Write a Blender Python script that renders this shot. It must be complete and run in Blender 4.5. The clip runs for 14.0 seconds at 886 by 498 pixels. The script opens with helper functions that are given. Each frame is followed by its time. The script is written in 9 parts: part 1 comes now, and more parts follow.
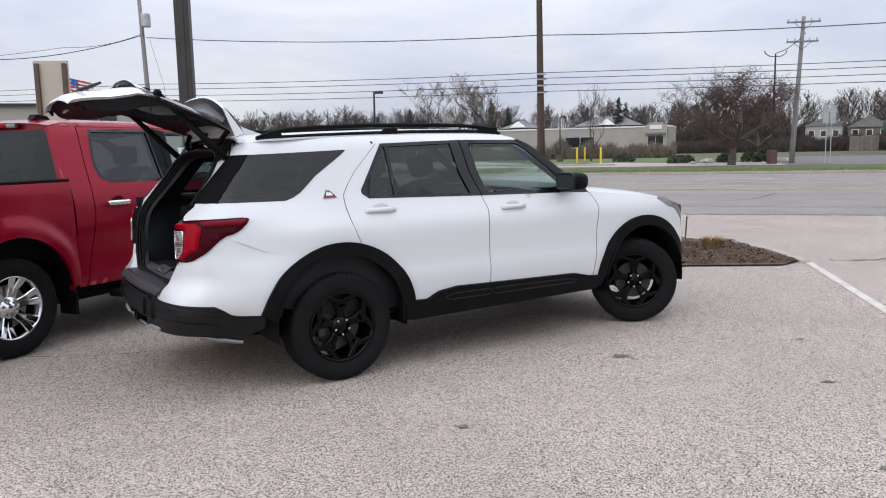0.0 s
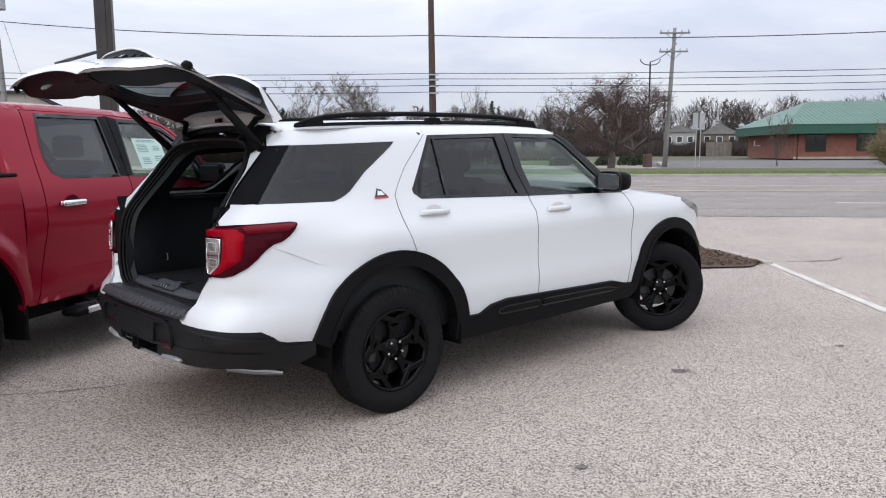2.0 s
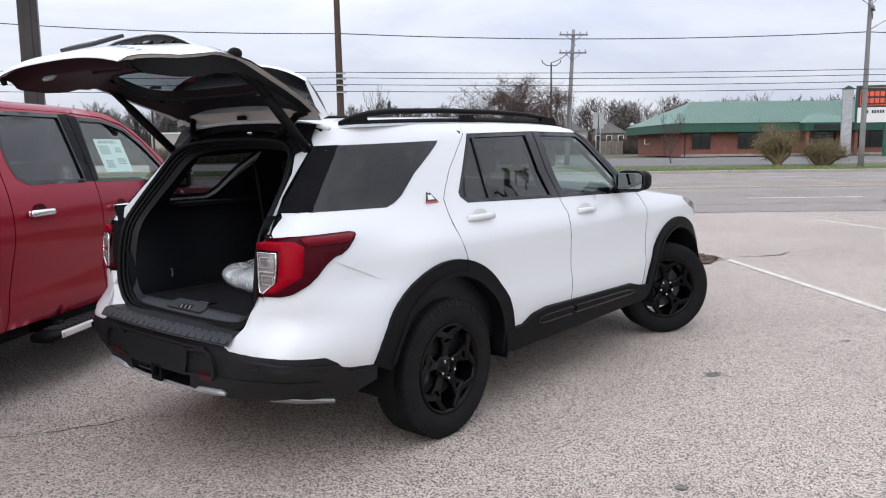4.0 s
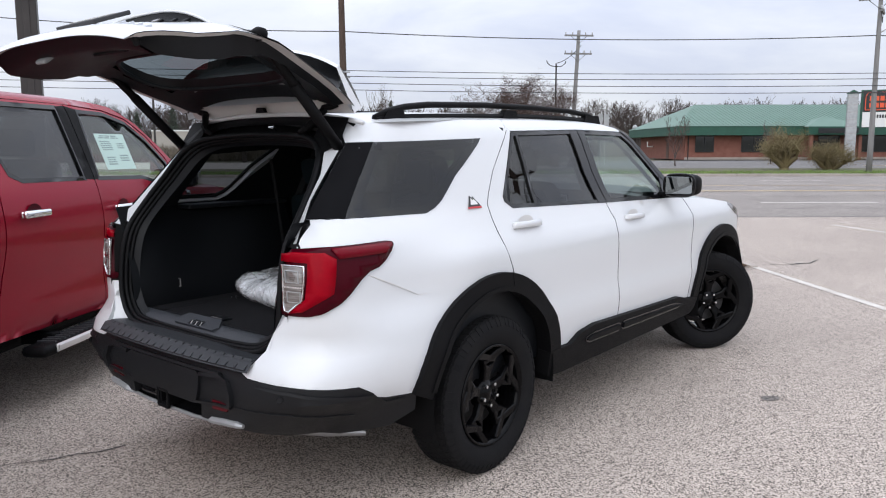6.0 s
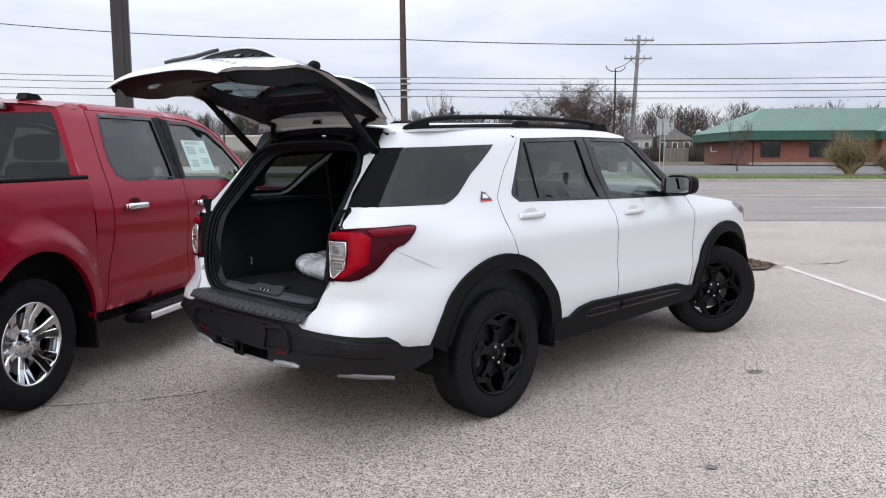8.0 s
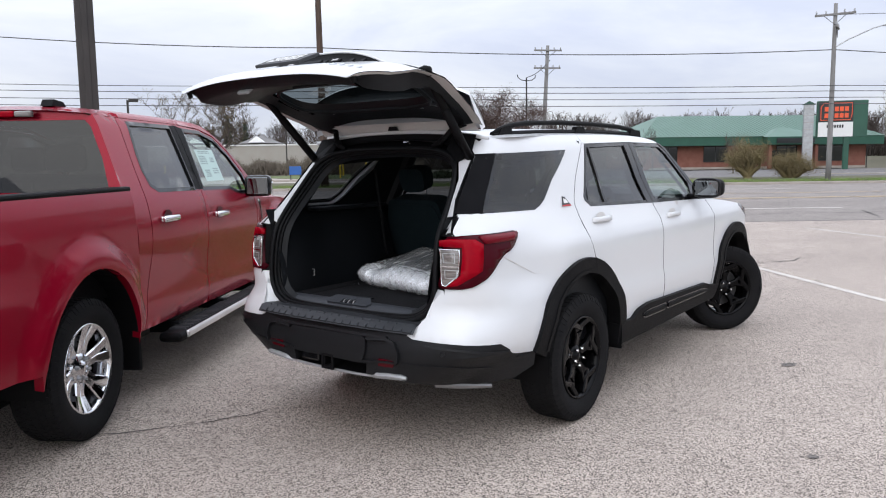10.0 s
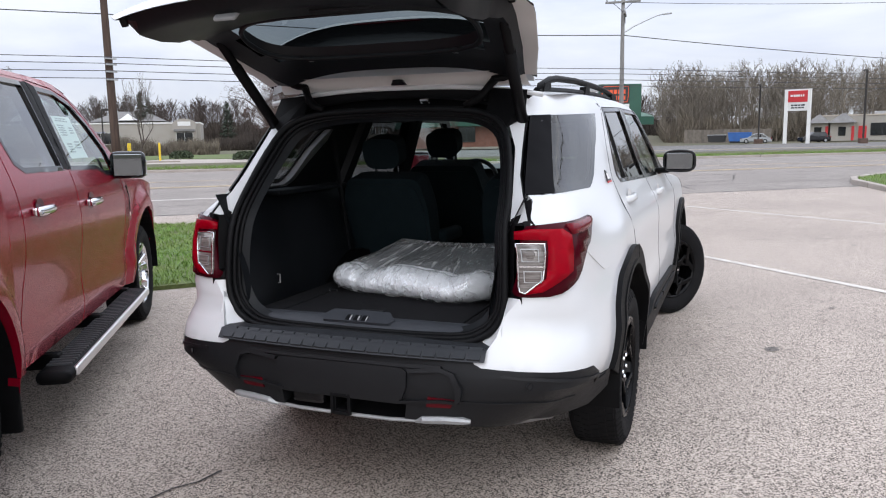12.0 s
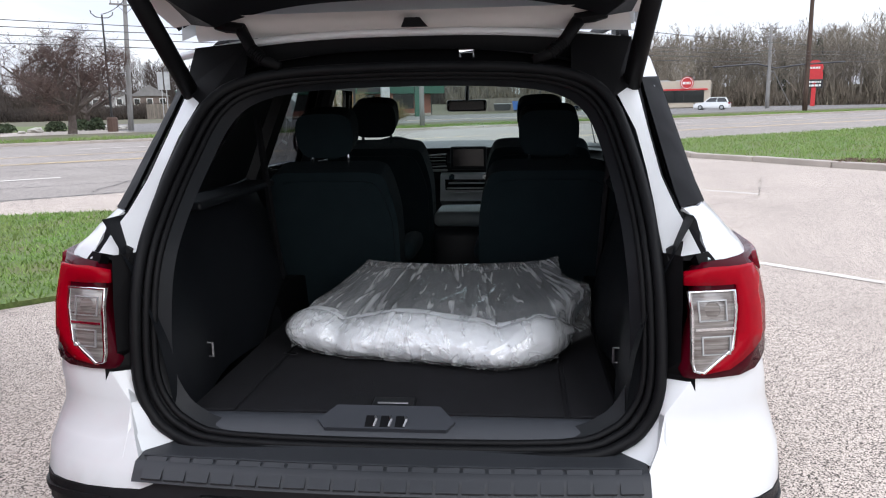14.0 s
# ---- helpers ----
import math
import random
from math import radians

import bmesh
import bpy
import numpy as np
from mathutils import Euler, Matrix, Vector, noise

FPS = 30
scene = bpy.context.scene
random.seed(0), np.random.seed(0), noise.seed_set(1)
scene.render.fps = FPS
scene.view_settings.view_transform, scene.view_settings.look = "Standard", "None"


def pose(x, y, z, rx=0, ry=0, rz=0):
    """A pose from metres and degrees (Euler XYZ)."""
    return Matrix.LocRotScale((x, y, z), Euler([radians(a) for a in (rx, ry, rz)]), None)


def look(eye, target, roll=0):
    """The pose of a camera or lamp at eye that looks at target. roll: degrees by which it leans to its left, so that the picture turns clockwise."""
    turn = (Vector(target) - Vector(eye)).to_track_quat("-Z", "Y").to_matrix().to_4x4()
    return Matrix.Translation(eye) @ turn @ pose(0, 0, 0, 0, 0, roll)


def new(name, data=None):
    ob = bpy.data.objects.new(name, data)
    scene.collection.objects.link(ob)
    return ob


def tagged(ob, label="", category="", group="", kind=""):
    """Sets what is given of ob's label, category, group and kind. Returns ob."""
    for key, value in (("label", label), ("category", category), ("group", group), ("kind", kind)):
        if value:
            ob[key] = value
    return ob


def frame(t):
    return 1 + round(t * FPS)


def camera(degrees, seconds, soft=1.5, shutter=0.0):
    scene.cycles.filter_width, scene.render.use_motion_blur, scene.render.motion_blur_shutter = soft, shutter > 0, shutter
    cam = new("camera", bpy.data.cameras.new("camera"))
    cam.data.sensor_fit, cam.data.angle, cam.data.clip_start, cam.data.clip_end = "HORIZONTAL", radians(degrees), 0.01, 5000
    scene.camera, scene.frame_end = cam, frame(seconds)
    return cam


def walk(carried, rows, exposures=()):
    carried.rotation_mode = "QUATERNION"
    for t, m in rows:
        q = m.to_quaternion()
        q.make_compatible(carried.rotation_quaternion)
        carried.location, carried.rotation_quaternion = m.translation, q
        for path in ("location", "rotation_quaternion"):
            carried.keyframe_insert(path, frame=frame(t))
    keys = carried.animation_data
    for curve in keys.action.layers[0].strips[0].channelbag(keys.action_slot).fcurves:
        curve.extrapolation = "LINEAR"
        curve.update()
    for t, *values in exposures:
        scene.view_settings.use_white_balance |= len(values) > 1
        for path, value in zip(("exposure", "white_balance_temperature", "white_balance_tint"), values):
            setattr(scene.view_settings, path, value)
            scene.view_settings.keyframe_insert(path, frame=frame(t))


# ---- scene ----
cam = camera(60.4, 14.0, soft=1.1)
METRES, EYE, TILT, LEAN, TURN = 8.36, 1.62, 0.65, -0.26, 0.0
ROWS = [
    (0.0, 0.0, 0.0, 0.0, -0.2, -8.1, 1.4),
    (0.5, -0.0322, 0.0275, -0.001, -2.4, -8.22, 1.32),
    (1.0, -0.0728, 0.0447, -0.0011, -4.73, -8.27, 1.08),
    (1.5, -0.1097, 0.0739, -0.0028, -7.33, -8.24, 0.75),
    (2.0, -0.1425, 0.0997, -0.0047, -9.8, -8.17, 0.49),
    (2.5, -0.1751, 0.1107, -0.0029, -11.83, -8.12, 0.39),
    (5.0, -0.2457, 0.2232, -0.0059, -19.33, -8.36, 0.96),
    (5.5, -0.2403, 0.2413, -0.0063, -18.99, -8.33, 0.76),
    (6.0, -0.2429, 0.2299, -0.006, -17.6, -8.23, 0.16),
    (6.5, -0.2512, 0.1977, -0.0063, -15.79, -8.15, -0.39),
    (7.0, -0.2496, 0.1726, -0.0057, -14.22, -8.06, -0.54),
    (7.5, -0.2411, 0.1429, -0.0073, -13.15, -7.95, -0.29),
    (8.0, -0.2447, 0.1221, -0.0052, -13.01, -7.86, 0.19),
    (10.5, -0.3907, 0.1975, -0.0065, -23.89, -7.11, 0.88),
    (11.0, -0.409, 0.2448, -0.0059, -28.05, -7.33, 1.02),
    (11.5, -0.4261, 0.2892, -0.0088, -32.03, -8.06, 0.94),
    (12.0, -0.4274, 0.3377, -0.0143, -35.6, -8.91, 0.7),
    (12.5, -0.4334, 0.3857, -0.0169, -39.35, -9.73, 0.45),
    (13.0, -0.4333, 0.4303, -0.0164, -43.1, -10.13, 0.42),
    (13.5, -0.4156, 0.4753, -0.0123, -47.26, -10.55, 0.64),
    (14.0, -0.4003, 0.5179, -0.0128, -51.28, -11.37, 0.74),
]
walk(cam, [(t, pose(0, 0, EYE, TILT, LEAN, TURN) @ pose(METRES * x, METRES * y, METRES * z, 90 + pitch, roll, yaw)) for t, x, y, z, yaw, pitch, roll in ROWS], exposures=[(0.0, -0.15), (2.5, -0.04), (6.5, -0.01), (11.0, 0.02), (12.5, 0.17), (14.0, 0.38)])

# ---- light: a bright overcast sky, the sun a wide soft patch behind the camera ----
SUN_AZ, SUN_EL = 215.0, 30.0
world = bpy.data.worlds.new("overcast_sky")
scene.world = world
world.use_nodes = True
wt = world.node_tree
wt.nodes.clear()


def wnode(kind, **values):
    n = wt.nodes.new(kind)
    for k, v in values.items():
        n.inputs[k].default_value = v
    return n


def build_sky():
    link = wt.links.new
    out, bg = wnode("ShaderNodeOutputWorld"), wnode("ShaderNodeBackground", Strength=1.0)
    sky = wnode("ShaderNodeTexSky")
    sky.sky_type, sky.sun_disc = "NISHITA", False
    sky.sun_elevation, sky.sun_rotation = radians(SUN_EL), radians(SUN_AZ)
    tex = wnode("ShaderNodeTexCoord")
    sep = wnode("ShaderNodeSeparateXYZ")
    link(tex.outputs["Generated"], sep.inputs[0])
    # cloud sheet: bright overhead, a third as bright at the horizon
    grad = wnode("ShaderNodeMapRange")
    for i, v in zip((1, 2, 3, 4), (0.0, 1.0, 0.78, 2.5)):
        grad.inputs[i].default_value = v
    link(sep.outputs[2], grad.inputs[0])
    flat = wnode("ShaderNodeMapping")
    flat.inputs["Scale"].default_value = (1.0, 1.0, 3.4)
    link(tex.outputs["Generated"], flat.inputs[0])
    big = wnode("ShaderNodeTexNoise", Scale=2.6, Detail=7.0, Roughness=0.55, Distortion=0.35)
    link(flat.outputs[0], big.inputs["Vector"])
    ramp = wnode("ShaderNodeValToRGB")
    ramp.color_ramp.elements[0].position, ramp.color_ramp.elements[0].color = 0.34, (0.712, 0.768, 0.94, 1)
    ramp.color_ramp.elements[1].position, ramp.color_ramp.elements[1].color = 0.64, (0.975, 1.012, 1.09, 1)
    link(big.outputs["Fac"], ramp.inputs[0])
    mul = wnode("ShaderNodeVectorMath")
    mul.operation = "SCALE"
    link(ramp.outputs[0], mul.inputs[0])
    link(grad.outputs[0], mul.inputs["Scale"])
    dim = wnode("ShaderNodeVectorMath")
    dim.operation = "SCALE"
    dim.inputs["Scale"].default_value = 0.1
    link(sky.outputs[0], dim.inputs[0])
    mix = wnode("ShaderNodeMix")
    mix.data_type = "RGBA"
    mix.inputs["Factor"].default_value = 0.94
    link(dim.outputs[0], mix.inputs["A"])
    link(mul.outputs[0], mix.inputs["B"])
    link(mix.outputs["Result"], bg.inputs[0])
    link(bg.outputs[0], out.inputs[0])


build_sky()
sun = new("sun", bpy.data.lights.new("sun", "SUN"))
sun.data.energy, sun.data.angle, sun.data.color = 0.98, radians(60), (1.0, 0.98, 0.955)
a_, e_ = radians(SUN_AZ), radians(SUN_EL)
sun.matrix_world = look((0, 0, 30), (-math.sin(a_) * math.cos(e_) * 30, -math.cos(a_) * math.cos(e_) * 30, 30 - math.sin(e_) * 30))
scene.view_settings.exposure = 0.0

# ---- materials ----


def material(name, colour, rough=0.5, metal=0.0, vary=0.0, scale=8.0, tint=None, bump=0.0, bump_scale=60.0, spec=0.5, coat=0.0, per_object=0.0, stretch=(1, 1, 1), fine=0.0, fine_scale=200.0, alpha=1.0, detail=4.0):
    """A surface with two scales of variation: broad mottling towards tint, fine grain, and relief."""
    m = bpy.data.materials.new(name)
    m.use_nodes = True
    nt = m.node_tree
    b = nt.nodes["Principled BSDF"]
    b.inputs["Base Color"].default_value = (*colour, 1)
    b.inputs["Roughness"].default_value, b.inputs["Metallic"].default_value = rough, metal
    b.inputs["Specular IOR Level"].default_value, b.inputs["Coat Weight"].default_value = spec, coat
    b.inputs["Coat Roughness"].default_value = 0.03
    link = nt.links.new
    tex = nt.nodes.new("ShaderNodeTexCoord")
    mp = nt.nodes.new("ShaderNodeMapping")
    mp.inputs["Scale"].default_value = stretch
    link(tex.outputs["Object"], mp.inputs[0])

    def noise_tex(s, d):
        n = nt.nodes.new("ShaderNodeTexNoise")
        n.inputs["Scale"].default_value, n.inputs["Detail"].default_value = s, d
        link(mp.outputs[0], n.inputs["Vector"])
        return n.outputs["Fac"]

    def mixed(fac, a, bcol, amount, lo=0.35, hi=0.65):
        r = nt.nodes.new("ShaderNodeMapRange")
        for i, v in zip((1, 2, 3, 4), (lo, hi, 0.0, amount)):
            r.inputs[i].default_value = v
        link(fac, r.inputs[0])
        x = nt.nodes.new("ShaderNodeMix")
        x.data_type = "RGBA"
        link(r.outputs[0], x.inputs["Factor"])
        for sock, val in ((x.inputs["A"], a), (x.inputs["B"], bcol)):
            if isinstance(val, tuple):
                sock.default_value = (*val, 1)
            else:
                link(val, sock)
        return x.outputs["Result"]

    col = colour
    if vary:
        col = mixed(noise_tex(scale, detail), col, tint or tuple(c * 0.5 for c in colour), vary)
    if fine:
        col = mixed(noise_tex(fine_scale, 2.0), col, tuple(c * 0.35 for c in colour), fine)
    if per_object:
        info = nt.nodes.new("ShaderNodeObjectInfo")
        hsv = nt.nodes.new("ShaderNodeHueSaturation")
        r = nt.nodes.new("ShaderNodeMapRange")
        r.inputs[3].default_value, r.inputs[4].default_value = 1 - per_object, 1 + per_object
        link(info.outputs["Random"], r.inputs[0])
        link(r.outputs[0], hsv.inputs["Value"])
        if isinstance(col, tuple):
            hsv.inputs["Color"].default_value = (*col, 1)
        else:
            link(col, hsv.inputs["Color"])
        col = hsv.outputs[0]
    if not isinstance(col, tuple):
        link(col, b.inputs["Base Color"])
    if bump:
        bp = nt.nodes.new("ShaderNodeBump")
        bp.inputs["Strength"].default_value, bp.inputs["Distance"].default_value = bump, 0.01
        link(noise_tex(bump_scale, 5.0), bp.inputs["Height"])
        link(bp.outputs[0], b.inputs["Normal"])
    return m


def aggregate(name, stone, binder, pale, cell=0.012, stain=0.5):
    """Worn tarmac: pale chips in a darker binder, broad stains and wear."""
    m = bpy.data.materials.new(name)
    m.use_nodes = True
    nt = m.node_tree
    link = nt.links.new
    b = nt.nodes["Principled BSDF"]
    b.inputs["Roughness"].default_value = 0.85
    b.inputs["Specular IOR Level"].default_value = 0.25
    tex = nt.nodes.new("ShaderNodeTexCoord")

    def node(kind, **v):
        n = nt.nodes.new(kind)
        for k, x in v.items():
            n.inputs[k].default_value = x
        return n

    def mixc(fac, a, c):
        x = node("ShaderNodeMix")
        x.data_type = "RGBA"
        link(fac, x.inputs["Factor"])
        for s, v in ((x.inputs["A"], a), (x.inputs["B"], c)):
            if isinstance(v, tuple):
                s.default_value = (*v, 1)
            else:
                link(v, s)
        return x.outputs["Result"]

    def ranged(src, lo, hi, a, c):
        r = node("ShaderNodeMapRange")
        for i, v in zip((1, 2, 3, 4), (lo, hi, a, c)):
            r.inputs[i].default_value = v
        link(src, r.inputs[0])
        return r.outputs[0]

    vor = node("ShaderNodeTexVoronoi", Scale=1.0 / cell)
    link(tex.outputs["Object"], vor.inputs["Vector"])
    wn = node("ShaderNodeTexWhiteNoise")
    link(vor.outputs["Position"], wn.inputs["Vector"])
    chip = mixc(ranged(wn.outputs["Value"], 0.25, 1.0, 0.0, 1.0), stone, pale)
    col = mixc(ranged(wn.outputs["Value"], 0.24, 0.36, 1.0, 0.0), chip, binder)
    edge = node("ShaderNodeTexNoise", Scale=230.0, Detail=3.0)
    link(tex.outputs["Object"], edge.inputs["Vector"])
    col = mixc(ranged(edge.outputs["Fac"], 0.45, 0.70, 0.0, 0.55), col, binder)
    broad = node("ShaderNodeTexNoise", Scale=0.45, Detail=6.0, Roughness=0.6)
    link(tex.outputs["Object"], broad.inputs["Vector"])
    col = mixc(ranged(broad.outputs["Fac"], 0.40, 0.70, 0.0, stain), col, tuple(c * 0.62 for c in stone))
    blot = node("ShaderNodeTexNoise", Scale=2.3, Detail=5.0, Roughness=0.65)
    link(tex.outputs["Object"], blot.inputs["Vector"])
    col = mixc(ranged(blot.outputs["Fac"], 0.60, 0.78, 0.0, stain * 0.8), col, binder)
    link(col, b.inputs["Base Color"])
    bp = node("ShaderNodeBump", Strength=0.5, Distance=0.004)
    link(edge.outputs["Fac"], bp.inputs["Height"])
    link(bp.outputs[0], b.inputs["Normal"])
    return m


LOT = aggregate("lot_tarmac", (0.34, 0.287, 0.250), (0.058, 0.049, 0.043), (0.75, 0.645, 0.565), 0.0060, 0.36)
ROAD = aggregate("road_tarmac", (0.272, 0.240, 0.218), (0.14, 0.126, 0.116), (0.37, 0.33, 0.302), 0.02, 0.6)
CONCRETE = material("concrete", (0.42, 0.37, 0.33), 0.9, vary=0.6, scale=1.2, tint=(0.27, 0.24, 0.21), bump=0.5, bump_scale=40, fine=0.3, fine_scale=120)
GRASS = material("grass_soil", (0.09, 0.155, 0.032), 0.95, vary=0.8, scale=1.3, tint=(0.13, 0.115, 0.05), fine=0.5, fine_scale=30, bump=0.8, bump_scale=30)
BLADE = material("grass_blade", (0.15, 0.27, 0.05), 0.7, vary=0.8, scale=0.9, tint=(0.20, 0.24, 0.07), fine=0.3, fine_scale=9)
FIELD = material("rough_field", (0.085, 0.085, 0.042), 0.95, vary=0.8, scale=0.08, tint=(0.12, 0.098, 0.065), fine=0.5, fine_scale=1.5)
MULCH = material("wood_mulch", (0.055, 0.033, 0.022), 0.95, vary=0.8, scale=25, tint=(0.13, 0.085, 0.055), bump=1.0, bump_scale=50, per_object=0.3)
VERGE = material("rough_verge", (0.078, 0.085, 0.036), 0.95, vary=0.9, scale=0.5, tint=(0.125, 0.098, 0.062), fine=0.5, fine_scale=12, bump=0.6, bump_scale=15)
FAR_LOT = aggregate("far_tarmac", (0.165, 0.155, 0.15), (0.09, 0.085, 0.083), (0.22, 0.21, 0.20), 0.03, 0.6)
STRAW = material("dry_grass", (0.36, 0.25, 0.13), 0.9, vary=0.5, scale=9)
PAINT_W = material("road_paint_white", (0.70, 0.66, 0.61), 0.8, vary=0.8, scale=3.0, tint=(0.46, 0.41, 0.365), fine=0.55, fine_scale=60)
PAINT_Y = material("road_paint_yellow", (0.62, 0.46, 0.25), 0.8, vary=0.9, scale=1.5, tint=(0.36, 0.31, 0.26), fine=0.6, fine_scale=40)
CRACK = material("tar_crack", (0.035, 0.033, 0.033), 0.9)
BARK = material("bark", (0.062, 0.048, 0.042), 0.95, vary=0.7, scale=6, tint=(0.11, 0.09, 0.08), bump=0.6, bump_scale=20)
TWIG_RED = material("budding_twig", (0.058, 0.036, 0.032), 0.9, vary=0.6, scale=2, tint=(0.13, 0.09, 0.075))
BUD = material("red_bud", (0.075, 0.043, 0.037), 0.8, vary=0.8, scale=3, tint=(0.13, 0.092, 0.078))
WOODS = material("bare_woods", (0.165, 0.140, 0.115), 0.95, vary=0.8, scale=0.06, tint=(0.28, 0.25, 0.20), fine=0.3, fine_scale=0.6)
BRUSH = material("woodland_brush", (0.150, 0.123, 0.096), 0.95, vary=0.9, scale=0.15, tint=(0.20, 0.172, 0.125), fine=0.6, fine_scale=1.2)
OAKS = material("dark_oak_woods", (0.06, 0.045, 0.039), 0.95, vary=0.8, scale=0.06, tint=(0.09, 0.07, 0.06), fine=0.3, fine_scale=0.6)
OAK_BRUSH = material("dark_undergrowth", (0.042, 0.032, 0.027), 0.95, vary=0.9, scale=0.12, tint=(0.085, 0.066, 0.05), fine=0.6, fine_scale=1.2)
PINE = material("conifer", (0.028, 0.045, 0.028), 0.9, vary=0.6, scale=1.5, tint=(0.05, 0.06, 0.04))
YELLOWBUSH = material("olive_twigs", (0.20, 0.16, 0.075), 0.9, vary=0.6, scale=2, tint=(0.13, 0.10, 0.06))
HEDGE = material("evergreen_shrub", (0.035, 0.055, 0.028), 0.9, vary=0.7, scale=6, tint=(0.07, 0.085, 0.04))
POLE_WOOD = material("creosoted_pole", (0.045, 0.028, 0.021), 0.85, vary=0.7, scale=3, tint=(0.095, 0.062, 0.046), stretch=(3, 3, 0.3), bump=0.5, bump_scale=30)
POLE_GREY = material("weathered_pole", (0.24, 0.235, 0.23), 0.9, vary=0.6, scale=3, tint=(0.14, 0.135, 0.13), stretch=(3, 3, 0.3))
BRONZE = material("bronze_steel", (0.028, 0.025, 0.024), 0.5, 0.3, vary=0.3, scale=2, tint=(0.08, 0.07, 0.065))
BLACK = material("black_metal", (0.02, 0.02, 0.022), 0.5)
WIRE = material("cable", (0.05, 0.05, 0.055), 0.7)
GALV = material("galvanised", (0.42, 0.43, 0.44), 0.5, 0.6, vary=0.4, scale=4)
WHITE_STEEL = material("white_steel", (0.72, 0.72, 0.70), 0.5, vary=0.3, scale=1, tint=(0.6, 0.59, 0.56))
BEIGE = material("beige_render", (0.35, 0.33, 0.295), 0.9, vary=0.4, scale=0.5, tint=(0.31, 0.275, 0.235))
TAN = material("tan_panel", (0.46, 0.40, 0.33), 0.7, vary=0.3, scale=1.2, tint=(0.38, 0.33, 0.27))
BROWN = material("brown_trim", (0.10, 0.06, 0.045), 0.7, vary=0.3, scale=4)
GREEN_ROOF = material("green_metal_roof", (0.075, 0.155, 0.115), 0.5, vary=0.4, scale=0.6, tint=(0.11, 0.20, 0.155))
GREEN_TRIM = material("green_fascia", (0.018, 0.085, 0.055), 0.5, vary=0.3, scale=1)
BRICK = material("red_brick", (0.22, 0.085, 0.062), 0.9, vary=0.5, scale=1.5, tint=(0.30, 0.14, 0.105), fine=0.3, fine_scale=20)
DARK_GLASS = material("dark_window", (0.012, 0.014, 0.016), 0.06, spec=0.7)
RED_SIGN = material("red_sign", (0.52, 0.03, 0.035), 0.5, vary=0.2, scale=2)
ORANGE_SIGN = material("orange_sign", (0.75, 0.10, 0.03), 0.5)
WHITE_SIGN = material("white_sign", (0.72, 0.72, 0.70), 0.5, vary=0.2, scale=2, tint=(0.6, 0.6, 0.58))
GREY_ROOF = material("grey_shingle", (0.16, 0.155, 0.15), 0.9, vary=0.5, scale=1, tint=(0.24, 0.235, 0.23))
FENCE_WOOD = material("grey_boards", (0.19, 0.165, 0.14), 0.9, vary=0.5, scale=2, per_object=0.15)
YELLOW = material("safety_yellow", (0.72, 0.50, 0.03), 0.5, vary=0.2, scale=5)
BLUE = material("blue_steel", (0.03, 0.12, 0.38), 0.5, vary=0.3, scale=2)
STONE = material("pale_boulder", (0.40, 0.38, 0.34), 0.9, vary=0.6, scale=2, tint=(0.28, 0.26, 0.23), bump=0.6, bump_scale=12)

# ---- mesh helpers ----


def mesh_of(name, verts, faces, mat, smooth=False):
    me = bpy.data.meshes.new(name)
    me.from_pydata([tuple(v) for v in verts], [], [tuple(f) for f in faces])
    me.materials.append(mat)
    if smooth:
        me.polygons.foreach_set("use_smooth", [True] * len(me.polygons))
    me.update()
    return me


def solid(name, vf, mat, parent=None, label="", smooth=False, at=None):
    ob = new(name, mesh_of(name, vf[0], vf[1], mat, smooth))
    if parent is not None:
        ob.parent = parent
    if at is not None:
        ob.matrix_local = at if isinstance(at, Matrix) else Matrix.Translation(at)
    if label:
        tagged(ob, label)
    return ob


def thing(name, label, category, at=(0, 0, 0), turn=0.0, group="", kind=""):
    """The Empty at the base of a thing with parts."""
    ob = new(name)
    ob.empty_display_size = 0.1
    ob.matrix_world = at if isinstance(at, Matrix) else Matrix.Translation(at) @ Matrix.Rotation(radians(turn), 4, "Z")
    return tagged(ob, label, category, group, kind)


def join(*vfs):
    V, F = [], []
    for v, f in vfs:
        o = len(V)
        V += [tuple(p) for p in v]
        F += [tuple(i + o for i in q) for q in f]
    return V, F


def moved(vf, m):
    m = m if isinstance(m, Matrix) else Matrix.Translation(m)
    return [tuple(m @ Vector(p)) for p in vf[0]], vf[1]


def box(x0, x1, y0, y1, z0, z1, bevel=0.0, seg=2):
    bm = bmesh.new()
    bmesh.ops.create_cube(bm, size=1)
    for v in bm.verts:
        v.co = Vector(((x0 + x1) / 2 + v.co.x * (x1 - x0), (y0 + y1) / 2 + v.co.y * (y1 - y0), (z0 + z1) / 2 + v.co.z * (z1 - z0)))
    if bevel:
        bmesh.ops.bevel(bm, geom=bm.edges[:], offset=min(bevel, 0.49 * min(abs(x1 - x0), abs(y1 - y0), abs(z1 - z0))), segments=seg, affect="EDGES", profile=0.5)
    vf = [v.co[:] for v in bm.verts], [[v.index for v in f.verts] for f in bm.faces]
    bm.verts.index_update()
    vf = [v.co[:] for v in bm.verts], [[v.index for v in f.verts] for f in bm.faces]
    bm.free()
    return vf


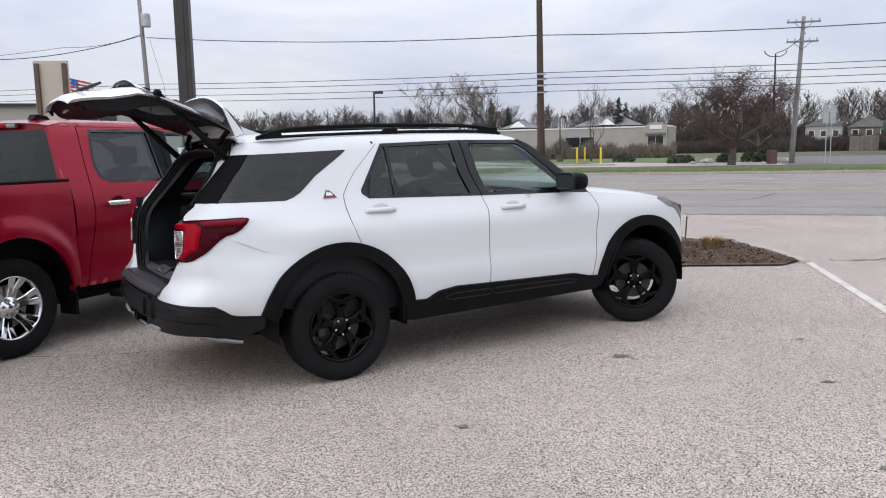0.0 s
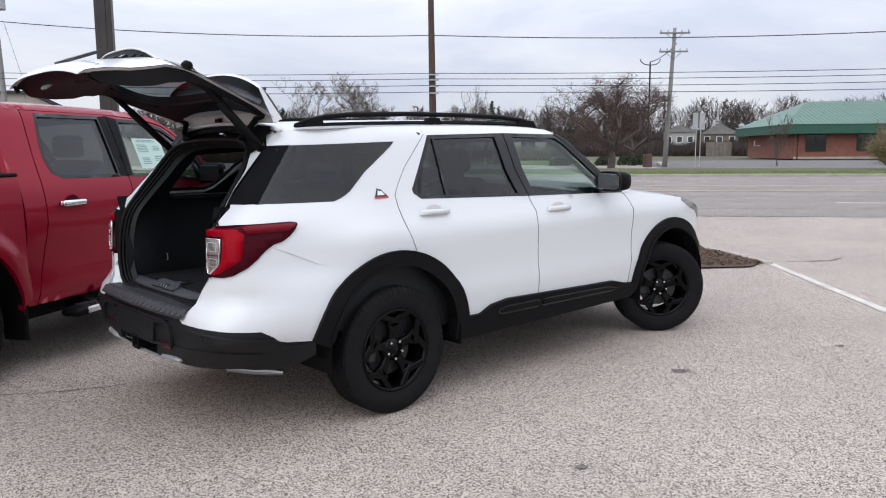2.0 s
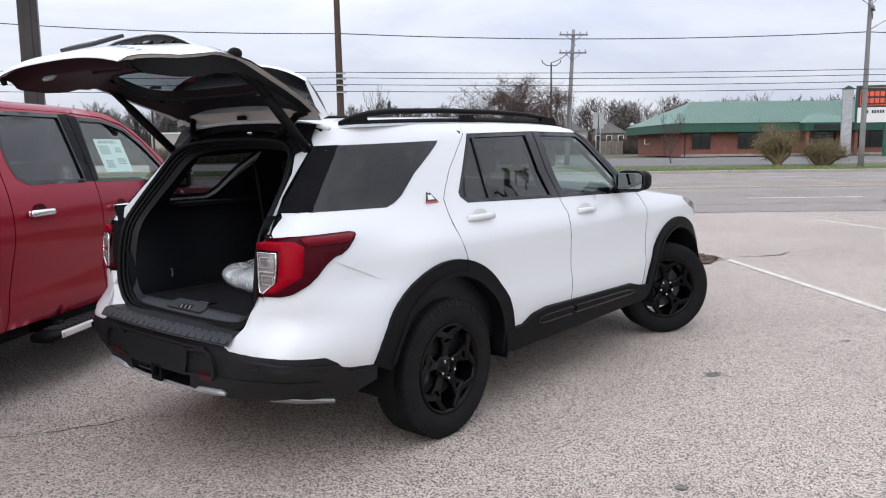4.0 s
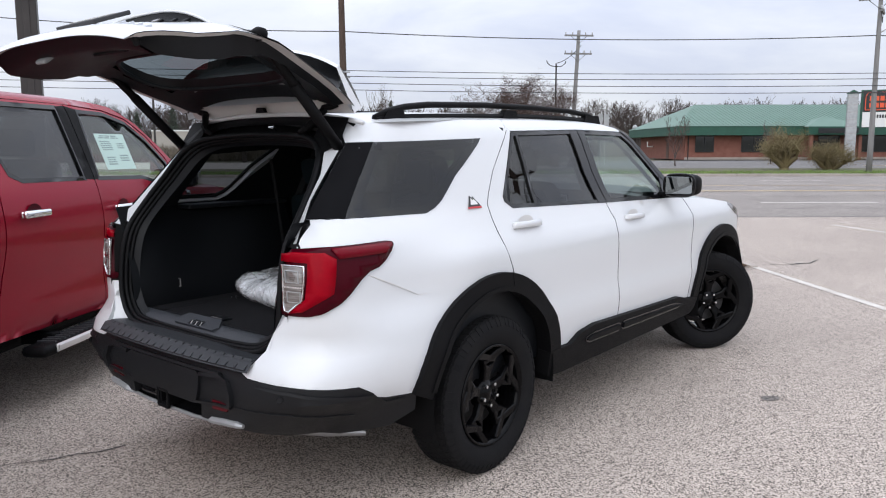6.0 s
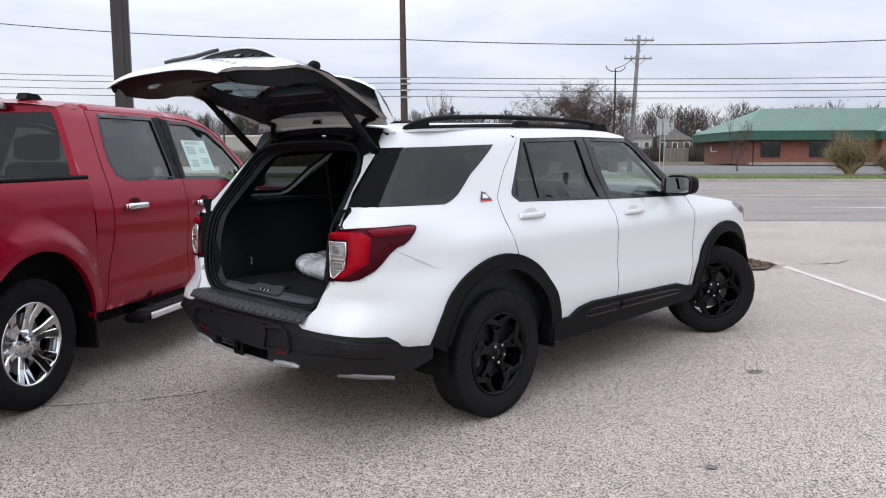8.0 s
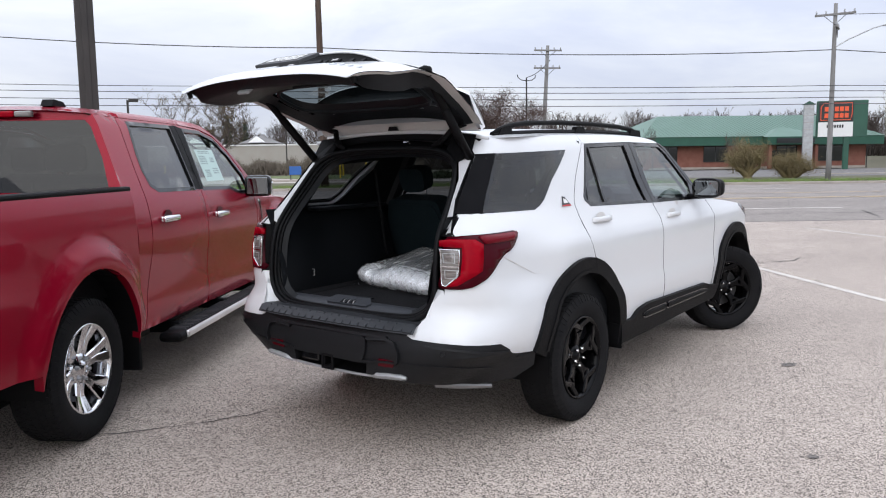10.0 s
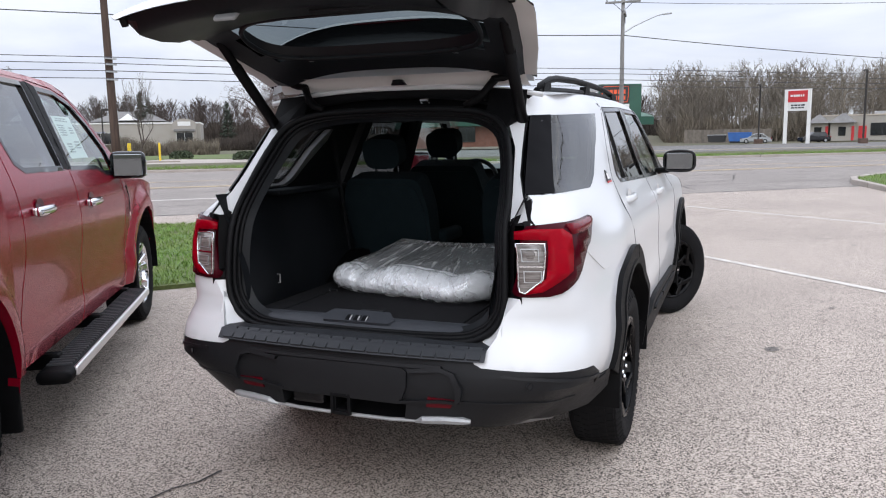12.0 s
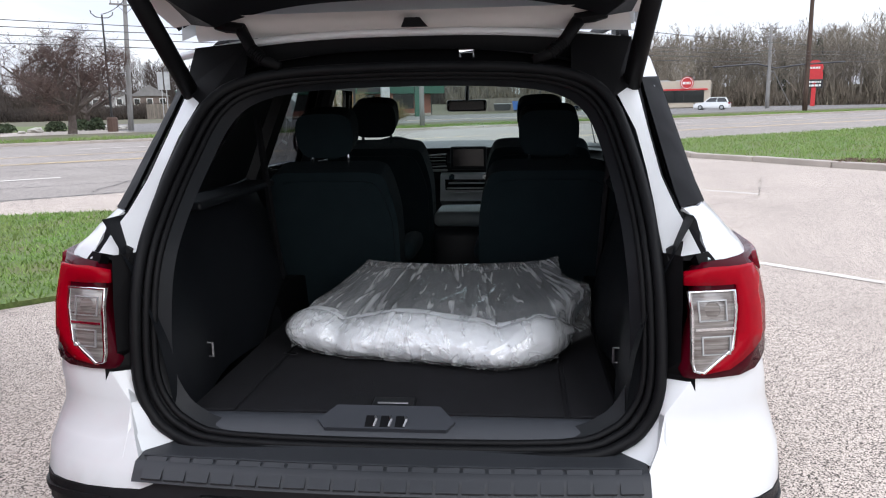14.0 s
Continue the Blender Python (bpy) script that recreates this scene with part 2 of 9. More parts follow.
def tube(points, radius, n=8, cap=True):
    """A round bar along points; radius: one number or one for each point."""
    P = [Vector(p) for p in points]
    R = radius if hasattr(radius, "__len__") else [radius] * len(P)
    V, F = [], []
    up = None
    for i, p in enumerate(P):
        d = (P[min(i + 1, len(P) - 1)] - P[max(i - 1, 0)]).normalized()
        if up is None:
            up = Vector((0, 0, 1)) if abs(d.z) < 0.9 else Vector((1, 0, 0))
        a = d.cross(up).normalized()
        up = a.cross(d).normalized()
        for k in range(n):
            w = 2 * math.pi * k / n
            V.append(p + (a * math.cos(w) + up * math.sin(w)) * R[i])
    for i in range(len(P) - 1):
        for k in range(n):
            a, b2 = i * n + k, i * n + (k + 1) % n
            F.append((a, b2, b2 + n, a + n))
    if cap:
        F.append(tuple(range(n))[::-1])
        F.append(tuple(range((len(P) - 1) * n, len(P) * n)))
    return V, F


def lathe(profile, n=32, axis="y"):
    """Turns (radius, along) round an axis."""
    V, F = [], []
    for r, h in profile:
        for k in range(n):
            w = 2 * math.pi * k / n
            c, s = r * math.cos(w), r * math.sin(w)
            V.append((c, h, s) if axis == "y" else (c, s, h) if axis == "z" else (h, c, s))
    for i in range(len(profile) - 1):
        for k in range(n):
            a, b2 = i * n + k, i * n + (k + 1) % n
            F.append((a, b2, b2 + n, a + n))
    return V, F


def prism(outline, axis, lo, hi):
    """An outline in the plane across an axis, pushed from lo to hi along it."""
    n = len(outline)
    put = {"x": lambda a, b2, c: (c, a, b2), "y": lambda a, b2, c: (a, c, b2), "z": lambda a, b2, c: (a, b2, c)}[axis]
    V = [put(a, b2, lo) for a, b2 in outline] + [put(a, b2, hi) for a, b2 in outline]
    F = [tuple(range(n))[::-1], tuple(range(n, 2 * n))] + [(i, (i + 1) % n, n + (i + 1) % n, n + i) for i in range(n)]
    return V, F


def text_bars(w, h, rows, seed, depth=0.004):
    """Rows of plain bars that stand for writing, in the x-z plane, facing -y."""
    rng = random.Random(seed)
    out = []
    for r in range(rows):
        z = h / 2 - (r + 0.5) * h / rows
        x = -w / 2 + rng.uniform(0, 0.1) * w
        while x < w / 2 - 0.06 * w:
            l = min(rng.uniform(0.10, 0.28) * w, w / 2 - x)
            out.append(box(x, x + l, -depth, 0, z - 0.28 * h / rows, z + 0.28 * h / rows))
            x += l + 0.05 * w
    return join(*out)


# ---- ground: u runs along the road, v across it ----
RU, RV = Vector((0.954, -0.301, 0)), Vector((0.301, 0.954, 0))


def uv(u, v, z=0.0):
    return RU * u + RV * v + Vector((0, 0, z))


def sheet(name, outline, z, mat, label, category="ground"):
    vf = prism(outline, "z", z - 0.2, z) if z > 0.03 else ([(x, y, z) for x, y in outline], [tuple(range(len(outline)))])
    return tagged(solid(name, vf, mat), label, category, kind="structure")


def strip_uv(u0, u1, v0, v1):
    return [tuple(uv(u, v)[:2]) for u, v in ((u0, v0), (u1, v0), (u1, v1), (u0, v1))]


def ground_z(x, y):
    """Level near the road, rising to a low wooded ridge beyond it, higher to the north-east."""
    r = math.hypot(x, y)
    w = math.atan2(y, x)
    ridge = math.exp(-((math.degrees(w) - 62) / 16) ** 2)
    z = -0.06 + max(0, r - 150) * 0.022 * (0.6 + 0.4 * noise.noise((math.cos(w) * 2, math.sin(w) * 2, r / 300)))
    return z + ridge * 1.3 * min(1, max(0, (r - 150) / 60)) ** 1.2


def build_ground():
    V, F, N = [], [], 128
    rings = [0, 60, 120, 150, 165, 180, 195, 210, 230, 260, 300, 340, 450, 700, 1200, 2400]
    for r in rings:
        for k in range(N):
            w = 2 * math.pi * k / N
            x, y = r * math.cos(w), r * math.sin(w)
            V.append((x, y, ground_z(x, y)))
    for i in range(len(rings) - 1):
        for k in range(N):
            a, b2 = i * N + k, i * N + (k + 1) % N
            F.append((a, b2, b2 + N, a + N))
    tagged(solid("ground", (V, F), FIELD, smooth=True), "rough brown-green ground that reaches the wooded horizon", "ground", kind="structure")


build_ground()
sheet("pavement", strip_uv(-70, 90, -70, 18.6), 0.0, LOT, "worn pale tarmac of the parking lot with stains")
sheet("road", strip_uv(-300, 400, 18.6, 44.0), -0.008, ROAD, "wide grey tarmac road with faded lane lines", "road")
sheet("far_verge", strip_uv(-300, 400, 44.15, 57), 0.115, VERGE, "mown grass verge along the road")
sheet("far_drive", strip_uv(-60, 7, 57, 84), 0.09, CONCRETE, "pale concrete drive beyond the verge", "pavement")
sheet("far_parking", strip_uv(7, 170, 57, 92), 0.085, FAR_LOT, "grey tarmac parking area before the shops", "pavement")
sheet("far_lawn", [(11, 67), (16, 72), (22, 63.5), (28, 66), (34, 78), (30, 90), (12, 92), (5, 85)], 0.125, GRASS, "lawn island with shrubs and boulders")


def kerb_line(name, points, label, width=0.17, top=0.13, piece=3.0, mat=CONCRETE):
    """A kerb of separate worn stones along a line."""
    k = thing(name, label, "kerb", kind="structure")
    rng = random.Random(len(points))
    for (x0, y0), (x1, y1) in zip(points, points[1:]):
        L = math.hypot(x1 - x0, y1 - y0)
        m = max(1, round(L / piece))
        for i in range(m):
            a, b2 = i / m, (i + 1) / m
            ang = math.atan2(y1 - y0, x1 - x0)
            l = L / m
            at = Matrix.Translation((x0 + (x1 - x0) * a, y0 + (y1 - y0) * a, rng.uniform(-0.012, 0.008))) @ Matrix.Rotation(ang + rng.uniform(-0.01, 0.01), 4, "Z")
            solid("kerb_stone", box(0.004, l - 0.008, -width / 2, width / 2, -0.05, top, 0.025), mat, k, at=at)
    return k


kerb_line("kerb_far", [tuple(uv(u, 44.07)[:2]) for u in (-40, 20, 80, 120)], "long concrete kerb along the far side of the road", 0.18, 0.135, 6.0)


def road_marks():
    def bar(u0, u1, v, w, mat, name, label):
        tagged(solid(name, ([uv(u0, v - w, 0), uv(u1, v - w, 0), uv(u1, v + w, 0), uv(u0, v + w, 0)], [(0, 1, 2, 3)]), mat), label, "road marking", "lane markings", "structure")
    for i in range(14):
        bar(-42 + i * 12.2, -42 + i * 12.2 + 3.4, 23.4, 0.12, PAINT_W, "lane_dash", "faded white lane dash on grey tarmac")
    bar(-120, 160, 29.3, 0.12, PAINT_Y, "centre_line", "worn yellow centre line on the road")
    bar(-120, 160, 29.65, 0.12, PAINT_Y, "centre_line", "worn yellow centre line on the road")
    bar(-120, 160, 33.6, 0.12, PAINT_Y, "centre_line", "worn yellow turning-lane line")
    for i in range(12):
        bar(-36 + i * 12.2, -36 + i * 12.2 + 3.4, 38.0, 0.12, PAINT_W, "lane_dash", "faded white lane dash on grey tarmac")


road_marks()


def painted_line(name, a, b2, w, label):
    a, b2 = Vector((*a, 0)), Vector((*b2, 0))
    s = (b2 - a).normalized().cross(Vector((0, 0, 1))) * w / 2
    z = Vector((0, 0, 0.005))
    tagged(solid(name, ([a - s + z, b2 - s + z, b2 + s + z, a + s + z], [(0, 1, 2, 3)]), PAINT_W), label, "line marking", "parking lines", "structure")


painted_line("parking_line", (5.0, 10.35), (3.55, 4.2), 0.10, "worn white parking line on pale tarmac")
painted_line("parking_line", (10.35, 14.4), (9.6, 8.1), 0.09, "worn white parking line on pale tarmac")


def crack(points, w, seed, label="dark wandering crack in the tarmac", z=0.006):
    rng = random.Random(seed)
    P = []
    for (x0, y0), (x1, y1) in zip(points, points[1:]):
        L = math.hypot(x1 - x0, y1 - y0)
        n = max(2, int(L / 0.12))
        for i in range(n):
            t = i / n
            P.append(Vector((x0 + (x1 - x0) * t + rng.gauss(0, 0.025), y0 + (y1 - y0) * t + rng.gauss(0, 0.025), z)))
    V, F = [], []
    for i in range(len(P)):
        d = (P[min(i + 1, len(P) - 1)] - P[max(i - 1, 0)]).normalized()
        s = d.cross(Vector((0, 0, 1))) * w * rng.uniform(0.25, 1.0) / 2
        V += [P[i] - s, P[i] + s]
        if i:
            F.append((2 * i - 2, 2 * i - 1, 2 * i + 1, 2 * i))
    tagged(solid("crack", (V, F), CRACK), label, "crack", "cracks", "structure")


crack([(5.3, 10.35), (5.9, 10.3), (6.4, 10.5)], 0.05, 1)
crack([(6.2, 9.3), (7.4, 8.4), (9.2, 8.0), (12.5, 8.9)], 0.02, 2)
crack([(-3.6, 6.1), (-3.1, 6.06), (-2.3, 6.2)], 0.015, 3)
crack([tuple(uv(u, v)[:2]) for u, v in ((-30, 18.55), (0, 18.7), (30, 18.5))], 0.14, 4, "tar joint between the lot and the road")
crack([tuple(uv(u, v)[:2]) for u, v in ((-20, 21.4), (4, 21.0), (22, 21.5), (40, 21.2))], 0.07, 5)
crack([tuple(uv(u, v)[:2]) for u, v in ((-2, 19.2), (-1, 21), (2, 24), (3, 27), (1, 30))], 0.05, 6)
crack([tuple(uv(u, v)[:2]) for u, v in ((9, 19.6), (10, 22), (13, 23), (15, 25.5), (14, 28))], 0.05, 7)
crack([tuple(uv(u, v)[:2]) for u, v in ((-20, 26.4), (10, 26.2), (40, 26.6))], 0.07, 8)
crack([(10, 12.2), (13, 10.2), (14.6, 9.4)], 0.02, 9)
crack([(9.0, 7.2), (10.4, 6.3), (11.6, 6.1)], 0.015, 10)
crack([tuple(uv(u, v)[:2]) for u, v in ((12, 22.6), (16, 22.9), (20, 22.5))], 0.05, 11)


def spot(x, y, r, seed, mat=CRACK, name="oil_spot"):
    rng = random.Random(seed)
    pts = [(x + math.cos(w) * r * rng.uniform(0.5, 1.2) * 1.5, y + math.sin(w) * r * rng.uniform(0.5, 1.2), 0.005) for w in [2 * math.pi * k / 14 for k in range(14)]]
    tagged(solid(name, (pts, [tuple(range(14))]), mat), "small dark spot soaked into the tarmac", "stain", "stains", "structure")


STAIN = aggregate("stained_tarmac", (0.17, 0.15, 0.135), (0.06, 0.055, 0.055), (0.27, 0.245, 0.225), 0.010)
for i, (x, y, r) in enumerate([(1.37, 5.75, 0.05), (2.95, 6.15, 0.03), (2.6, 5.0, 0.035), (6.9, 7.9, 0.05), (0.1, 4.3, 0.03), (2.2, 3.6, 0.04)]):
    spot(x, y, r, i, STAIN)


def grass_island(name, outline, z, mat, label, blades, seed, height=0.06):
    """A bed with a rounded rim and standing grass."""
    me = sheet(name, outline, z, mat, label)
    rng = np.random.default_rng(seed)
    P = np.array(outline)
    lo, hi = P.min(0), P.max(0)
    pts = []
    while len(pts) < blades:
        q = lo + rng.random((4000, 2)) * (hi - lo)
        inside = np.zeros(len(q), bool)
        for (x0, y0), (x1, y1) in zip(outline, outline[1:] + outline[:1]):
            c = (y0 > q[:, 1]) != (y1 > q[:, 1])
            inside ^= c & (q[:, 0] < (x1 - x0) * (q[:, 1] - y0) / (y1 - y0 + 1e-12) + x0)
        pts += list(q[inside])
    pts = np.array(pts[:blades])
    w = rng.random(blades) * 2 * np.pi
    h = height * (0.5 + rng.random(blades))
    lean = rng.normal(0, 0.5, (blades, 2)) * h[:, None]
    s = np.stack([np.cos(w), np.sin(w)], 1) * 0.011
    V = np.zeros((blades, 3, 3))
    V[:, 0, :2], V[:, 1, :2], V[:, 2, :2] = pts - s, pts + s, pts + lean
    V[:, :2, 2], V[:, 2, 2] = z - 0.005, z + h
    F = np.arange(blades * 3).reshape(-1, 3)
    tagged(solid(name + "_blades", (V.reshape(-1, 3).tolist(), F.tolist()), BLADE), "short green and straw-coloured grass blades", "grass", kind="stuff")


NEAR_BED = [(-16, 13.6), (-8, 12.1), (-1.5, 10.9), (0.5, 10.5), (2.6, 10.15), (3.3, 11.2), (3.6, 13.6), (2.4, 15.6), (0.2, 17.3), (-6, 19.6), (-16, 22.6)]
grass_island("lawn_bed", NEAR_BED, 0.045, GRASS, "patchy grass bed between the lot and the road", 80000, 3, 0.04)
grass_island("verge_tuft", strip_uv(-30, 85, 44.4, 47.2), 0.12, VERGE, "ragged grass edge of the far verge", 30000, 6, 0.16)
RIGHT_BED = [(15.1, 7.4), (15.5, 8.2), (16.5, 10.2), (17.2, 12.0), (19.7, 14.1), (21.5, 15.0), (25.2, 15.4), (33, 12.6), (45, 9.2), (60, 4.6), (60, -6), (30, -2), (17, 4)]
grass_island("lawn_corner", RIGHT_BED, 0.10, GRASS, "green mown grass corner inside a worn kerb", 60000, 4, 0.08)
sheet("bed_mulch", [(2.6, 10.1), (4.5, 9.95), (4.88, 10.3), (4.9, 11.4), (4.7, 12.4), (4.2, 13.1), (3.6, 13.6), (3.3, 11.2)], 0.024, MULCH, "dark wood mulch at the tip of the bed")
sheet("corner_mulch", [(15.0, 7.35), (15.5, 8.6), (16.0, 9.0), (17.5, 6.5), (17.2, 4.2), (15.2, 5.2)], 0.115, MULCH, "dark mulch and stones along the kerb")
kerb_line("kerb_corner", [(24.8, 15.5), (21.4, 15.1), (19.6, 14.15), (17.1, 12.05), (16.35, 10.2), (15.35, 8.2), (14.95, 7.0), (15.2, 5.0), (17, 3.8)], "worn pale concrete kerb round the grass corner", 0.2, 0.14, 1.6)
kerb_line("kerb_bed", [(4.93, 10.2), (5.0, 11.4), (4.8, 12.45), (4.25, 13.2), (3.65, 13.7)], "chipped concrete kerb at the tip of the mulch bed", 0.15, 0.034, 0.8)


def mulch_chips(name, outline, z, count, seed):
    rng = random.Random(seed)
    xs, ys = [p[0] for p in outline], [p[1] for p in outline]
    out = []
    for i in range(count):
        x, y = rng.uniform(min(xs), max(xs)), rng.uniform(min(ys), max(ys))
        l, w, h = rng.uniform(0.03, 0.09), rng.uniform(0.012, 0.03), rng.uniform(0.008, 0.02)
        m = Matrix.Translation((x, y, z + rng.uniform(0, 0.025))) @ Euler((rng.gauss(0, 0.4), rng.gauss(0, 0.4), rng.uniform(0, 6.3))).to_matrix().to_4x4()
        V = [m @ Vector(p) for p in ((-l / 2, -w / 2, 0), (l / 2, -w / 2, 0), (l / 2, w / 2, 0), (-l / 2, w / 2, 0), (0, 0, h))]
        out.append((V, [(0, 1, 4), (1, 2, 4), (2, 3, 4), (3, 0, 4)]))
    tagged(solid(name, join(*out), MULCH), "loose dark bark chips on the bed", "mulch", kind="stuff")


mulch_chips("mulch_chips", [(3.2, 10.1), (4.8, 12.6)], 0.030, 1500, 5)
mulch_chips("mulch_chips", [(15.2, 5.6), (16.6, 8.2)], 0.12, 900, 6)


def tuft(x, y, z, h, r, n, mat, seed, name, label):
    rng = random.Random(seed)
    V, F = [], []
    for i in range(n):
        w, q = rng.uniform(0, 6.283), rng.random() ** 0.5 * r * 0.4
        a = Vector((x + math.cos(w) * q, y + math.sin(w) * q, z))
        tip = Vector((x + math.cos(w) * r * rng.uniform(0.3, 1.1), y + math.sin(w) * r * rng.uniform(0.3, 1.1), z + h * rng.uniform(0.5, 1)))
        s = Vector((-math.sin(w), math.cos(w), 0)) * 0.006
        mid = (a + tip) / 2 + Vector((0, 0, h * 0.2))
        o = len(V)
        V += [a - s, a + s, mid - s, mid + s, tip]
        F += [(o, o + 1, o + 3, o + 2), (o + 2, o + 3, o + 4)]
    tagged(solid(name, (V, F), mat), label, "grass clump")


tuft(4.15, 11.6, 0.024, 0.22, 0.28, 420, STRAW, 1, "grass_clump", "dry straw-coloured ornamental grass clump on mulch")
tuft(3.75, 12.2, 0.024, 0.14, 0.2, 200, STRAW, 2, "grass_clump", "low dry grass clump on mulch")
tagged(solid("marker_stake", tube([(4.1, 12.75, 0.01), (4.12, 12.75, 0.42)], 0.012, 6), BLACK), "thin dark marker stake stuck in the mulch", "stake")

# ---- trees ----


def branch_net(seed, height, spread, depth=5, trunk=0.16, first=0.25, fork=3, up=0.35, segs=3, shrink=0.72):
    """Tapered limbs that fork again and again: a list of (start, end, r0, r1, level)."""
    rng = random.Random(seed)
    out = []

    def grow(p, d, length, r, level):
        q = p
        for s in range(segs):
            d2 = (d + Vector((rng.gauss(0, 0.13), rng.gauss(0, 0.13), rng.gauss(0, 0.08) + 0.03 * up))).normalized()
            e = q + d2 * (length / segs)
            r2 = r * (0.88 if level else 0.9)
            out.append((q, e, r, r2, level))
            q, d, r = e, d2, r2
            if level < depth and level > 0 and s < segs - 1 and rng.random() < 0.75:
                side = Vector((rng.gauss(0, 1), rng.gauss(0, 1), rng.gauss(0, 0.5) + up)).normalized()
                grow(q, (d * 0.55 + side * 0.8).normalized(), length * shrink * rng.uniform(0.6, 0.95), r * 0.6, level + 1)
        if level < depth:
            for k in range(fork if level == 0 else 2):
                w = rng.uniform(0, 6.283) if level else 6.283 * k / fork + rng.uniform(-0.4, 0.4)
                side = Vector((math.cos(w) * spread, math.sin(w) * spread, up + rng.uniform(-0.15, 0.4)))
                grow(q, (d * 0.6 + side).normalized(), length * shrink * rng.uniform(0.75, 1.1) if level else (height * first * 1.15) * rng.uniform(0.8, 1.1), r * rng.uniform(0.6, 0.75), level + 1)

    grow(Vector((0, 0, -0.05)), Vector((rng.gauss(0, 0.05), rng.gauss(0, 0.05), 1)).normalized(), height * first * 0.55, trunk, 0)
    return out


def limbs(net, sides=4, low=0, high=99, thick=1.0, least=0.006):
    V, F = [], []
    for a, b2, r0, r1, lv in net:
        if not low <= lv <= high:
            continue
        d = (b2 - a).normalized()
        s = d.cross(Vector((0.31, 0.17, 0.93))).normalized()
        t = d.cross(s)
        n = sides if lv > 1 else 8
        o = len(V)
        for p, r in ((a, max(r0 * thick, least)), (b2, max(r1 * thick, least * 0.7))):
            for k in range(n):
                w = 2 * math.pi * k / n
                V.append(p + (s * math.cos(w) + t * math.sin(w)) * r)
        F += [(o + k, o + (k + 1) % n, o + n + (k + 1) % n, o + n + k) for k in range(n)]
    return V, F


def bud_cloud(net, level, per, size, seed, reach=0.25):
    rng = random.Random(seed)
    V, F = [], []
    for a, b2, r0, r1, lv in net:
        if lv < level:
            continue
        for i in range(per):
            c = a.lerp(b2, rng.random()) + Vector((rng.gauss(0, reach), rng.gauss(0, reach), rng.gauss(0, reach)))
            p, q = Vector((rng.gauss(0, 1), rng.gauss(0, 1), rng.gauss(0, 1))).normalized() * size, Vector((rng.gauss(0, 1), rng.gauss(0, 1), rng.gauss(0, 1))).normalized() * size * 0.6
            o = len(V)
            V += [c - p, c + q, c + p, c - q]
            F.append((o, o + 1, o + 2, o + 3))
    return V, F


def scaled_net(net, height):
    k = height / max(b2.z for a, b2, *_ in net)
    return [(a * k, b2 * k, r0 * k, r1 * k, lv) for a, b2, r0, r1, lv in net]


def tree(name, label, x, y, z, height, seed, spread=1.0, depth=5, trunk=0.16, first=0.25, fork=4, up=0.35, bark=BARK, twig=TWIG_RED, buds=None, per=1, bud_size=0.05, wide=1.0, least=0.012, group=""):
    t = thing(name, label, "tree", (x, y, z), group=group)
    net = scaled_net(branch_net(seed, height, spread, depth, trunk, first, fork, up), height)
    net = [(Vector((a.x * wide, a.y * wide, a.z)), Vector((b2.x * wide, b2.y * wide, b2.z)), r0, r1, lv) for a, b2, r0, r1, lv in net]
    solid("trunk", limbs(net, 5, 0, 2), bark, t, smooth=True)
    crown = limbs(net, 3, 3, 99, 1.0, least)
    solid("crown", crown, twig, t, "fine bare budding twigs")
    if buds:
        solid("bud_mass", bud_cloud(net, depth - 1, per, bud_size, seed), buds, t, "reddish spring buds")
    return t


tree("ornamental_tree", "broad low tree with reddish-brown budding twigs on the verge", 21.0, 55.3, 0.1, 7.3, 11, 1.05, 6, 0.24, 0.24, 7, 0.30, buds=BUD, per=2, bud_size=0.04, wide=1.12, least=0.012)
tree("ornamental_tree", "smaller reddish budding tree beyond the verge", 27.5, 66.0, 0.1, 5.6, 12, 1.15, 5, 0.2, 0.30, 4, 0.25, buds=BUD, per=1, bud_size=0.05, wide=1.1, least=0.014)
tree("spreading_tree", "tall rounded bare tree on the far lawn", 3.0, 95.0, 0.1, 10.5, 14, 0.95, 6, 0.25, 0.25, 4, 0.45, twig=BARK, buds=YELLOWBUSH, per=1, bud_size=0.06, least=0.02)
tree("slender_tree", "slim pale bare sapling beyond the drive", 15.3, 78.0, 0.1, 8.0, 15, 0.5, 5, 0.12, 0.3, 3, 0.9, twig=BARK, least=0.012)
tree("thin_tree", "thin pale bare tree before the brick shop", 36.0, 57.3, 0.1, 4.2, 16, 0.6, 5, 0.08, 0.3, 3, 0.8, twig=TWIG_RED, least=0.01, group="saplings")
tree("thin_tree", "thin pale bare tree before the brick shop", 48.0, 60.0, 0.1, 4.0, 17, 0.6, 5, 0.08, 0.3, 3, 0.8, twig=TWIG_RED, least=0.01, group="saplings")
tree("olive_shrub", "wide twiggy olive-brown shrub on the verge", 35.4, 44.0, 0.1, 3.0, 18, 1.0, 5, 0.05, 0.04, 8, 0.5, bark=YELLOWBUSH, twig=YELLOWBUSH, buds=YELLOWBUSH, per=3, bud_size=0.035, wide=0.95, least=0.008)
tree("olive_shrub", "low twiggy olive-brown shrub on the verge", 38.4, 43.3, 0.1, 1.9, 19, 1.0, 5, 0.04, 0.04, 8, 0.4, bark=YELLOWBUSH, twig=YELLOWBUSH, buds=YELLOWBUSH, per=3, bud_size=0.035, wide=1.2, least=0.008)


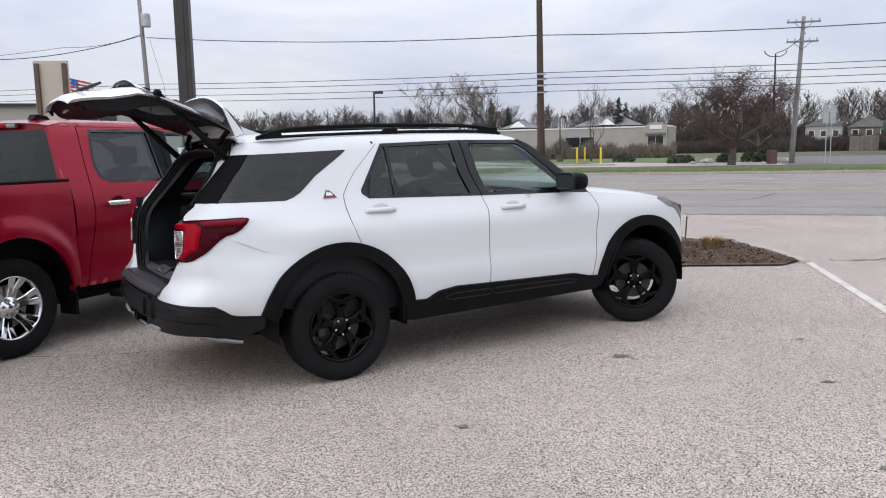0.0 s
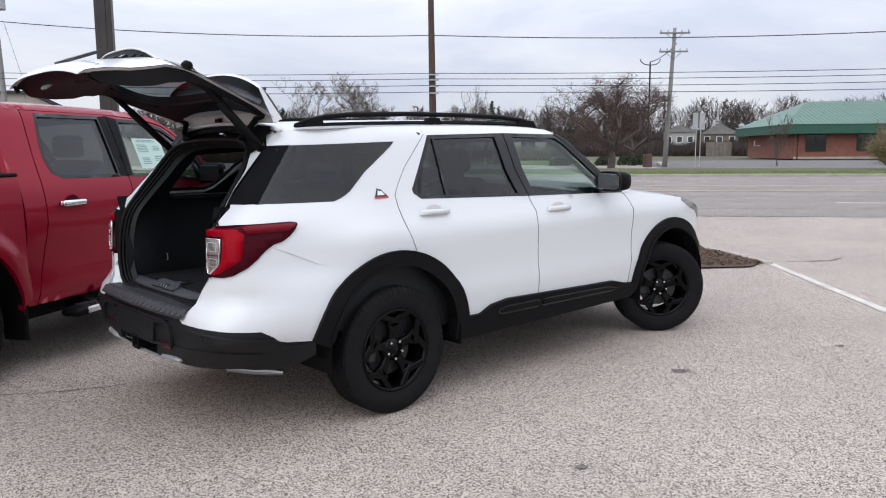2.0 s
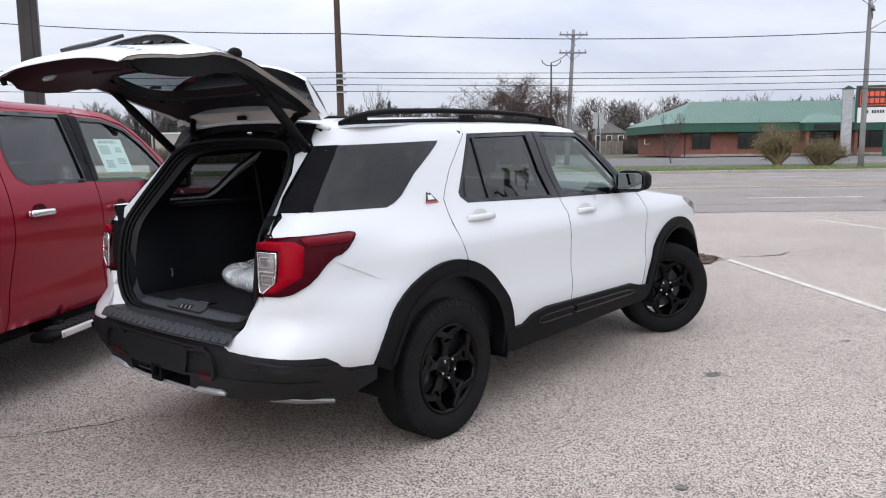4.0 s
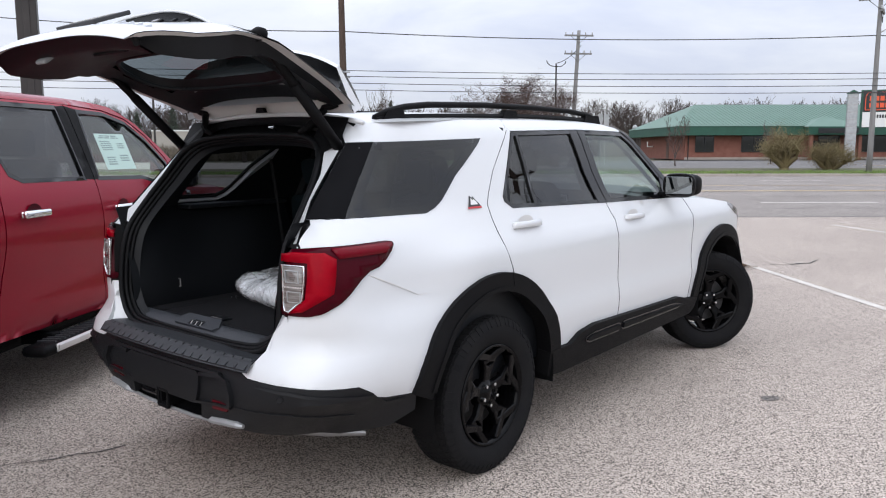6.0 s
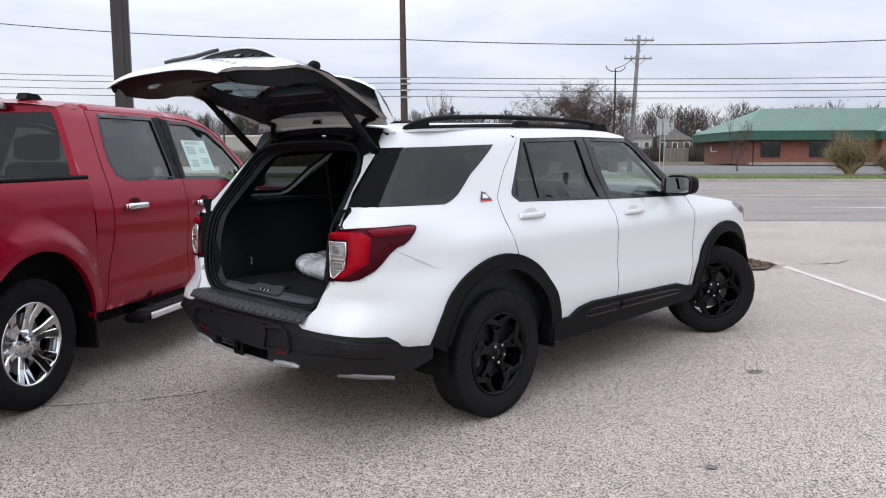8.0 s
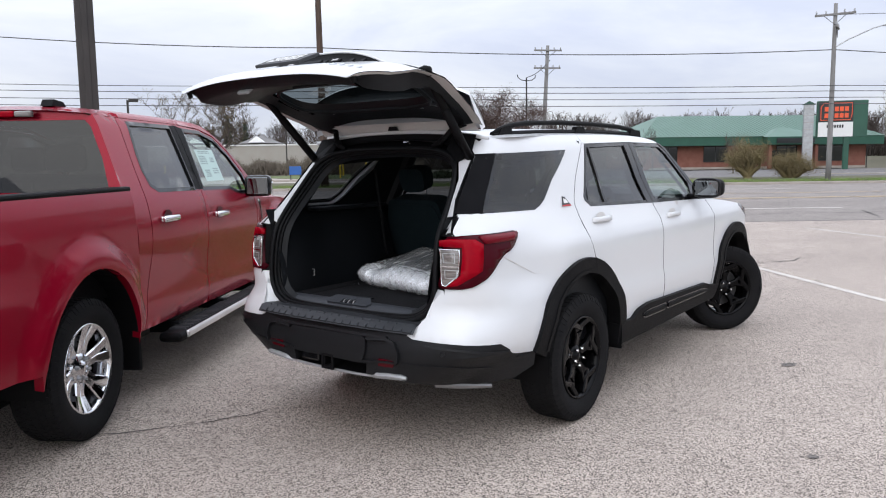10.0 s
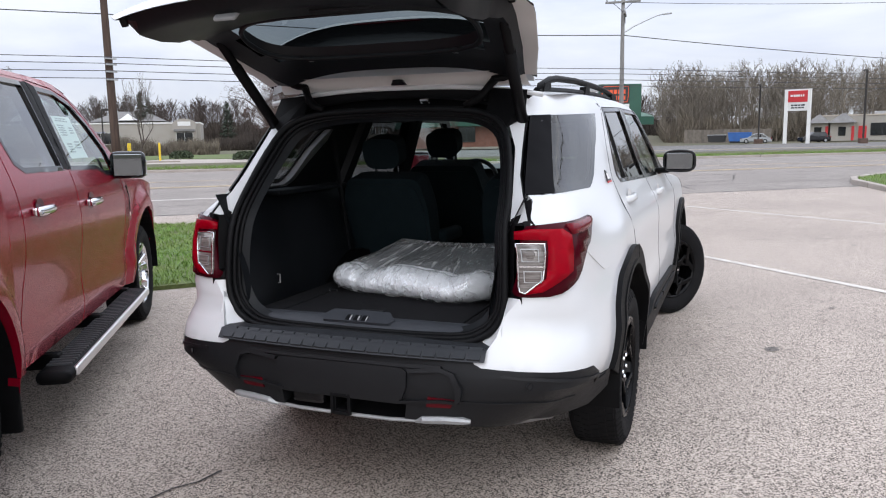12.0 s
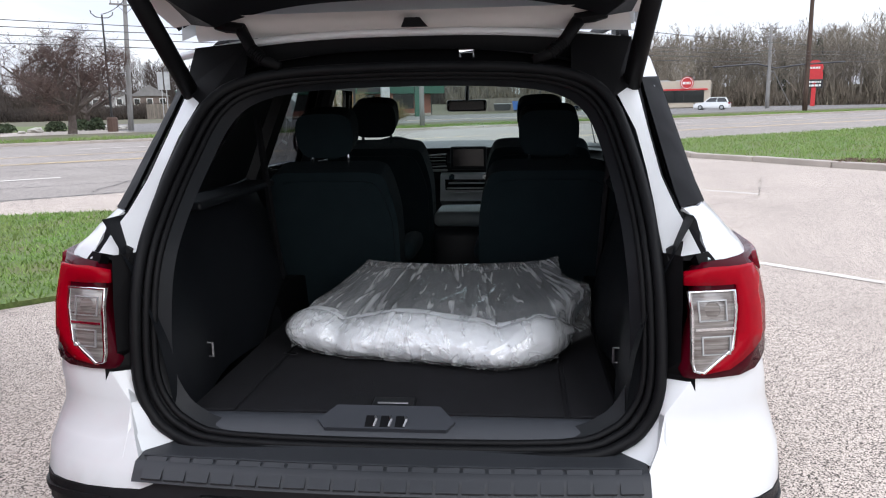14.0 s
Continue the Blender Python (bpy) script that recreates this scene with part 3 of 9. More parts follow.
def conifer(x, y, z, h, r, seed):
    rng = random.Random(seed)
    t = thing("pine_tree", "dark green conifer in the far tree line", "tree", (x, y, z), group="conifers")
    solid("trunk", tube([(0, 0, 0), (0, 0, h)], [h * 0.02, 0.03], 6), BARK, t)
    V, F = [], []
    for i in range(900):
        k = rng.random() ** 0.7
        zz = h * (0.12 + 0.88 * (1 - k))
        w, q = rng.uniform(0, 6.283), r * k * rng.uniform(0.2, 1.0) * (0.75 + 0.25 * math.sin(zz * 4))
        c = Vector((math.cos(w) * q, math.sin(w) * q, zz - 0.15 * q))
        o2 = Vector((math.cos(w), math.sin(w), -0.3)) * rng.uniform(0.3, 0.7) * h / 9
        s = Vector((-math.sin(w), math.cos(w), rng.gauss(0, 0.4))) * 0.16 * h / 9
        o = len(V)
        V += [c - s, c + s, c + o2]
        F.append((o, o + 1, o + 2))
    solid("crown", (V, F), PINE, t)


for i, (x, y, h, r) in enumerate([(-41.4, 128, 12.4, 3.6), (-8, 205, 12, 3.2), (14, 210, 14, 3.0), (18, 205, 12, 2.6), (44, 190, 13, 2.8), (47, 195, 12, 3.0), (-16, 200, 10, 2.5), (70, 205, 12, 3), (168, 44, 13, 4.5), (164, 50, 10, 4)]):
    conifer(x, y, 0.5, h, r, 40 + i)


def woods(name, count, place, hmin, hmax, seed, label, thick, mat=None, wide=1.0):
    """Many bare trees in one mesh: tapered stems, rising limbs, and sprays of fine twigs."""
    rng = random.Random(seed)
    kinds = []
    for k in range(9):
        V, F = [], []

        def spike(a, d, length, r):
            """A thin three-sided twig; returns its end."""
            e = a + d * length
            s = d.cross(Vector((rng.gauss(0, 1), rng.gauss(0, 1), rng.gauss(0, 1)))).normalized()
            o = len(V)
            V.extend([a - s * r, a + s * r, e])
            F.append((o, o + 1, o + 2))
            return e

        def away(d, lift, spread):
            w = rng.uniform(0, 6.283)
            return (d * 0.7 + Vector((math.cos(w) * spread, math.sin(w) * spread, lift + rng.gauss(0, 0.15)))).normalized()
        stem = [Vector((0, 0, -0.3))]
        for i in range(6):
            stem.append(stem[-1] + Vector((rng.gauss(0, 0.22), rng.gauss(0, 0.22), 12.3 / 6)))
        tv, tf = tube(stem, [0.17 * (1 - i / 7.2) for i in range(7)], 4, False)
        V.extend(Vector(p) for p in tv)
        F.extend(tf)
        for i in range(26):
            t = 0.22 + 0.78 * (i + rng.random()) / 26
            j = min(5, int(t * 6))
            a = stem[j].lerp(stem[j + 1], t * 6 - j)
            d = away(Vector((0, 0, 0.5)), 0.45, 0.75)
            length = (4.6 * wide * math.sin(math.pi * min(1, 0.18 + 0.80 * t)) ** 0.7 + 0.5) * rng.uniform(0.6, 1.0)
            mid = spike(a, d, length * 0.6, thick * 1.9)
            end = spike(mid, away(d, 0.35, 0.3), length * 0.45, thick * 1.2)
            for q in range(6):
                p = a.lerp(mid, 0.35 + 0.65 * rng.random()) if q < 3 else mid.lerp(end, rng.random())
                d2 = away(d, 0.5, 0.55)
                l2 = length * rng.uniform(0.22, 0.42)
                e = spike(p, d2, l2, thick)
                for u in range(4):
                    spike(p.lerp(e, rng.uniform(0.2, 1.0)), away(d2, 0.35, 0.65), l2 * rng.uniform(0.35, 0.7), thick * 0.6)
        kinds.append((np.array([v[:] for v in V]), F))
    Vs, Fs, o = [], [], 0
    for i in range(count):
        x, y, z = place(rng)
        V, F = kinds[rng.randrange(9)]
        h, w = rng.uniform(hmin, hmax) / 12, rng.uniform(0, 6.283)
        c, s = math.cos(w), math.sin(w)
        Vs.append(np.stack([(V[:, 0] * c - V[:, 1] * s) * h + x, (V[:, 0] * s + V[:, 1] * c) * h + y, V[:, 2] * h + z], 1))
        Fs += [tuple(q + o for q in f) for f in F]
        o += len(V)
    tagged(solid(name, (np.concatenate(Vs).tolist(), Fs), mat or WOODS), label, "woodland", kind="stuff")


def polar(bearing, dist):
    return dist * math.sin(radians(bearing)), dist * math.cos(radians(bearing))


def brush(name, b0, b1, d0, d1, hmin, hmax, count, seed, label, size=0.9, mat=None, thin=1.0):
    """A thicket of thin upright shoots that closes the foot of the woods."""
    rng = np.random.default_rng(seed)
    n = count * 4
    be, d = rng.uniform(b0, b1, n), rng.uniform(d0, d1, n)
    knots = np.array([0.5 + 0.5 * noise.noise((k * 0.45, seed, 0)) + 0.35 * noise.noise((k * 1.9, seed, 3)) for k in range(400)])
    lump = np.clip(np.interp((be - b0) * 2, np.arange(400), knots), 0.25, 1.0)
    h = hmin + (hmax - hmin) * lump * rng.random(n) ** 0.7
    x, y = d * np.sin(np.radians(be)), d * np.cos(np.radians(be))
    z = np.array([ground_z(a, c) for a, c in zip(x, y)]) + np.maximum(0, h - size * 1.2)
    w = rng.uniform(0, 2 * np.pi, n)
    half = size * rng.uniform(0.03, 0.10, n) * thin
    P = np.stack([x, y, z], 1)
    s = np.stack([np.cos(w) * half, np.sin(w) * half, np.zeros(n)], 1)
    tip = np.stack([rng.normal(0, 0.30, n), rng.normal(0, 0.30, n), np.ones(n)], 1) * (size * rng.uniform(0.8, 2.0, n))[:, None]
    V = np.stack([P - s, P + s, P + tip], 1).reshape(-1, 3)
    tagged(solid(name, (V.tolist(), np.arange(n * 3).reshape(-1, 3).tolist()), mat or BRUSH), label, "undergrowth", kind="stuff")


def ring(b0, b1, d0, d1):
    def put(rng):
        b2, d = rng.uniform(b0, b1), rng.uniform(d0, d1)
        x, y = polar(b2, d)
        return x, y, ground_z(x, y) - 0.2
    return put


woods("bare_woods", 760, ring(50, 114, 158, 208), 10, 15.5, 100, "grey-brown leafless woods behind the shops", 0.034)
woods("bare_woods", 520, ring(-34, 53, 235, 300), 8, 13, 200, "dark brown leafless tree line across the road", 0.055, OAKS, 1.25)
brush("woodland_brush", 50, 114, 156, 210, 0.2, 9.0, 26000, 31, "tangled brown undergrowth at the foot of the woods", 1.5)
brush("woodland_brush", -40, 54, 225, 300, 0.2, 10.0, 30000, 32, "tangled dark brown undergrowth under the far tree line", 2.0, OAK_BRUSH)
brush("hedge_brush", 17, 33, 150, 178, 0.1, 4.0, 9000, 34, "bare brown thicket below the far houses", 1.0, OAK_BRUSH)
brush("hedge_brush", -24, 17, 106, 122, 0.1, 3.6, 14000, 33, "leafless brown hedge beyond the drive", 0.8)

# ---- poles and wires ----


def utility_pole(x, y, h, label, mat, r=0.17, arms=(), lean=(0, 0), base=0.05):
    """arms: (height, half length, direction in degrees)"""
    p = thing("utility_pole", label, "utility pole", (x, y, base))
    top = Vector((lean[0], lean[1], h))
    solid("post", tube([top * (i / 6) - Vector((0, 0, 0.1 if i == 0 else 0)) for i in range(7)], [r * (1 - 0.06 * i) for i in range(7)], 12), mat, p, smooth=True)
    for hz, half, ang in arms:
        m = Matrix.Translation(top * (hz / h)) @ Matrix.Rotation(radians(ang), 4, "Z")
        solid("crossarm", box(-half, half, -0.2, -0.07, -0.06, 0.06, 0.01), POLE_GREY if mat is POLE_GREY else mat, p, at=m)
        solid("brace", tube([(-half * 0.55, -0.12, -0.05), (0, -0.15, -0.6), (half * 0.55, -0.12, -0.05)], 0.02, 5), BLACK, p, at=m)
        for sx in (-0.92, -0.45, 0.45, 0.92):
            solid("insulator", lathe([(0.0, 0.06), (0.025, 0.06), (0.06, 0.10), (0.03, 0.15), (0.06, 0.18), (0.03, 0.26), (0.0, 0.27)], 8, "z"), GALV, p, at=m @ Matrix.Translation((half * sx, -0.13, 0)))
    return p


pole_b = utility_pole(6.07, 46.2, 12.5, "dark brown creosoted utility pole beside the road", POLE_WOOD, 0.24, lean=(-0.12, 0), base=0.1)
for hz in (4.75, 5.15, 5.52, 5.82):
    solid("bracket", box(-0.28, 0.28, -0.30, -0.2, hz - 0.04, hz + 0.04, 0.01), GALV, pole_b)
pole_e = utility_pole(35.3, 37.1, 10.6, "weathered grey utility pole with a street lamp arm", POLE_GREY, 0.17, [(9.95, 1.1, -52), (9.2, 0.75, 38)])
arm = [(0.1, 0.0, 8.05), (0.8, -0.3, 8.5), (2.2, -0.8, 9.15), (2.75, -1.0, 9.3)]
lamp_arm = solid("lamp_arm", tube(arm, 0.035, 8), GALV, pole_e)
solid("lamp_head", moved(box(-0.33, 0.33, -0.1, 0.1, -0.05, 0.06, 0.04), Matrix.Translation((3.0, -1.1, 9.33)) @ Matrix.Rotation(radians(-20), 4, "Z") @ Matrix.Rotation(radians(-8), 4, "Y")), GALV, lamp_arm, "grey cobra-head street lamp")
pole_d = utility_pole(-20.3, 54.5, 12.5, "grey utility pole carrying a transformer can", POLE_GREY, 0.2, lean=(-0.35, 0))
solid("transformer", lathe([(0, 10.35), (0.3, 10.35), (0.32, 10.4), (0.32, 11.15), (0.27, 11.25), (0, 11.28)], 16, "z"), GALV, pole_d, "grey transformer can", at=(0.18, -0.42, 0))
solid("guy_wire", tube([(0.2, 0, 9.6), (1.0, 0, 6.4), (1.15, 0, 4.2)], 0.012, 4), WIRE, pole_d)
pole_a = utility_pole(26.3, 57.4, 10.7, "grey utility pole with two crossarms beyond the verge", POLE_GREY, 0.2, [(10.3, 1.15, -12), (8.9, 1.1, -12)], lean=(0.5, 0.0))
pole_f = utility_pole(85.6, 26.0, 14.5, "brown utility pole at the road bend", POLE_WOOD, 0.28, [(13.8, 1.2, 75)], lean=(0.2, 0))
pole_g = utility_pole(113.1, 37.8, 11.6, "pale grey utility pole by the woods", POLE_GREY, 0.3, [(11.2, 1.6, 120), (10.0, 1.6, 120)])
solid("guy_wire", tube([(0.3, -0.4, 5.5), (1.5, -3.0, 0)], 0.05, 4), POLE_GREY, pole_g)
utility_pole(30.5, 7.2, 11.5, "dark utility pole beside the lot, mirrored in the car windows", POLE_WOOD, 0.2, [(11.0, 1.2, 60), (9.6, 1.1, 60)], lean=(0.1, 0.1), base=0.1)
solid("span_arm", tube([(-4.5, 6.5, 6.0), (-1, 1.5, 6.35), (0.5, -0.7, 5.7), (2.5, -3.6, 6.1), (6.0, -8.5, 6.4)], 0.12, 5), WIRE, pole_g)


def cable(name, points, r, label, sag=0.25):
    """A hanging cable through its supports."""
    P = []
    for a, b2 in zip(points, points[1:]):
        a, b2 = Vector(a), Vector(b2)
        for i in range(12):
            t = i / 12
            P.append(a.lerp(b2, t) - Vector((0, 0, 4 * sag * t * (1 - t))))
    P.append(Vector(points[-1]))
    tagged(solid(name, tube(P, r, 5), WIRE), label, "cable", "overhead cables")


cable("overhead_cable", [(-20.3, 54.5, 9.75), (6.07, 46.2, 8.2), (35.3, 37.1, 7.95), (85.6, 26.0, 7.0)], 0.028, "thick twisted overhead cable between the poles", 0.35)
for hz, hd in ((6.0, 6.55), (5.68, 6.2), (5.3, 5.75), (4.92, 5.35)):
    cable("overhead_cable", [(-60, 67.0, hd + 0.6), (-20.3, 54.3, hd), (6.07, 45.95, hz), (35.3, 36.9, hz - 0.18), (85.6, 25.8, hz + 0.3), (150, 8, hz + 2)], 0.02, "thin dark overhead cable between the poles", 0.12)
cable("overhead_cable", [(35.3, 37.1, 10.0), (85.6, 26.0, 13.8)], 0.018, "thin overhead line rising from the street-lamp pole", 0.5)
cable("overhead_cable", [(-20.4, 54.4, 9.95), (-30.6, 54.5, 8.45), (-48, 54.5, 7.4)], 0.03, "drooping service cable from the transformer pole", 0.35)
cable("overhead_cable", [(-20.4, 54.4, 10.05), (-26, 54.5, 9.2), (-48, 54.5, 7.9)], 0.016, "thin service cable from the transformer pole", 0.3)
cable("overhead_cable", [(27.0, 57.4, 9.6), (24.6, 56.9, 8.1)], 0.03, "short looped cable to the twin lamp", 0.25)


def steel_lamp(x, y, h, label, side=0.1, heads=1, turn=0, mat=BRONZE, foot=True, base=0.08):
    p = thing("lamp_post", label, "street lamp", (x, y, base), turn, "parking lot lamps")
    solid("post", box(-side / 2, side / 2, -side / 2, side / 2, 0, h, side * 0.12), mat, p)
    if foot:
        solid("footing", lathe([(0, 0), (side * 3, 0), (side * 3, 0.65), (side * 2.8, 0.7), (0, 0.7)], 14, "z"), BROWN, p)
    for k in range(heads):
        s = 1 if k == 0 else -1
        solid("lamp_head", box(s * side * 0.5, s * (side * 0.5 + 0.62), -0.17, 0.17, h - 0.14, h + 0.05, 0.03), mat, p)
    return p


# the dark square post that stands close behind the truck
post = thing("sign_post", "tall dark bronze square steel post behind the truck", "steel post", (-3.815, 11.75, 0), 5)
solid("shaft", box(-0.105, 0.105, -0.105, 0.105, 0, 9, 0.012), BRONZE, post)
solid("cover_strip", box(-0.035, 0.035, -0.115, -0.105, 0, 9, 0.004), BRONZE, post)
solid("base_plate", box(-0.28, 0.28, -0.28, 0.28, 0, 0.05, 0.01), BRONZE, post)

steel_lamp(-4.9, 58.0, 5.9, "slim dark parking lot lamp across the road", 0.14, 1, 0)
steel_lamp(16.8, 130.0, 8.6, "slim dark parking lot lamp on the far drive", 0.2, 1, 180)
steel_lamp(12.3, 79.0, 4.6, "thin black post lamp beside the drive", 0.11, 1, 0)
twin = thing("lamp_post", "black round lamp post with two curled arms", "street lamp", (24.4, 56.4, 0.1))
solid("post", tube([(0, 0, 0), (0, 0, 7.9)], [0.09, 0.06], 8), BLACK, twin)
solid("footing", lathe([(0, 0), (0.36, 0), (0.36, 0.9), (0.3, 1.0), (0, 1.0)], 12, "z"), BROWN, twin)
for s in (-1, 1):
    solid("lamp_arm", tube([(0, 0, 7.7), (s * 0.45, 0, 7.75), (s * 0.75, 0, 7.95), (s * 0.8, 0, 8.15)], 0.035, 6), BLACK, twin)
steel_lamp(102.8, 69.6, 8.7, "tall dark forecourt lamp with two heads", 0.22, 2, 20)
steel_lamp(101.4, 53.5, 9.6, "tall dark forecourt lamp", 0.2, 1, 60)


def road_sign(x, y, h, label, w=0.45, hh=0.6, turn=0, face=GALV):
    p = thing("road_sign", label, "road sign", (x, y, 0.1), turn)
    for s in (-0.16, 0.16):
        solid("sign_leg", box(s - 0.03, s + 0.03, -0.03, 0.03, 0, h, 0.005), GALV, p)
    for i, s in enumerate((-0.24, 0.24)):
        solid("sign_plate", box(s - w / 2 + 0.03, s + w / 2 - 0.03, -0.05, -0.035, h - 1.25, h, 0.004), face, p)


road_sign(27.9, 55.2, 4.1, "two pale road sign plates on thin legs, seen from behind", turn=-20)

# ---- buildings across the road ----


def wall_windows(parent, spans, y, z0, z1, frame_mat, name="window"):
    """Glazed openings along a facade at y, facing -y: (x0, x1) each."""
    for x0, x1 in spans:
        w = solid(name, box(x0, x1, y - 0.02, y + 0.03, z0, z1), DARK_GLASS, parent)
        for a in ((x0, x1, z1 - 0.06, z1), (x0, x1, z0, z0 + 0.06), (x0, x0 + 0.06, z0, z1), (x1 - 0.06, x1, z0, z1), ((x0 + x1) / 2 - 0.03, (x0 + x1) / 2 + 0.03, z0, z1)):
            solid("window_frame", box(a[0], a[1], y - 0.07, y - 0.02, a[2], a[3], 0.008), frame_mat, w)


def hip_roof(x0, x1, y0, y1, z, rise, over=0.0):
    x0, x1, y0, y1 = x0 - over, x1 + over, y0 - over, y1 + over
    k = (y1 - y0) / 2
    V = [(x0, y0, z), (x1, y0, z), (x1, y1, z), (x0, y1, z), (x0 + k, (y0 + y1) / 2, z + rise), (x1 - k, (y0 + y1) / 2, z + rise)]
    return V, [(0, 1, 5, 4), (1, 2, 5), (2, 3, 4, 5), (3, 0, 4), (3, 2, 1, 0)]


def roof_seams(parent, x0, x1, y0, ym, z, rise, step, mat):
    V = []
    k = ym - y0
    x = x0 + step
    while x < x1 - step:
        top = min(1.0, (x - x0) / k, (x1 - x) / k)
        V.append(tube([(x, y0, z + 0.03), (x, y0 + k * top, z + 0.03 + rise * top)], 0.035, 4))
        x += step
    solid("roof_seams", join(*V), mat, parent)


shop = thing("brick_shop", "low red-brick shop with a green metal hip roof", "shop building", (57.0, 86.0, 0.08), -17)
solid("wall", box(0, 29.2, 0, 21, 0, 3.3), BRICK, shop)
solid("plinth", box(-0.03, 29.23, -0.04, 0, 0, 0.3), CONCRETE, shop)
solid("fascia", box(-1.5, 30.7, -1.5, 22.5, 3.05, 4.2, 0.03), GREEN_TRIM, shop)
RX0, RX1, RY = 4.6, 28.0, 10.5
solid("roof", ([(-1.6, -1.6, 4.2), (30.8, -1.6, 4.2), (30.8, 22.6, 4.2), (-1.6, 22.6, 4.2), (RX0, RY, 7.5), (RX1, RY, 7.5)], [(0, 1, 5, 4), (1, 2, 5), (2, 3, 4, 5), (3, 0, 4), (3, 2, 1, 0)]), GREEN_ROOF, shop)
seams = []
for k in range(58):
    x = -1.0 + k * 0.55
    top = min(1.0, (x + 1.6) / (RX0 + 1.6), (30.8 - x) / (30.8 - RX1))
    seams.append(tube([(x, -1.6, 4.23), (x, -1.6 + (RY + 1.6) * top, 4.23 + 3.3 * top)], 0.035, 4))
tagged(solid("roof_seams", join(*seams), GREEN_ROOF, shop), kind="stuff")
wall_windows(shop, [(1.3, 3.7), (7.2, 10.4), (17.0, 19.8), (22.3, 26.2)], -0.02, 0.95, 3.0, BLACK)
solid("door", box(-0.05, 0.02, 6.6, 7.7, 0.05, 2.15, 0.01), BROWN, shop)
solid("downpipe", tube([(0.4, -0.1, 0), (0.4, -0.1, 3.1)], 0.07, 6), BLACK, shop)
solid("downpipe", tube([(29.3, -0.1, 0), (29.3, -0.1, 2.6), (30.3, -0.4, 3.1)], 0.07, 6), BLACK, shop)
porch = solid("porch_roof", hip_roof(14.5, 21.5, -2.6, 3.5, 4.1, 1.3, 0.2), GREEN_ROOF, shop)
solid("fascia", box(14.4, 21.6, -2.8, -1.4, 3.1, 4.1, 0.02), GREEN_TRIM, porch)
solid("porch_sign", box(15.6, 20.6, -2.9, -2.8, 3.3, 3.9, 0.02), BLACK, porch)
for x in (14.8, 20.9):
    solid("column", box(x, x + 0.4, -2.5, -2.1, 0, 3.1, 0.02), BRICK, porch)
solid("entrance_door", box(16.0, 16.95, -0.06, 0.02, 0.05, 2.4, 0.01), DARK_GLASS, shop)
solid("vent_pipe", tube([(-0.1, 14, 1.7), (-0.9, 14, 1.7), (-0.9, 14, 2.4)], 0.1, 6), WHITE_STEEL, shop)
solid("dish", lathe([(0, 0), (0.3, 0.06), (0.42, 0.16)], 12, "y"), GALV, shop, at=(-1.2, 20, 4.6))

pylon = thing("shop_sign", "dark green roadside sign with an orange panel and white letter board", "roadside sign", Matrix.Translation((69.9, 70.7, 0.08)) @ Matrix.Rotation(radians(-38), 4, "Z") @ Matrix.Scale(1.2, 4))
solid("mast", box(-1.6, -0.7, -0.3, 0.3, 0, 6.3, 0.03), GALV, pylon, "pale grey panelled mast")
for k in range(9):
    solid("mast_band", box(-1.62, -0.68, -0.32, 0.32, 0.6 + k * 0.66, 0.63 + k * 0.66), CONCRETE, pylon)
solid("mast_cap", prism([(-1.75, 6.3), (-0.55, 6.3), (-1.15, 6.65)], "y", -0.36, 0.36), GREEN_TRIM, pylon)
solid("board", box(-0.45, 4.0, -0.25, 0.25, 3.1, 6.6, 0.03), GREEN_TRIM, pylon)
face = solid("sign_face", box(-0.3, 2.75, -0.3, -0.26, 4.6, 6.5, 0.01), BLACK, pylon)
solid("sign_rim", tube([(-0.1, -0.31, 4.75), (2.5, -0.31, 4.75), (2.62, -0.31, 5.3), (2.62, -0.31, 6.35), (0.1, -0.31, 6.35), (-0.1, -0.31, 6.0), (-0.1, -0.31, 4.75)], 0.04, 6), ORANGE_SIGN, face)
for zz, n in ((5.78, 5), (5.15, 5)):
    for k in range(n):
        solid("letter_bar", box(0.22 + k * 0.44, 0.56 + k * 0.44, -0.32, -0.30, zz - 0.20, zz + 0.24, 0.01), ORANGE_SIGN, face)
letter = solid("letter_board", box(-0.3, 2.75, -0.3, -0.26, 3.15, 4.55, 0.01), WHITE_SIGN, pylon)
for k in range(7):
    if k != 1:
        solid("letter_bar", box(0.45 + k * 0.22, 0.60 + k * 0.22, -0.32, -0.30, 4.0, 4.3, 0.01), BLACK, letter)
solid("leg", box(2.0, 2.5, -0.2, 0.2, 0, 3.1, 0.02), GREEN_TRIM, pylon)

store = thing("corner_store", "low beige store with red trim and a round red sign", "shop building", (134.4, 77.7, 0.1), -72.5)
solid("wall", box(0, 22.5, 0, 14, 0, 4.4), BEIGE, store)
solid("parapet", box(-0.1, 22.6, -0.1, 14.1, 4.4, 4.65, 0.03), TAN, store)
solid("front_bay", box(12.9, 22.6, -0.8, 0.2, 0, 4.9, 0.03), TAN, store)
wall_windows(store, [(14.2, 21.5)], -0.83, 0.9, 3.1, BLACK)
wall_windows(store, [(8.6, 12.4)], -0.02, 0.9, 3.1, BLACK)
solid("trim", box(13.8, 22.1, -0.95, -0.8, 3.15, 3.45, 0.02), RED_SIGN, store, "red trim band")
solid("door", box(6.7, 8.0, -0.06, 0.02, 0.05, 2.6, 0.02), RED_SIGN, store)
disc = solid("sign_disc", lathe([(0, -1.05), (1.2, -1.05), (1.2, -0.85), (0, -0.82)], 24, "y"), RED_SIGN, store, at=(18.4, 0, 4.5))
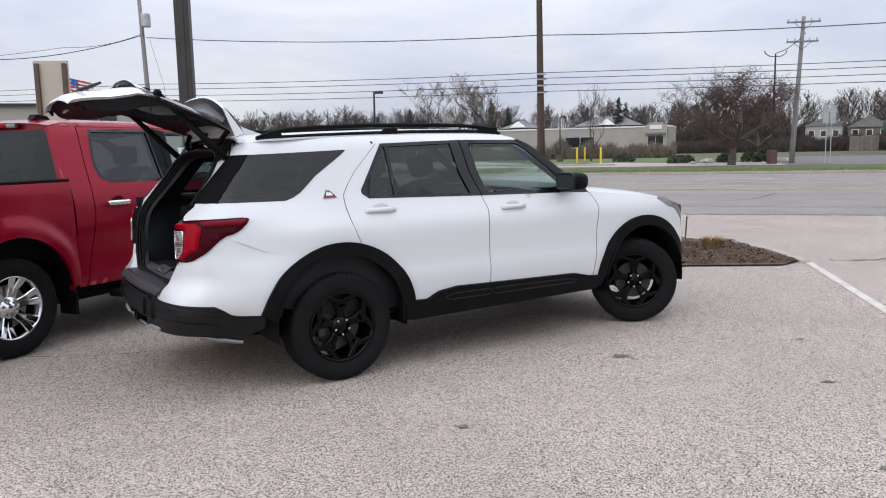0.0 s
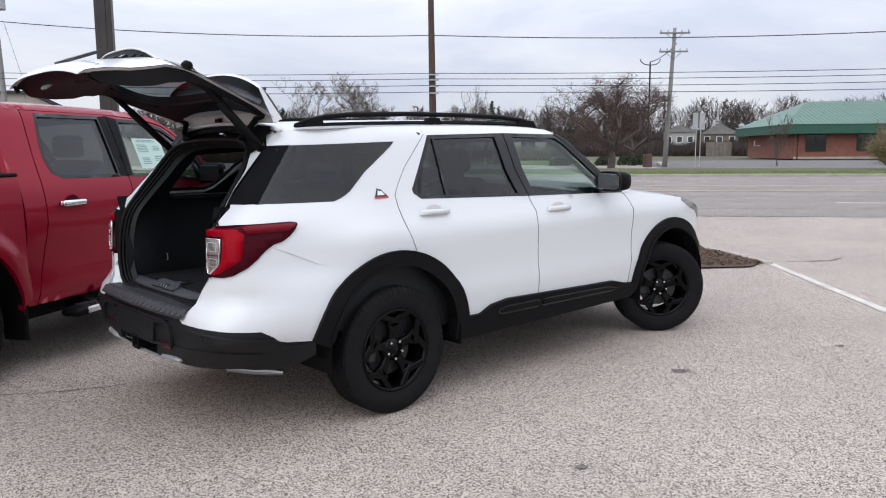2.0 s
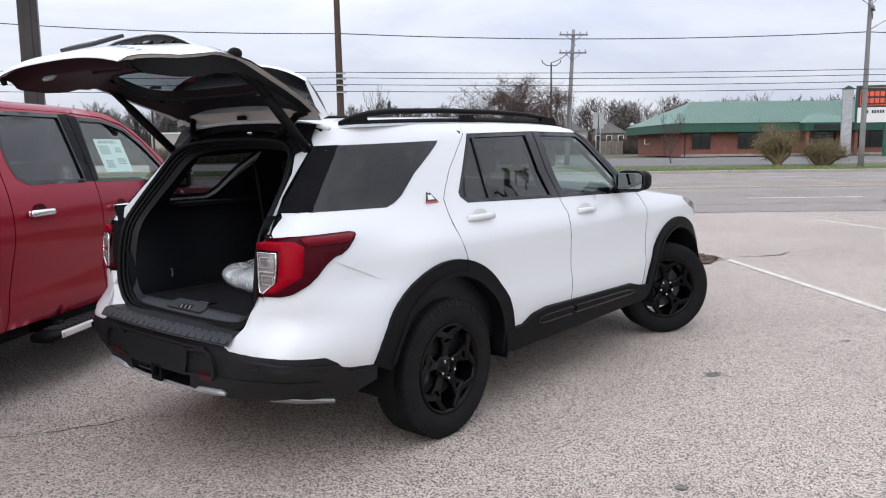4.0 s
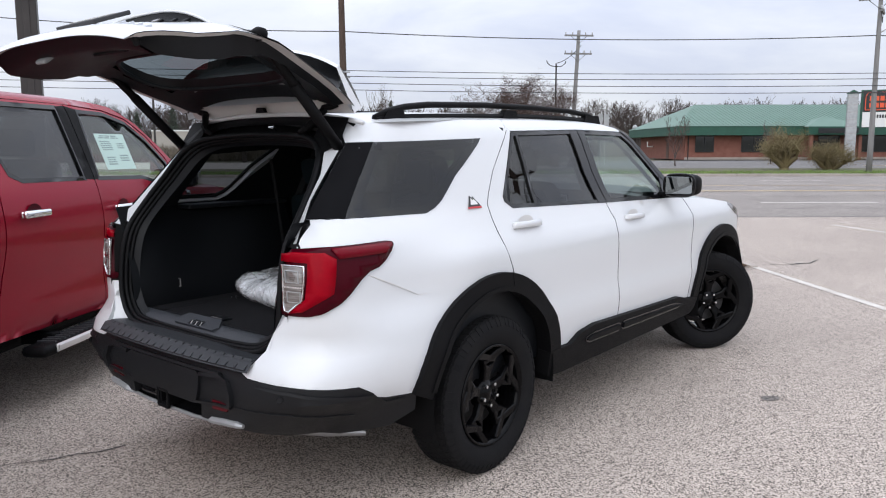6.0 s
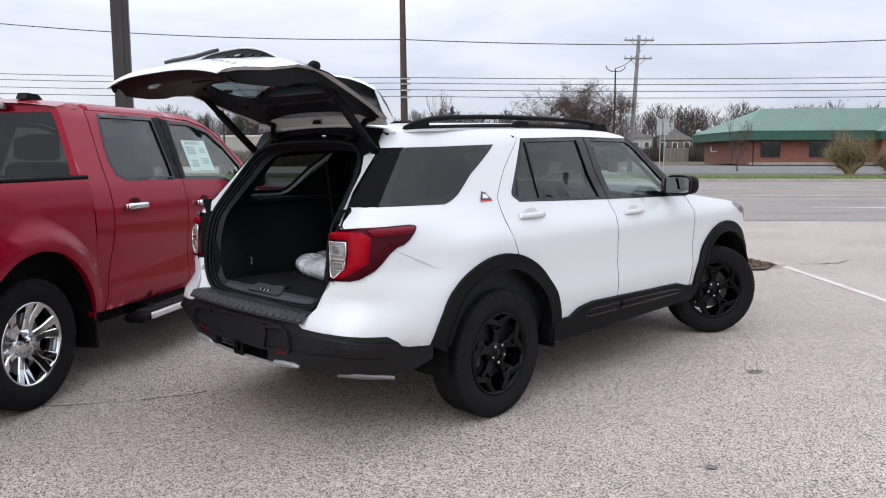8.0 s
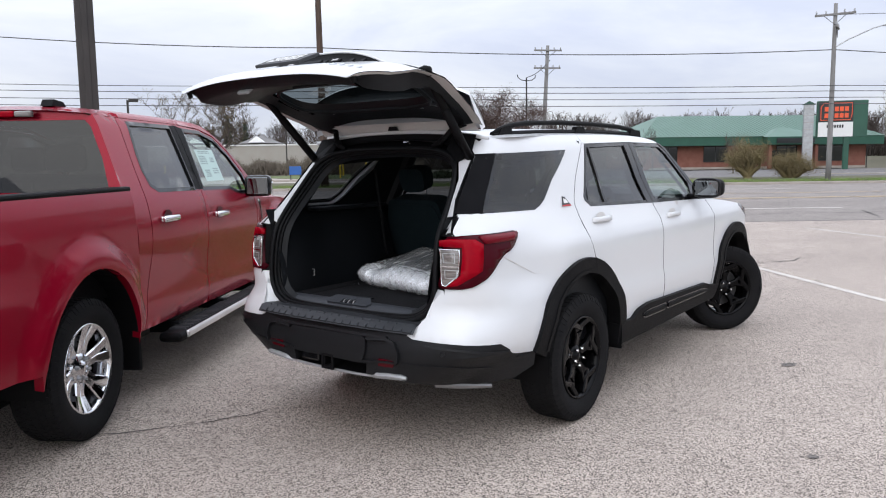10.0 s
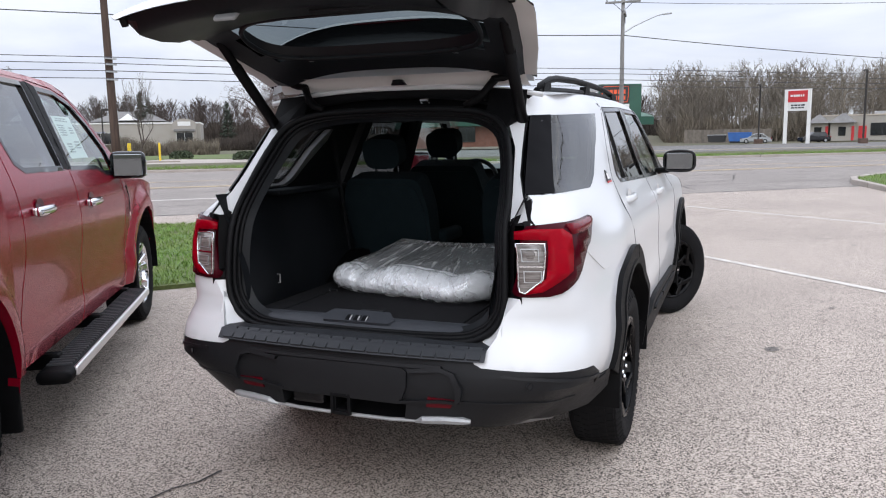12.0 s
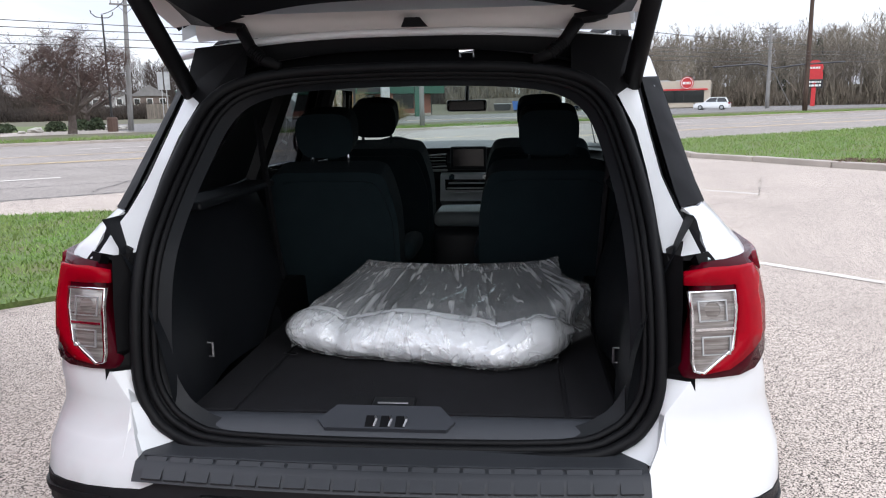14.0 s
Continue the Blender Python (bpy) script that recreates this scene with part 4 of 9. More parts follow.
solid("sign_ring", lathe([(0.95, -1.1), (1.05, -1.1), (1.05, -1.05), (0.95, -1.05)], 24, "y"), WHITE_SIGN, disc)
solid("lettering", text_bars(1.6, 0.8, 1, 8, 0.05), WHITE_SIGN, disc, at=(0, -1.06, 0))
for x0, x1 in ((-1.5, 2.2), (2.2, 6.4)):
    g = solid("canopy", hip_roof(x0, x1, -2.2, 1.6, 3.2, 1.7, 0.1), GREY_ROOF, store)
    solid("canopy_wall", box(x0 + 0.2, x1 - 0.2, -1.4, 0, 0, 3.2), BEIGE, g)
    solid("window", box((x0 + x1) / 2 - 0.6, (x0 + x1) / 2 + 0.6, -1.45, -1.38, 0.9, 2.5, 0.02), DARK_GLASS, g)
    solid("red_door", box(x1 - 0.6, x1 - 0.15, -1.47, -1.4, 0.05, 2.6, 0.02), RED_SIGN, g)
for x0 in (8.5, 12.5, 16.0):
    solid("roof_unit", box(x0, x0 + 2.2, 4, 6, 4.4, 5.2, 0.05), GALV, store)

price = thing("price_sign", "white steel frame sign with a red price panel", "roadside sign", (101.0, 62.6, 0.1), -76)
for s in (-1.55, 1.55):
    solid("leg", box(s - 0.22, s + 0.22, -0.2, 0.2, 0, 7.6, 0.03), WHITE_STEEL, price)
solid("panel", box(-1.35, 1.35, -0.12, 0.12, 4.6, 7.6, 0.02), WHITE_SIGN, price)
red = solid("red_panel", box(-1.3, 1.3, -0.17, -0.13, 5.8, 7.4, 0.01), RED_SIGN, price)
solid("lettering", text_bars(1.9, 0.5, 1, 9, 0.03), WHITE_SIGN, red, at=(-0.1, -0.18, 6.7))
solid("lettering", text_bars(2.0, 0.7, 2, 10, 0.03), BLACK, price, at=(0, -0.14, 5.2))

round_sign = thing("pole_sign", "tall red pole sign with a round head beside the woods", "roadside sign", Matrix.Translation((135.5, 37.0, 0.1)) @ Matrix.Rotation(radians(-80), 4, "Z") @ Matrix.Scale(0.66, 4))
solid("mast", box(-0.5, 0.5, -0.3, 0.3, 0, 6, 0.03), RED_SIGN, round_sign)
solid("round_head", lathe([(0, -0.35), (1.9, -0.35), (1.9, 0.35), (0, 0.35)], 24, "y"), RED_SIGN, round_sign, at=(0, 0, 9.4))
solid("square_panel", box(-1.9, 1.9, -0.3, 0.3, 6.6, 8.4, 0.03), RED_SIGN, round_sign)
lb = solid("letter_board", box(-2.0, 2.0, -0.3, 0.3, 4.4, 6.5, 0.03), BLACK, round_sign)
solid("lettering", text_bars(3.2, 1.7, 2, 12, 0.05), WHITE_SIGN, lb, at=(0, -0.32, 5.5))
solid("lettering", text_bars(2.4, 0.9, 1, 13, 0.05), WHITE_SIGN, round_sign, at=(0, -0.36, 9.4))

mall = thing("long_shop_row", "long pale beige shop row with an arched entrance", "shop building", (30.5, 176.0, 0.6), -21)
solid("wall", box(-46, 21.5, 0, 14, 0, 5.0), BEIGE, mall)
solid("coping", box(-46.1, 21.6, -0.15, 14, 5.0, 5.3, 0.03), WHITE_STEEL, mall)
solid("arch", prism([(15.9, 0), (20.7, 0), (20.7, 4.8)] + [(18.3 + 2.4 * math.cos(w), 4.8 + 1.25 * math.sin(w)) for w in [math.pi * i / 10 for i in range(1, 10)]] + [(15.9, 4.8)], "y", -1.2, 1), BEIGE, mall)
wall_windows(mall, [(-1.5, 5.0), (16.6, 20.0)], -1.25, 0.8, 3.2, WHITE_STEEL)
solid("awning", box(16.2, 20.4, -1.9, -1.2, 3.3, 3.8, 0.05), GREY_ROOF, mall)
solid("sign_panel", box(17.0, 19.6, -1.32, -1.2, 4.5, 5.4, 0.03), WHITE_SIGN, mall)
solid("blue_sign", box(-1.8, 2.4, -0.25, -0.05, 2.6, 3.3, 0.03), BLUE, mall)
for x0, w in ((-22, 9), (-3, 16), (-38, 10)):
    r = solid("house_roof", hip_roof(x0, x0 + w, 16, 26, 6.0, 2.4, 0.2), GREY_ROOF, mall)
    solid("gable", prism([(x0 + w / 2 - 2, 6.2), (x0 + w / 2 + 2, 6.2), (x0 + w / 2, 7.7)], "y", 15.2, 17), WHITE_STEEL, r)


HOUSE_BROWN = material("brown_siding", (0.13, 0.10, 0.085), 0.9, vary=0.4, scale=0.4, tint=(0.19, 0.16, 0.14))
HOUSE_WALL = material("pale_siding", (0.33, 0.325, 0.32), 0.8, vary=0.4, scale=0.4, tint=(0.25, 0.235, 0.22))


def house(x, y, turn, w, d, h, rise, label, z=0.1, wall=HOUSE_WALL):
    hs = thing("house", label, "house", (x, y, z), turn, "far houses")
    solid("wall", box(-w / 2, w / 2, -d / 2, d / 2, -0.6, h), wall, hs)
    V = [(-w / 2 - 0.4, -d / 2 - 0.4, h), (w / 2 + 0.4, -d / 2 - 0.4, h), (w / 2 + 0.4, d / 2 + 0.4, h), (-w / 2 - 0.4, d / 2 + 0.4, h), (0, -d / 2 - 0.4, h + rise), (0, d / 2 + 0.4, h + rise)]
    solid("roof", (V, [(0, 4, 5, 3), (1, 2, 5, 4), (0, 1, 4), (2, 3, 5), (3, 2, 1, 0)]), GREY_ROOF, hs)
    for i in range(3):
        for zz in (1.0, 3.9):
            if zz + 1.3 < h:
                wx = -w / 2 + (i + 0.5) * w / 3
                wd = solid("window", box(wx - 0.6, wx + 0.6, -d / 2 - 0.05, -d / 2 + 0.02, zz, zz + 1.4, 0.02), DARK_GLASS, hs)
                solid("window_frame", box(wx - 0.75, wx + 0.75, -d / 2 - 0.03, -d / 2 - 0.01, zz - 0.1, zz + 1.5, 0.01), WHITE_STEEL, wd)


house(95, 190, -30, 8, 8, 3.6, 1.9, "white two-storey house with a grey gable roof", ground_z(96, 190) - 0.1)
house(104.5, 187, -30, 9, 9, 3.0, 2.8, "brown-grey house with a steep shingle roof", ground_z(107, 182) - 0.1, HOUSE_BROWN)

fence = thing("board_fence", "grey board enclosure on the far parking area", "fence", (63.6, 112.0, 0.1), -30)
for i in range(13):
    solid("board", box(-3.4 + i * 0.29, -3.4 + i * 0.29 + 0.27, 0, 0.05, 0.05, 2.3, 0.01), FENCE_WOOD, fence)
for i in range(8):
    solid("board", box(-3.44, -3.39, 0.1 + i * 0.35, 0.42 + i * 0.35, 0.05, 2.3, 0.01), FENCE_WOOD, fence)
yard_fence = thing("board_fence", "grey board fence in front of the woods", "fence", (113.0, 82.0, 0.1), -60)
for i in range(30):
    solid("board", box(-7 + i * 0.47, -7 + i * 0.47 + 0.44, 0, 0.06, 0.0, 2.3, 0.01), FENCE_WOOD, yard_fence)

bin_blue = thing("waste_skip", "blue steel waste skip beside the board fence", "skip", (109.3, 77.0, 0.1), -60)
solid("body", prism([(-1.6, 0.3), (1.6, 0.3), (1.8, 1.6), (-1.8, 1.6)], "y", -0.8, 0.8), BLUE, bin_blue)
solid("lid", box(-1.85, 1.85, -0.85, 0.85, 1.6, 1.75, 0.03), BLUE, bin_blue)
solid("foot", box(-1.5, 1.5, -0.7, 0.7, 0, 0.3, 0.02), BLACK, bin_blue)
bin_black = thing("waste_skip", "black waste skip beside the board fence", "skip", (109.6, 81.5, 0.1), -60)
solid("body", prism([(-1.3, 0.2), (1.3, 0.2), (1.5, 1.3), (-1.5, 1.3)], "y", -0.7, 0.7), BLACK, bin_black)
solid("lid", box(-1.55, 1.55, -0.75, 0.75, 1.3, 1.42, 0.03), GALV, bin_black)

hall = thing("beige_hall", "beige flat-roofed building with a dark sloping roof edge", "building", (-41.0, 75.0, 0), 18)
solid("wall", box(-30, 11, 0, 20, 0, 6.6), BEIGE, hall)
solid("gable_wall", prism([(11, 0), (24, 0), (24, 2.2), (14.5, 6.9), (11, 6.9)], "y", -0.4, 18), BEIGE, hall)
solid("roof_edge", prism([(11, 6.9), (14.6, 6.9), (24.3, 2.1), (24.3, 2.4), (14.7, 7.2), (11, 7.2)], "y", -0.7, 18.3), BLACK, hall)
solid("eave", box(-30.2, 11, -0.4, 20, 6.6, 6.85, 0.02), BLACK, hall)
wall_windows(hall, [(-27, -15), (-14, -2), (5.5, 9)], -0.02, 4.4, 5.9, GALV)

panel = thing("sign_board", "tan sign board on two brown posts, seen from behind", "sign", (-8.11, 16.3, 0), 4)
solid("board", box(-0.35, 0.35, -0.03, 0.03, 1.9, 3.62, 0.008), TAN, panel)
for s in (-0.27, 0.29):
    solid("post", box(s - 0.045, s + 0.045, -0.1, -0.03, 0, 3.56, 0.008), BROWN, panel)

flag = thing("flag", "striped flag hanging out behind the sign board", "flag", (-34.9, 73.0, 0))
solid("flagpole", tube([(0, 0, 0), (0, 0, 9.2)], 0.05, 8), GALV, flag)
for i in range(7):
    V = [(0.05 + 2.3 * k / 10, 0.25 * math.sin(k * 0.9), 9.0 - i * 0.17 - 0.055 * k - h) for h in (0, 0.17) for k in range(11)]
    solid("stripe", (V, [(k, k + 1, 12 + k, 11 + k) for k in range(10)]), RED_SIGN if i % 2 == 0 else WHITE_SIGN, flag)
V = [(0.05 + 1.0 * k / 5, 0.25 * math.sin(k * 0.9) - 0.02, 9.01 - 0.055 * k * 0.9 - h) for h in (0, 0.65) for k in range(6)]
solid("canton", (V, [(k, k + 1, 7 + k, 6 + k) for k in range(5)]), BLUE, flag)

# small things beyond the road
for x, y in ((14.0, 67.0), (12.9, 72.5), (15.8, 84.0), (-2.6, 84.0)):
    b3 = thing("bollard", "yellow steel bollard beside the drive", "bollard", (x, y, 0.1), group="bollards")
    solid("post", lathe([(0, 0), (0.09, 0), (0.09, 1.35), (0.06, 1.45), (0, 1.48)], 10, "z"), YELLOW, b3)


def shrub(x, y, r, h, seed, label="clipped dark evergreen shrub on the lawn"):
    rng = random.Random(seed)
    V, F = [], []
    for i in range(700):
        w, k = rng.uniform(0, 6.283), rng.random() ** 0.4
        zz = h * rng.random() ** 0.7
        q = r * k * (1 - (zz / h) ** 3 * 0.6)
        c = Vector((math.cos(w) * q, math.sin(w) * q, zz))
        a, b2 = Vector((rng.gauss(0, 1), rng.gauss(0, 1), rng.gauss(0, 1))).normalized() * 0.11, Vector((rng.gauss(0, 1), rng.gauss(0, 1), rng.gauss(0, 1))).normalized() * 0.09
        o = len(V)
        V += [c - a, c + b2, c + a, c - b2]
        F.append((o, o + 1, o + 2, o + 3))
    tagged(solid("shrub", (V, F), HEDGE, at=(x, y, 0.1)), label, "shrub", "lawn shrubs")


for i, (x, y, r, h) in enumerate([(19.6, 63.5, 0.85, 0.6), (23.5, 63.0, 0.8, 0.7), (25.2, 62.5, 0.7, 0.8), (21.0, 66, 0.9, 0.6), (17.2, 72, 1.1, 0.7), (26.3, 62.3, 0.6, 0.9)]):
    shrub(x, y, r, h, i)


def boulder(x, y, r, seed):
    bm = bmesh.new()
    bmesh.ops.create_icosphere(bm, subdivisions=3, radius=r)
    for v in bm.verts:
        k = 1 + 0.35 * noise.noise(v.co * 1.7 / r + Vector((seed, 0, 0)))
        v.co = Vector((v.co.x * 1.3 * k, v.co.y * k, v.co.z * 0.55 * k + r * 0.3))
    me = bpy.data.meshes.new("boulder")
    bm.to_mesh(me)
    bm.free()
    me.materials.append(STONE)
    ob = new("boulder", me)
    ob.location = (x, y, 0.1)
    tagged(ob, "pale rounded boulder on the lawn", "boulder", "boulders")


for i, (x, y, r) in enumerate([(21.6, 62.0, 0.42), (27.4, 63.0, 0.35), (28.2, 62.0, 0.35), (20.0, 60.6, 0.22)]):
    boulder(x, y, r, i * 3)
small_sign = thing("lawn_sign", "small blue sign board on the drive", "sign", (7.6, 66.0, 0.1))
solid("board", box(-0.5, 0.5, -0.04, 0.04, 0.5, 1.2, 0.01), BLUE, small_sign)
for s in (-0.4, 0.4):
    solid("leg", box(s - 0.04, s + 0.04, -0.03, 0.03, 0, 0.6), BLACK, small_sign)
for i, (x, y) in enumerate([(5.5, 64), (9.0, 63), (3, 68)]):
    kerb_line("kerb_island", [(x, y), (x + 5, y - 1.4)], "pale kerbed island on the far drive", 1.2, 0.22, 2.5)
kerb_line("kerb_parking", [(50.0, 51.5), (64.0, 45.6), (80.0, 39.0)], "low pale kerb beside the far parking area", 0.3, 0.17, 3.0)

# ---- vehicle materials ----
from mathutils import geometry

CAR_WHITE = material("white_car_paint", (0.615, 0.625, 0.637), 0.28, coat=0.5, vary=0.15, scale=1.5, tint=(0.585, 0.595, 0.607))
CAR_RED = material("red_metallic_paint", (0.27, 0.0024, 0.018), 0.24, 0.3, coat=0.25, spec=0.2, vary=0.25, scale=2, tint=(0.235, 0.0018, 0.015), fine=0.1, fine_scale=900)
CLAD = material("black_moulded_plastic", (0.0038, 0.0038, 0.0043), 0.55, vary=0.3, scale=4, tint=(0.0065, 0.0065, 0.0075), spec=0.10, bump=0.12, bump_scale=900)
GLOSS_BLACK = material("gloss_black", (0.005, 0.005, 0.006), 0.15, spec=0.4)
BUMPER_GREY = material("grained_grey_plastic", (0.0085, 0.0088, 0.010), 0.46, vary=0.35, scale=4, tint=(0.012, 0.0124, 0.014), spec=0.22, bump=0.15, bump_scale=900)
# bumper plastic made paler: skylight on the step pad's top, put into the colour
PAD_GREY = material("lit_step_pad_plastic", (0.024, 0.026, 0.030), 0.5, vary=0.4, scale=5, tint=(0.034, 0.036, 0.041), spec=0.35, bump=0.15, bump_scale=800)
SILL_GREY = material("cargo_sill_plastic", (0.032, 0.035, 0.042), 0.5, vary=0.3, scale=5, tint=(0.042, 0.046, 0.054), spec=0.4, bump=0.12, bump_scale=800)
PILLAR_BLACK = material("satin_black", (0.004, 0.004, 0.005), 0.5, spec=0.05, vary=0.3, scale=8, tint=(0.008, 0.008, 0.009))
RUBBER = material("tyre_rubber", (0.008, 0.008, 0.009), 0.8, vary=0.4, scale=9, tint=(0.014, 0.0135, 0.013), spec=0.12, bump=0.2, bump_scale=150)
WHEEL_BLACK = material("black_alloy", (0.0022, 0.0022, 0.0026), 0.16, 0.0, spec=0.13)
CHROME = material("chrome", (0.72, 0.73, 0.75), 0.08, 1.0)
STEEL = material("dull_steel", (0.32, 0.32, 0.33), 0.4, 0.9)
DARK_STEEL = material("dark_steel", (0.05, 0.05, 0.052), 0.5, 0.7, vary=0.4, scale=20, tint=(0.03, 0.025, 0.022))
CARPET = material("black_carpet", (0.015, 0.015, 0.0175), 0.95, vary=0.5, scale=20, tint=(0.010, 0.010, 0.011), spec=0.15, bump=0.4, bump_scale=500)
TRIM = material("charcoal_trim", (0.0055, 0.0065, 0.0082), 0.5, vary=0.3, scale=6, tint=(0.009, 0.0105, 0.013), spec=0.25, bump=0.1, bump_scale=600)
SEAT_FABRIC = material("black_seat_fabric", (0.0045, 0.0110, 0.0140), 0.9, spec=0.2, vary=0.4, scale=15, tint=(0.008, 0.016, 0.020), bump=0.3, bump_scale=700)
SEAL = material("rubber_seal", (0.0045, 0.0047, 0.0055), 0.55, spec=0.15)
LAMP_RED = material("red_lens", (0.27, 0.0008, 0.008), 0.2, spec=0.08, vary=0.4, scale=25, tint=(0.20, 0.0008, 0.008))
LAMP_DARK = material("smoked_red_lens", (0.045, 0.001, 0.005), 0.12, spec=0.09)
LAMP_MID = material("dim_red_lens", (0.13, 0.0012, 0.008), 0.12, spec=0.15)
LAMP_CLEAR = material("clear_lens", (0.30, 0.285, 0.27), 0.2, 0.2, coat=0.4, vary=0.9, scale=22, tint=(0.10, 0.075, 0.07), stretch=(0.3, 0.3, 7.0), fine=0.4, fine_scale=70)
REFLECTOR = material("red_reflector", (0.085, 0.0015, 0.006), 0.2, spec=0.25, vary=0.3, scale=60, tint=(0.045, 0.001, 0.003))
JAMB_GREY = material("primer_jamb", (0.60, 0.58, 0.56), 0.4, vary=0.35, scale=4, tint=(0.44, 0.43, 0.42))
DASH_GREY = material("grey_dash", (0.30, 0.315, 0.32), 0.5, vary=0.2, scale=6)
DASH_TOP = material("dash_top_vinyl", (0.055, 0.060, 0.062), 0.55, vary=0.3, scale=6, bump=0.1, bump_scale=500)
ARMREST = material("armrest_vinyl", (0.13, 0.155, 0.16), 0.6, vary=0.3, scale=6, bump=0.1, bump_scale=400)
PAPER = material("window_sticker_paper", (0.85, 0.90, 0.88), 0.7)
INK = material("ink", (0.30, 0.34, 0.34), 0.7)


def pane(name, tint, gloss=1.0):
    """Thin tinted glass: see-through, with a gloss that grows towards grazing sight and is alike from both sides."""
    m = bpy.data.materials.new(name)
    m.use_nodes = True
    nt = m.node_tree
    nt.nodes.clear()
    out, mix = nt.nodes.new("ShaderNodeOutputMaterial"), nt.nodes.new("ShaderNodeMixShader")
    tr, gl, lw = nt.nodes.new("ShaderNodeBsdfTransparent"), nt.nodes.new("ShaderNodeBsdfGlossy"), nt.nodes.new("ShaderNodeLayerWeight")
    tr.inputs[0].default_value = (*tint, 1)
    gl.inputs["Roughness"].default_value = 0.01
    gl.inputs["Color"].default_value = (gloss, gloss, gloss, 1)
    lw.inputs["Blend"].default_value = 0.5
    power, scale = nt.nodes.new("ShaderNodeMath"), nt.nodes.new("ShaderNodeMath")
    power.operation, scale.operation = "POWER", "MULTIPLY_ADD"
    power.inputs[1].default_value = 4.0
    scale.inputs[1].default_value, scale.inputs[2].default_value = 0.94, 0.045
    nt.links.new(lw.outputs["Facing"], power.inputs[0])
    nt.links.new(power.outputs[0], scale.inputs[0])
    nt.links.new(scale.outputs[0], mix.inputs[0])
    nt.links.new(tr.outputs[0], mix.inputs[1])
    nt.links.new(gl.outputs[0], mix.inputs[2])
    nt.links.new(mix.outputs[0], out.inputs[0])
    return m


PRIVACY = pane("privacy_glass", (0.12, 0.130, 0.138), 0.95)
CLEAR = pane("clear_glass", (0.74, 0.84, 0.80), 0.85)
BACKLIGHT = pane("rear_window_glass", (0.22, 0.25, 0.25), 0.45)
# the dark tint stands in for the dark reflections in the door mirrors
DIM_MIRROR = material("mirror_glass", (0.20, 0.215, 0.225), 0.02, 1.0)

# ---- curved vehicle sides: q runs along the side and round the corners, z is height ----


def table(z, T):
    if z <= T[0][0]:
        return T[0][1]
    for (a, b2), (c, d) in zip(T, T[1:]):
        if z <= c:
            k = (z - a) / (c - a)
            return b2 + (d - b2) * k
    return T[-1][1]


SUV_HALF = [(0.25, 0.90), (0.35, 0.935), (0.5, 0.955), (0.62, 0.968), (0.70, 0.972), (0.78, 0.957), (0.90, 0.956), (1.0, 0.957), (1.08, 0.950), (1.13, 0.932), (1.18, 0.90), (1.25, 0.872), (1.32, 0.842), (1.5, 0.785), (1.66, 0.73), (1.70, 0.705), (1.74, 0.66), (1.77, 0.55)]
SUV_REAR = [(0.25, -1.05), (0.45, -1.15), (0.62, -1.16), (0.72, -1.13), (0.8, -1.065), (0.86, -1.05), (0.93, -1.02), (1.1, -1.015), (1.2, -1.005), (1.3, -0.965), (1.7, -0.585)]


SUV_TAPER = [(0.78, 0.0), (0.84, 0.012), (0.90, 0.038), (0.95, 0.056), (1.0, 0.063), (1.08, 0.065), (1.13, 0.06), (1.18, 0.04), (1.2, 0.04), (1.3, 0.08)]


def ease(t):
    t = min(1.0, max(0.0, t))
    return t * t * (3 - 2 * t)


def suv_side(q, z):
    """The body side: full width along the doors, drawn in towards the tail above the bumper, and a corner that is squarest at the lamps."""
    start = -0.12 + 0.22 * min(1, max(0, (z - 1.10) / 0.10))
    w = table(z, SUV_HALF) * (1 - table(z, SUV_TAPER) * ease((start - q) / (start + 0.62)))
    low = min(1, max(0, (0.60 - z) / 0.20)) * min(1, max(0, (-0.50 - q) / 0.30))
    w *= 1 - 0.20 * low
    if q >= -0.1:
        k = (max(q, 2.9) - 2.9) / 0.98
        return Vector((q, -w * max(1e-4, 1 - min(k, 0.999) ** 4.5) ** (1 / 4.5), z))
    a = -0.1 - table(z, SUV_REAR)
    k = min(1, max(0, (z - 0.84) / 0.09)) * min(1, max(0, (1.30 - z) / 0.10))
    ph, n = (-0.1 - q) / a * (1 - 0.08 * k), 6 + 4 * k - 2 * low
    s, c = math.sin(ph), math.cos(ph)
    rho = (abs(c) ** n + abs(s) ** n) ** (-1 / n)
    return Vector((-0.1 - a * s * rho, -w * c * rho, z))


def inside(p, loop):
    x, y, r = p[0], p[1], False
    for (x0, y0), (x1, y1) in zip(loop, loop[1:] + loop[:1]):
        if (y0 > y) != (y1 > y) and x < (x1 - x0) * (y - y0) / (y1 - y0) + x0:
            r = not r
    return r


def rounded(loop, turns=2):
    """Corner cutting: softens the corners of an outline."""
    for _ in range(turns):
        out = []
        for (x0, y0), (x1, y1) in zip(loop, loop[1:] + loop[:1]):
            d = math.hypot(x1 - x0, y1 - y0)
            k = min(0.25, 0.03 / d)
            out += [(x0 + (x1 - x0) * k, y0 + (y1 - y0) * k), (x1 - (x1 - x0) * k, y1 - (y1 - y0) * k)]
        loop = out
    return loop


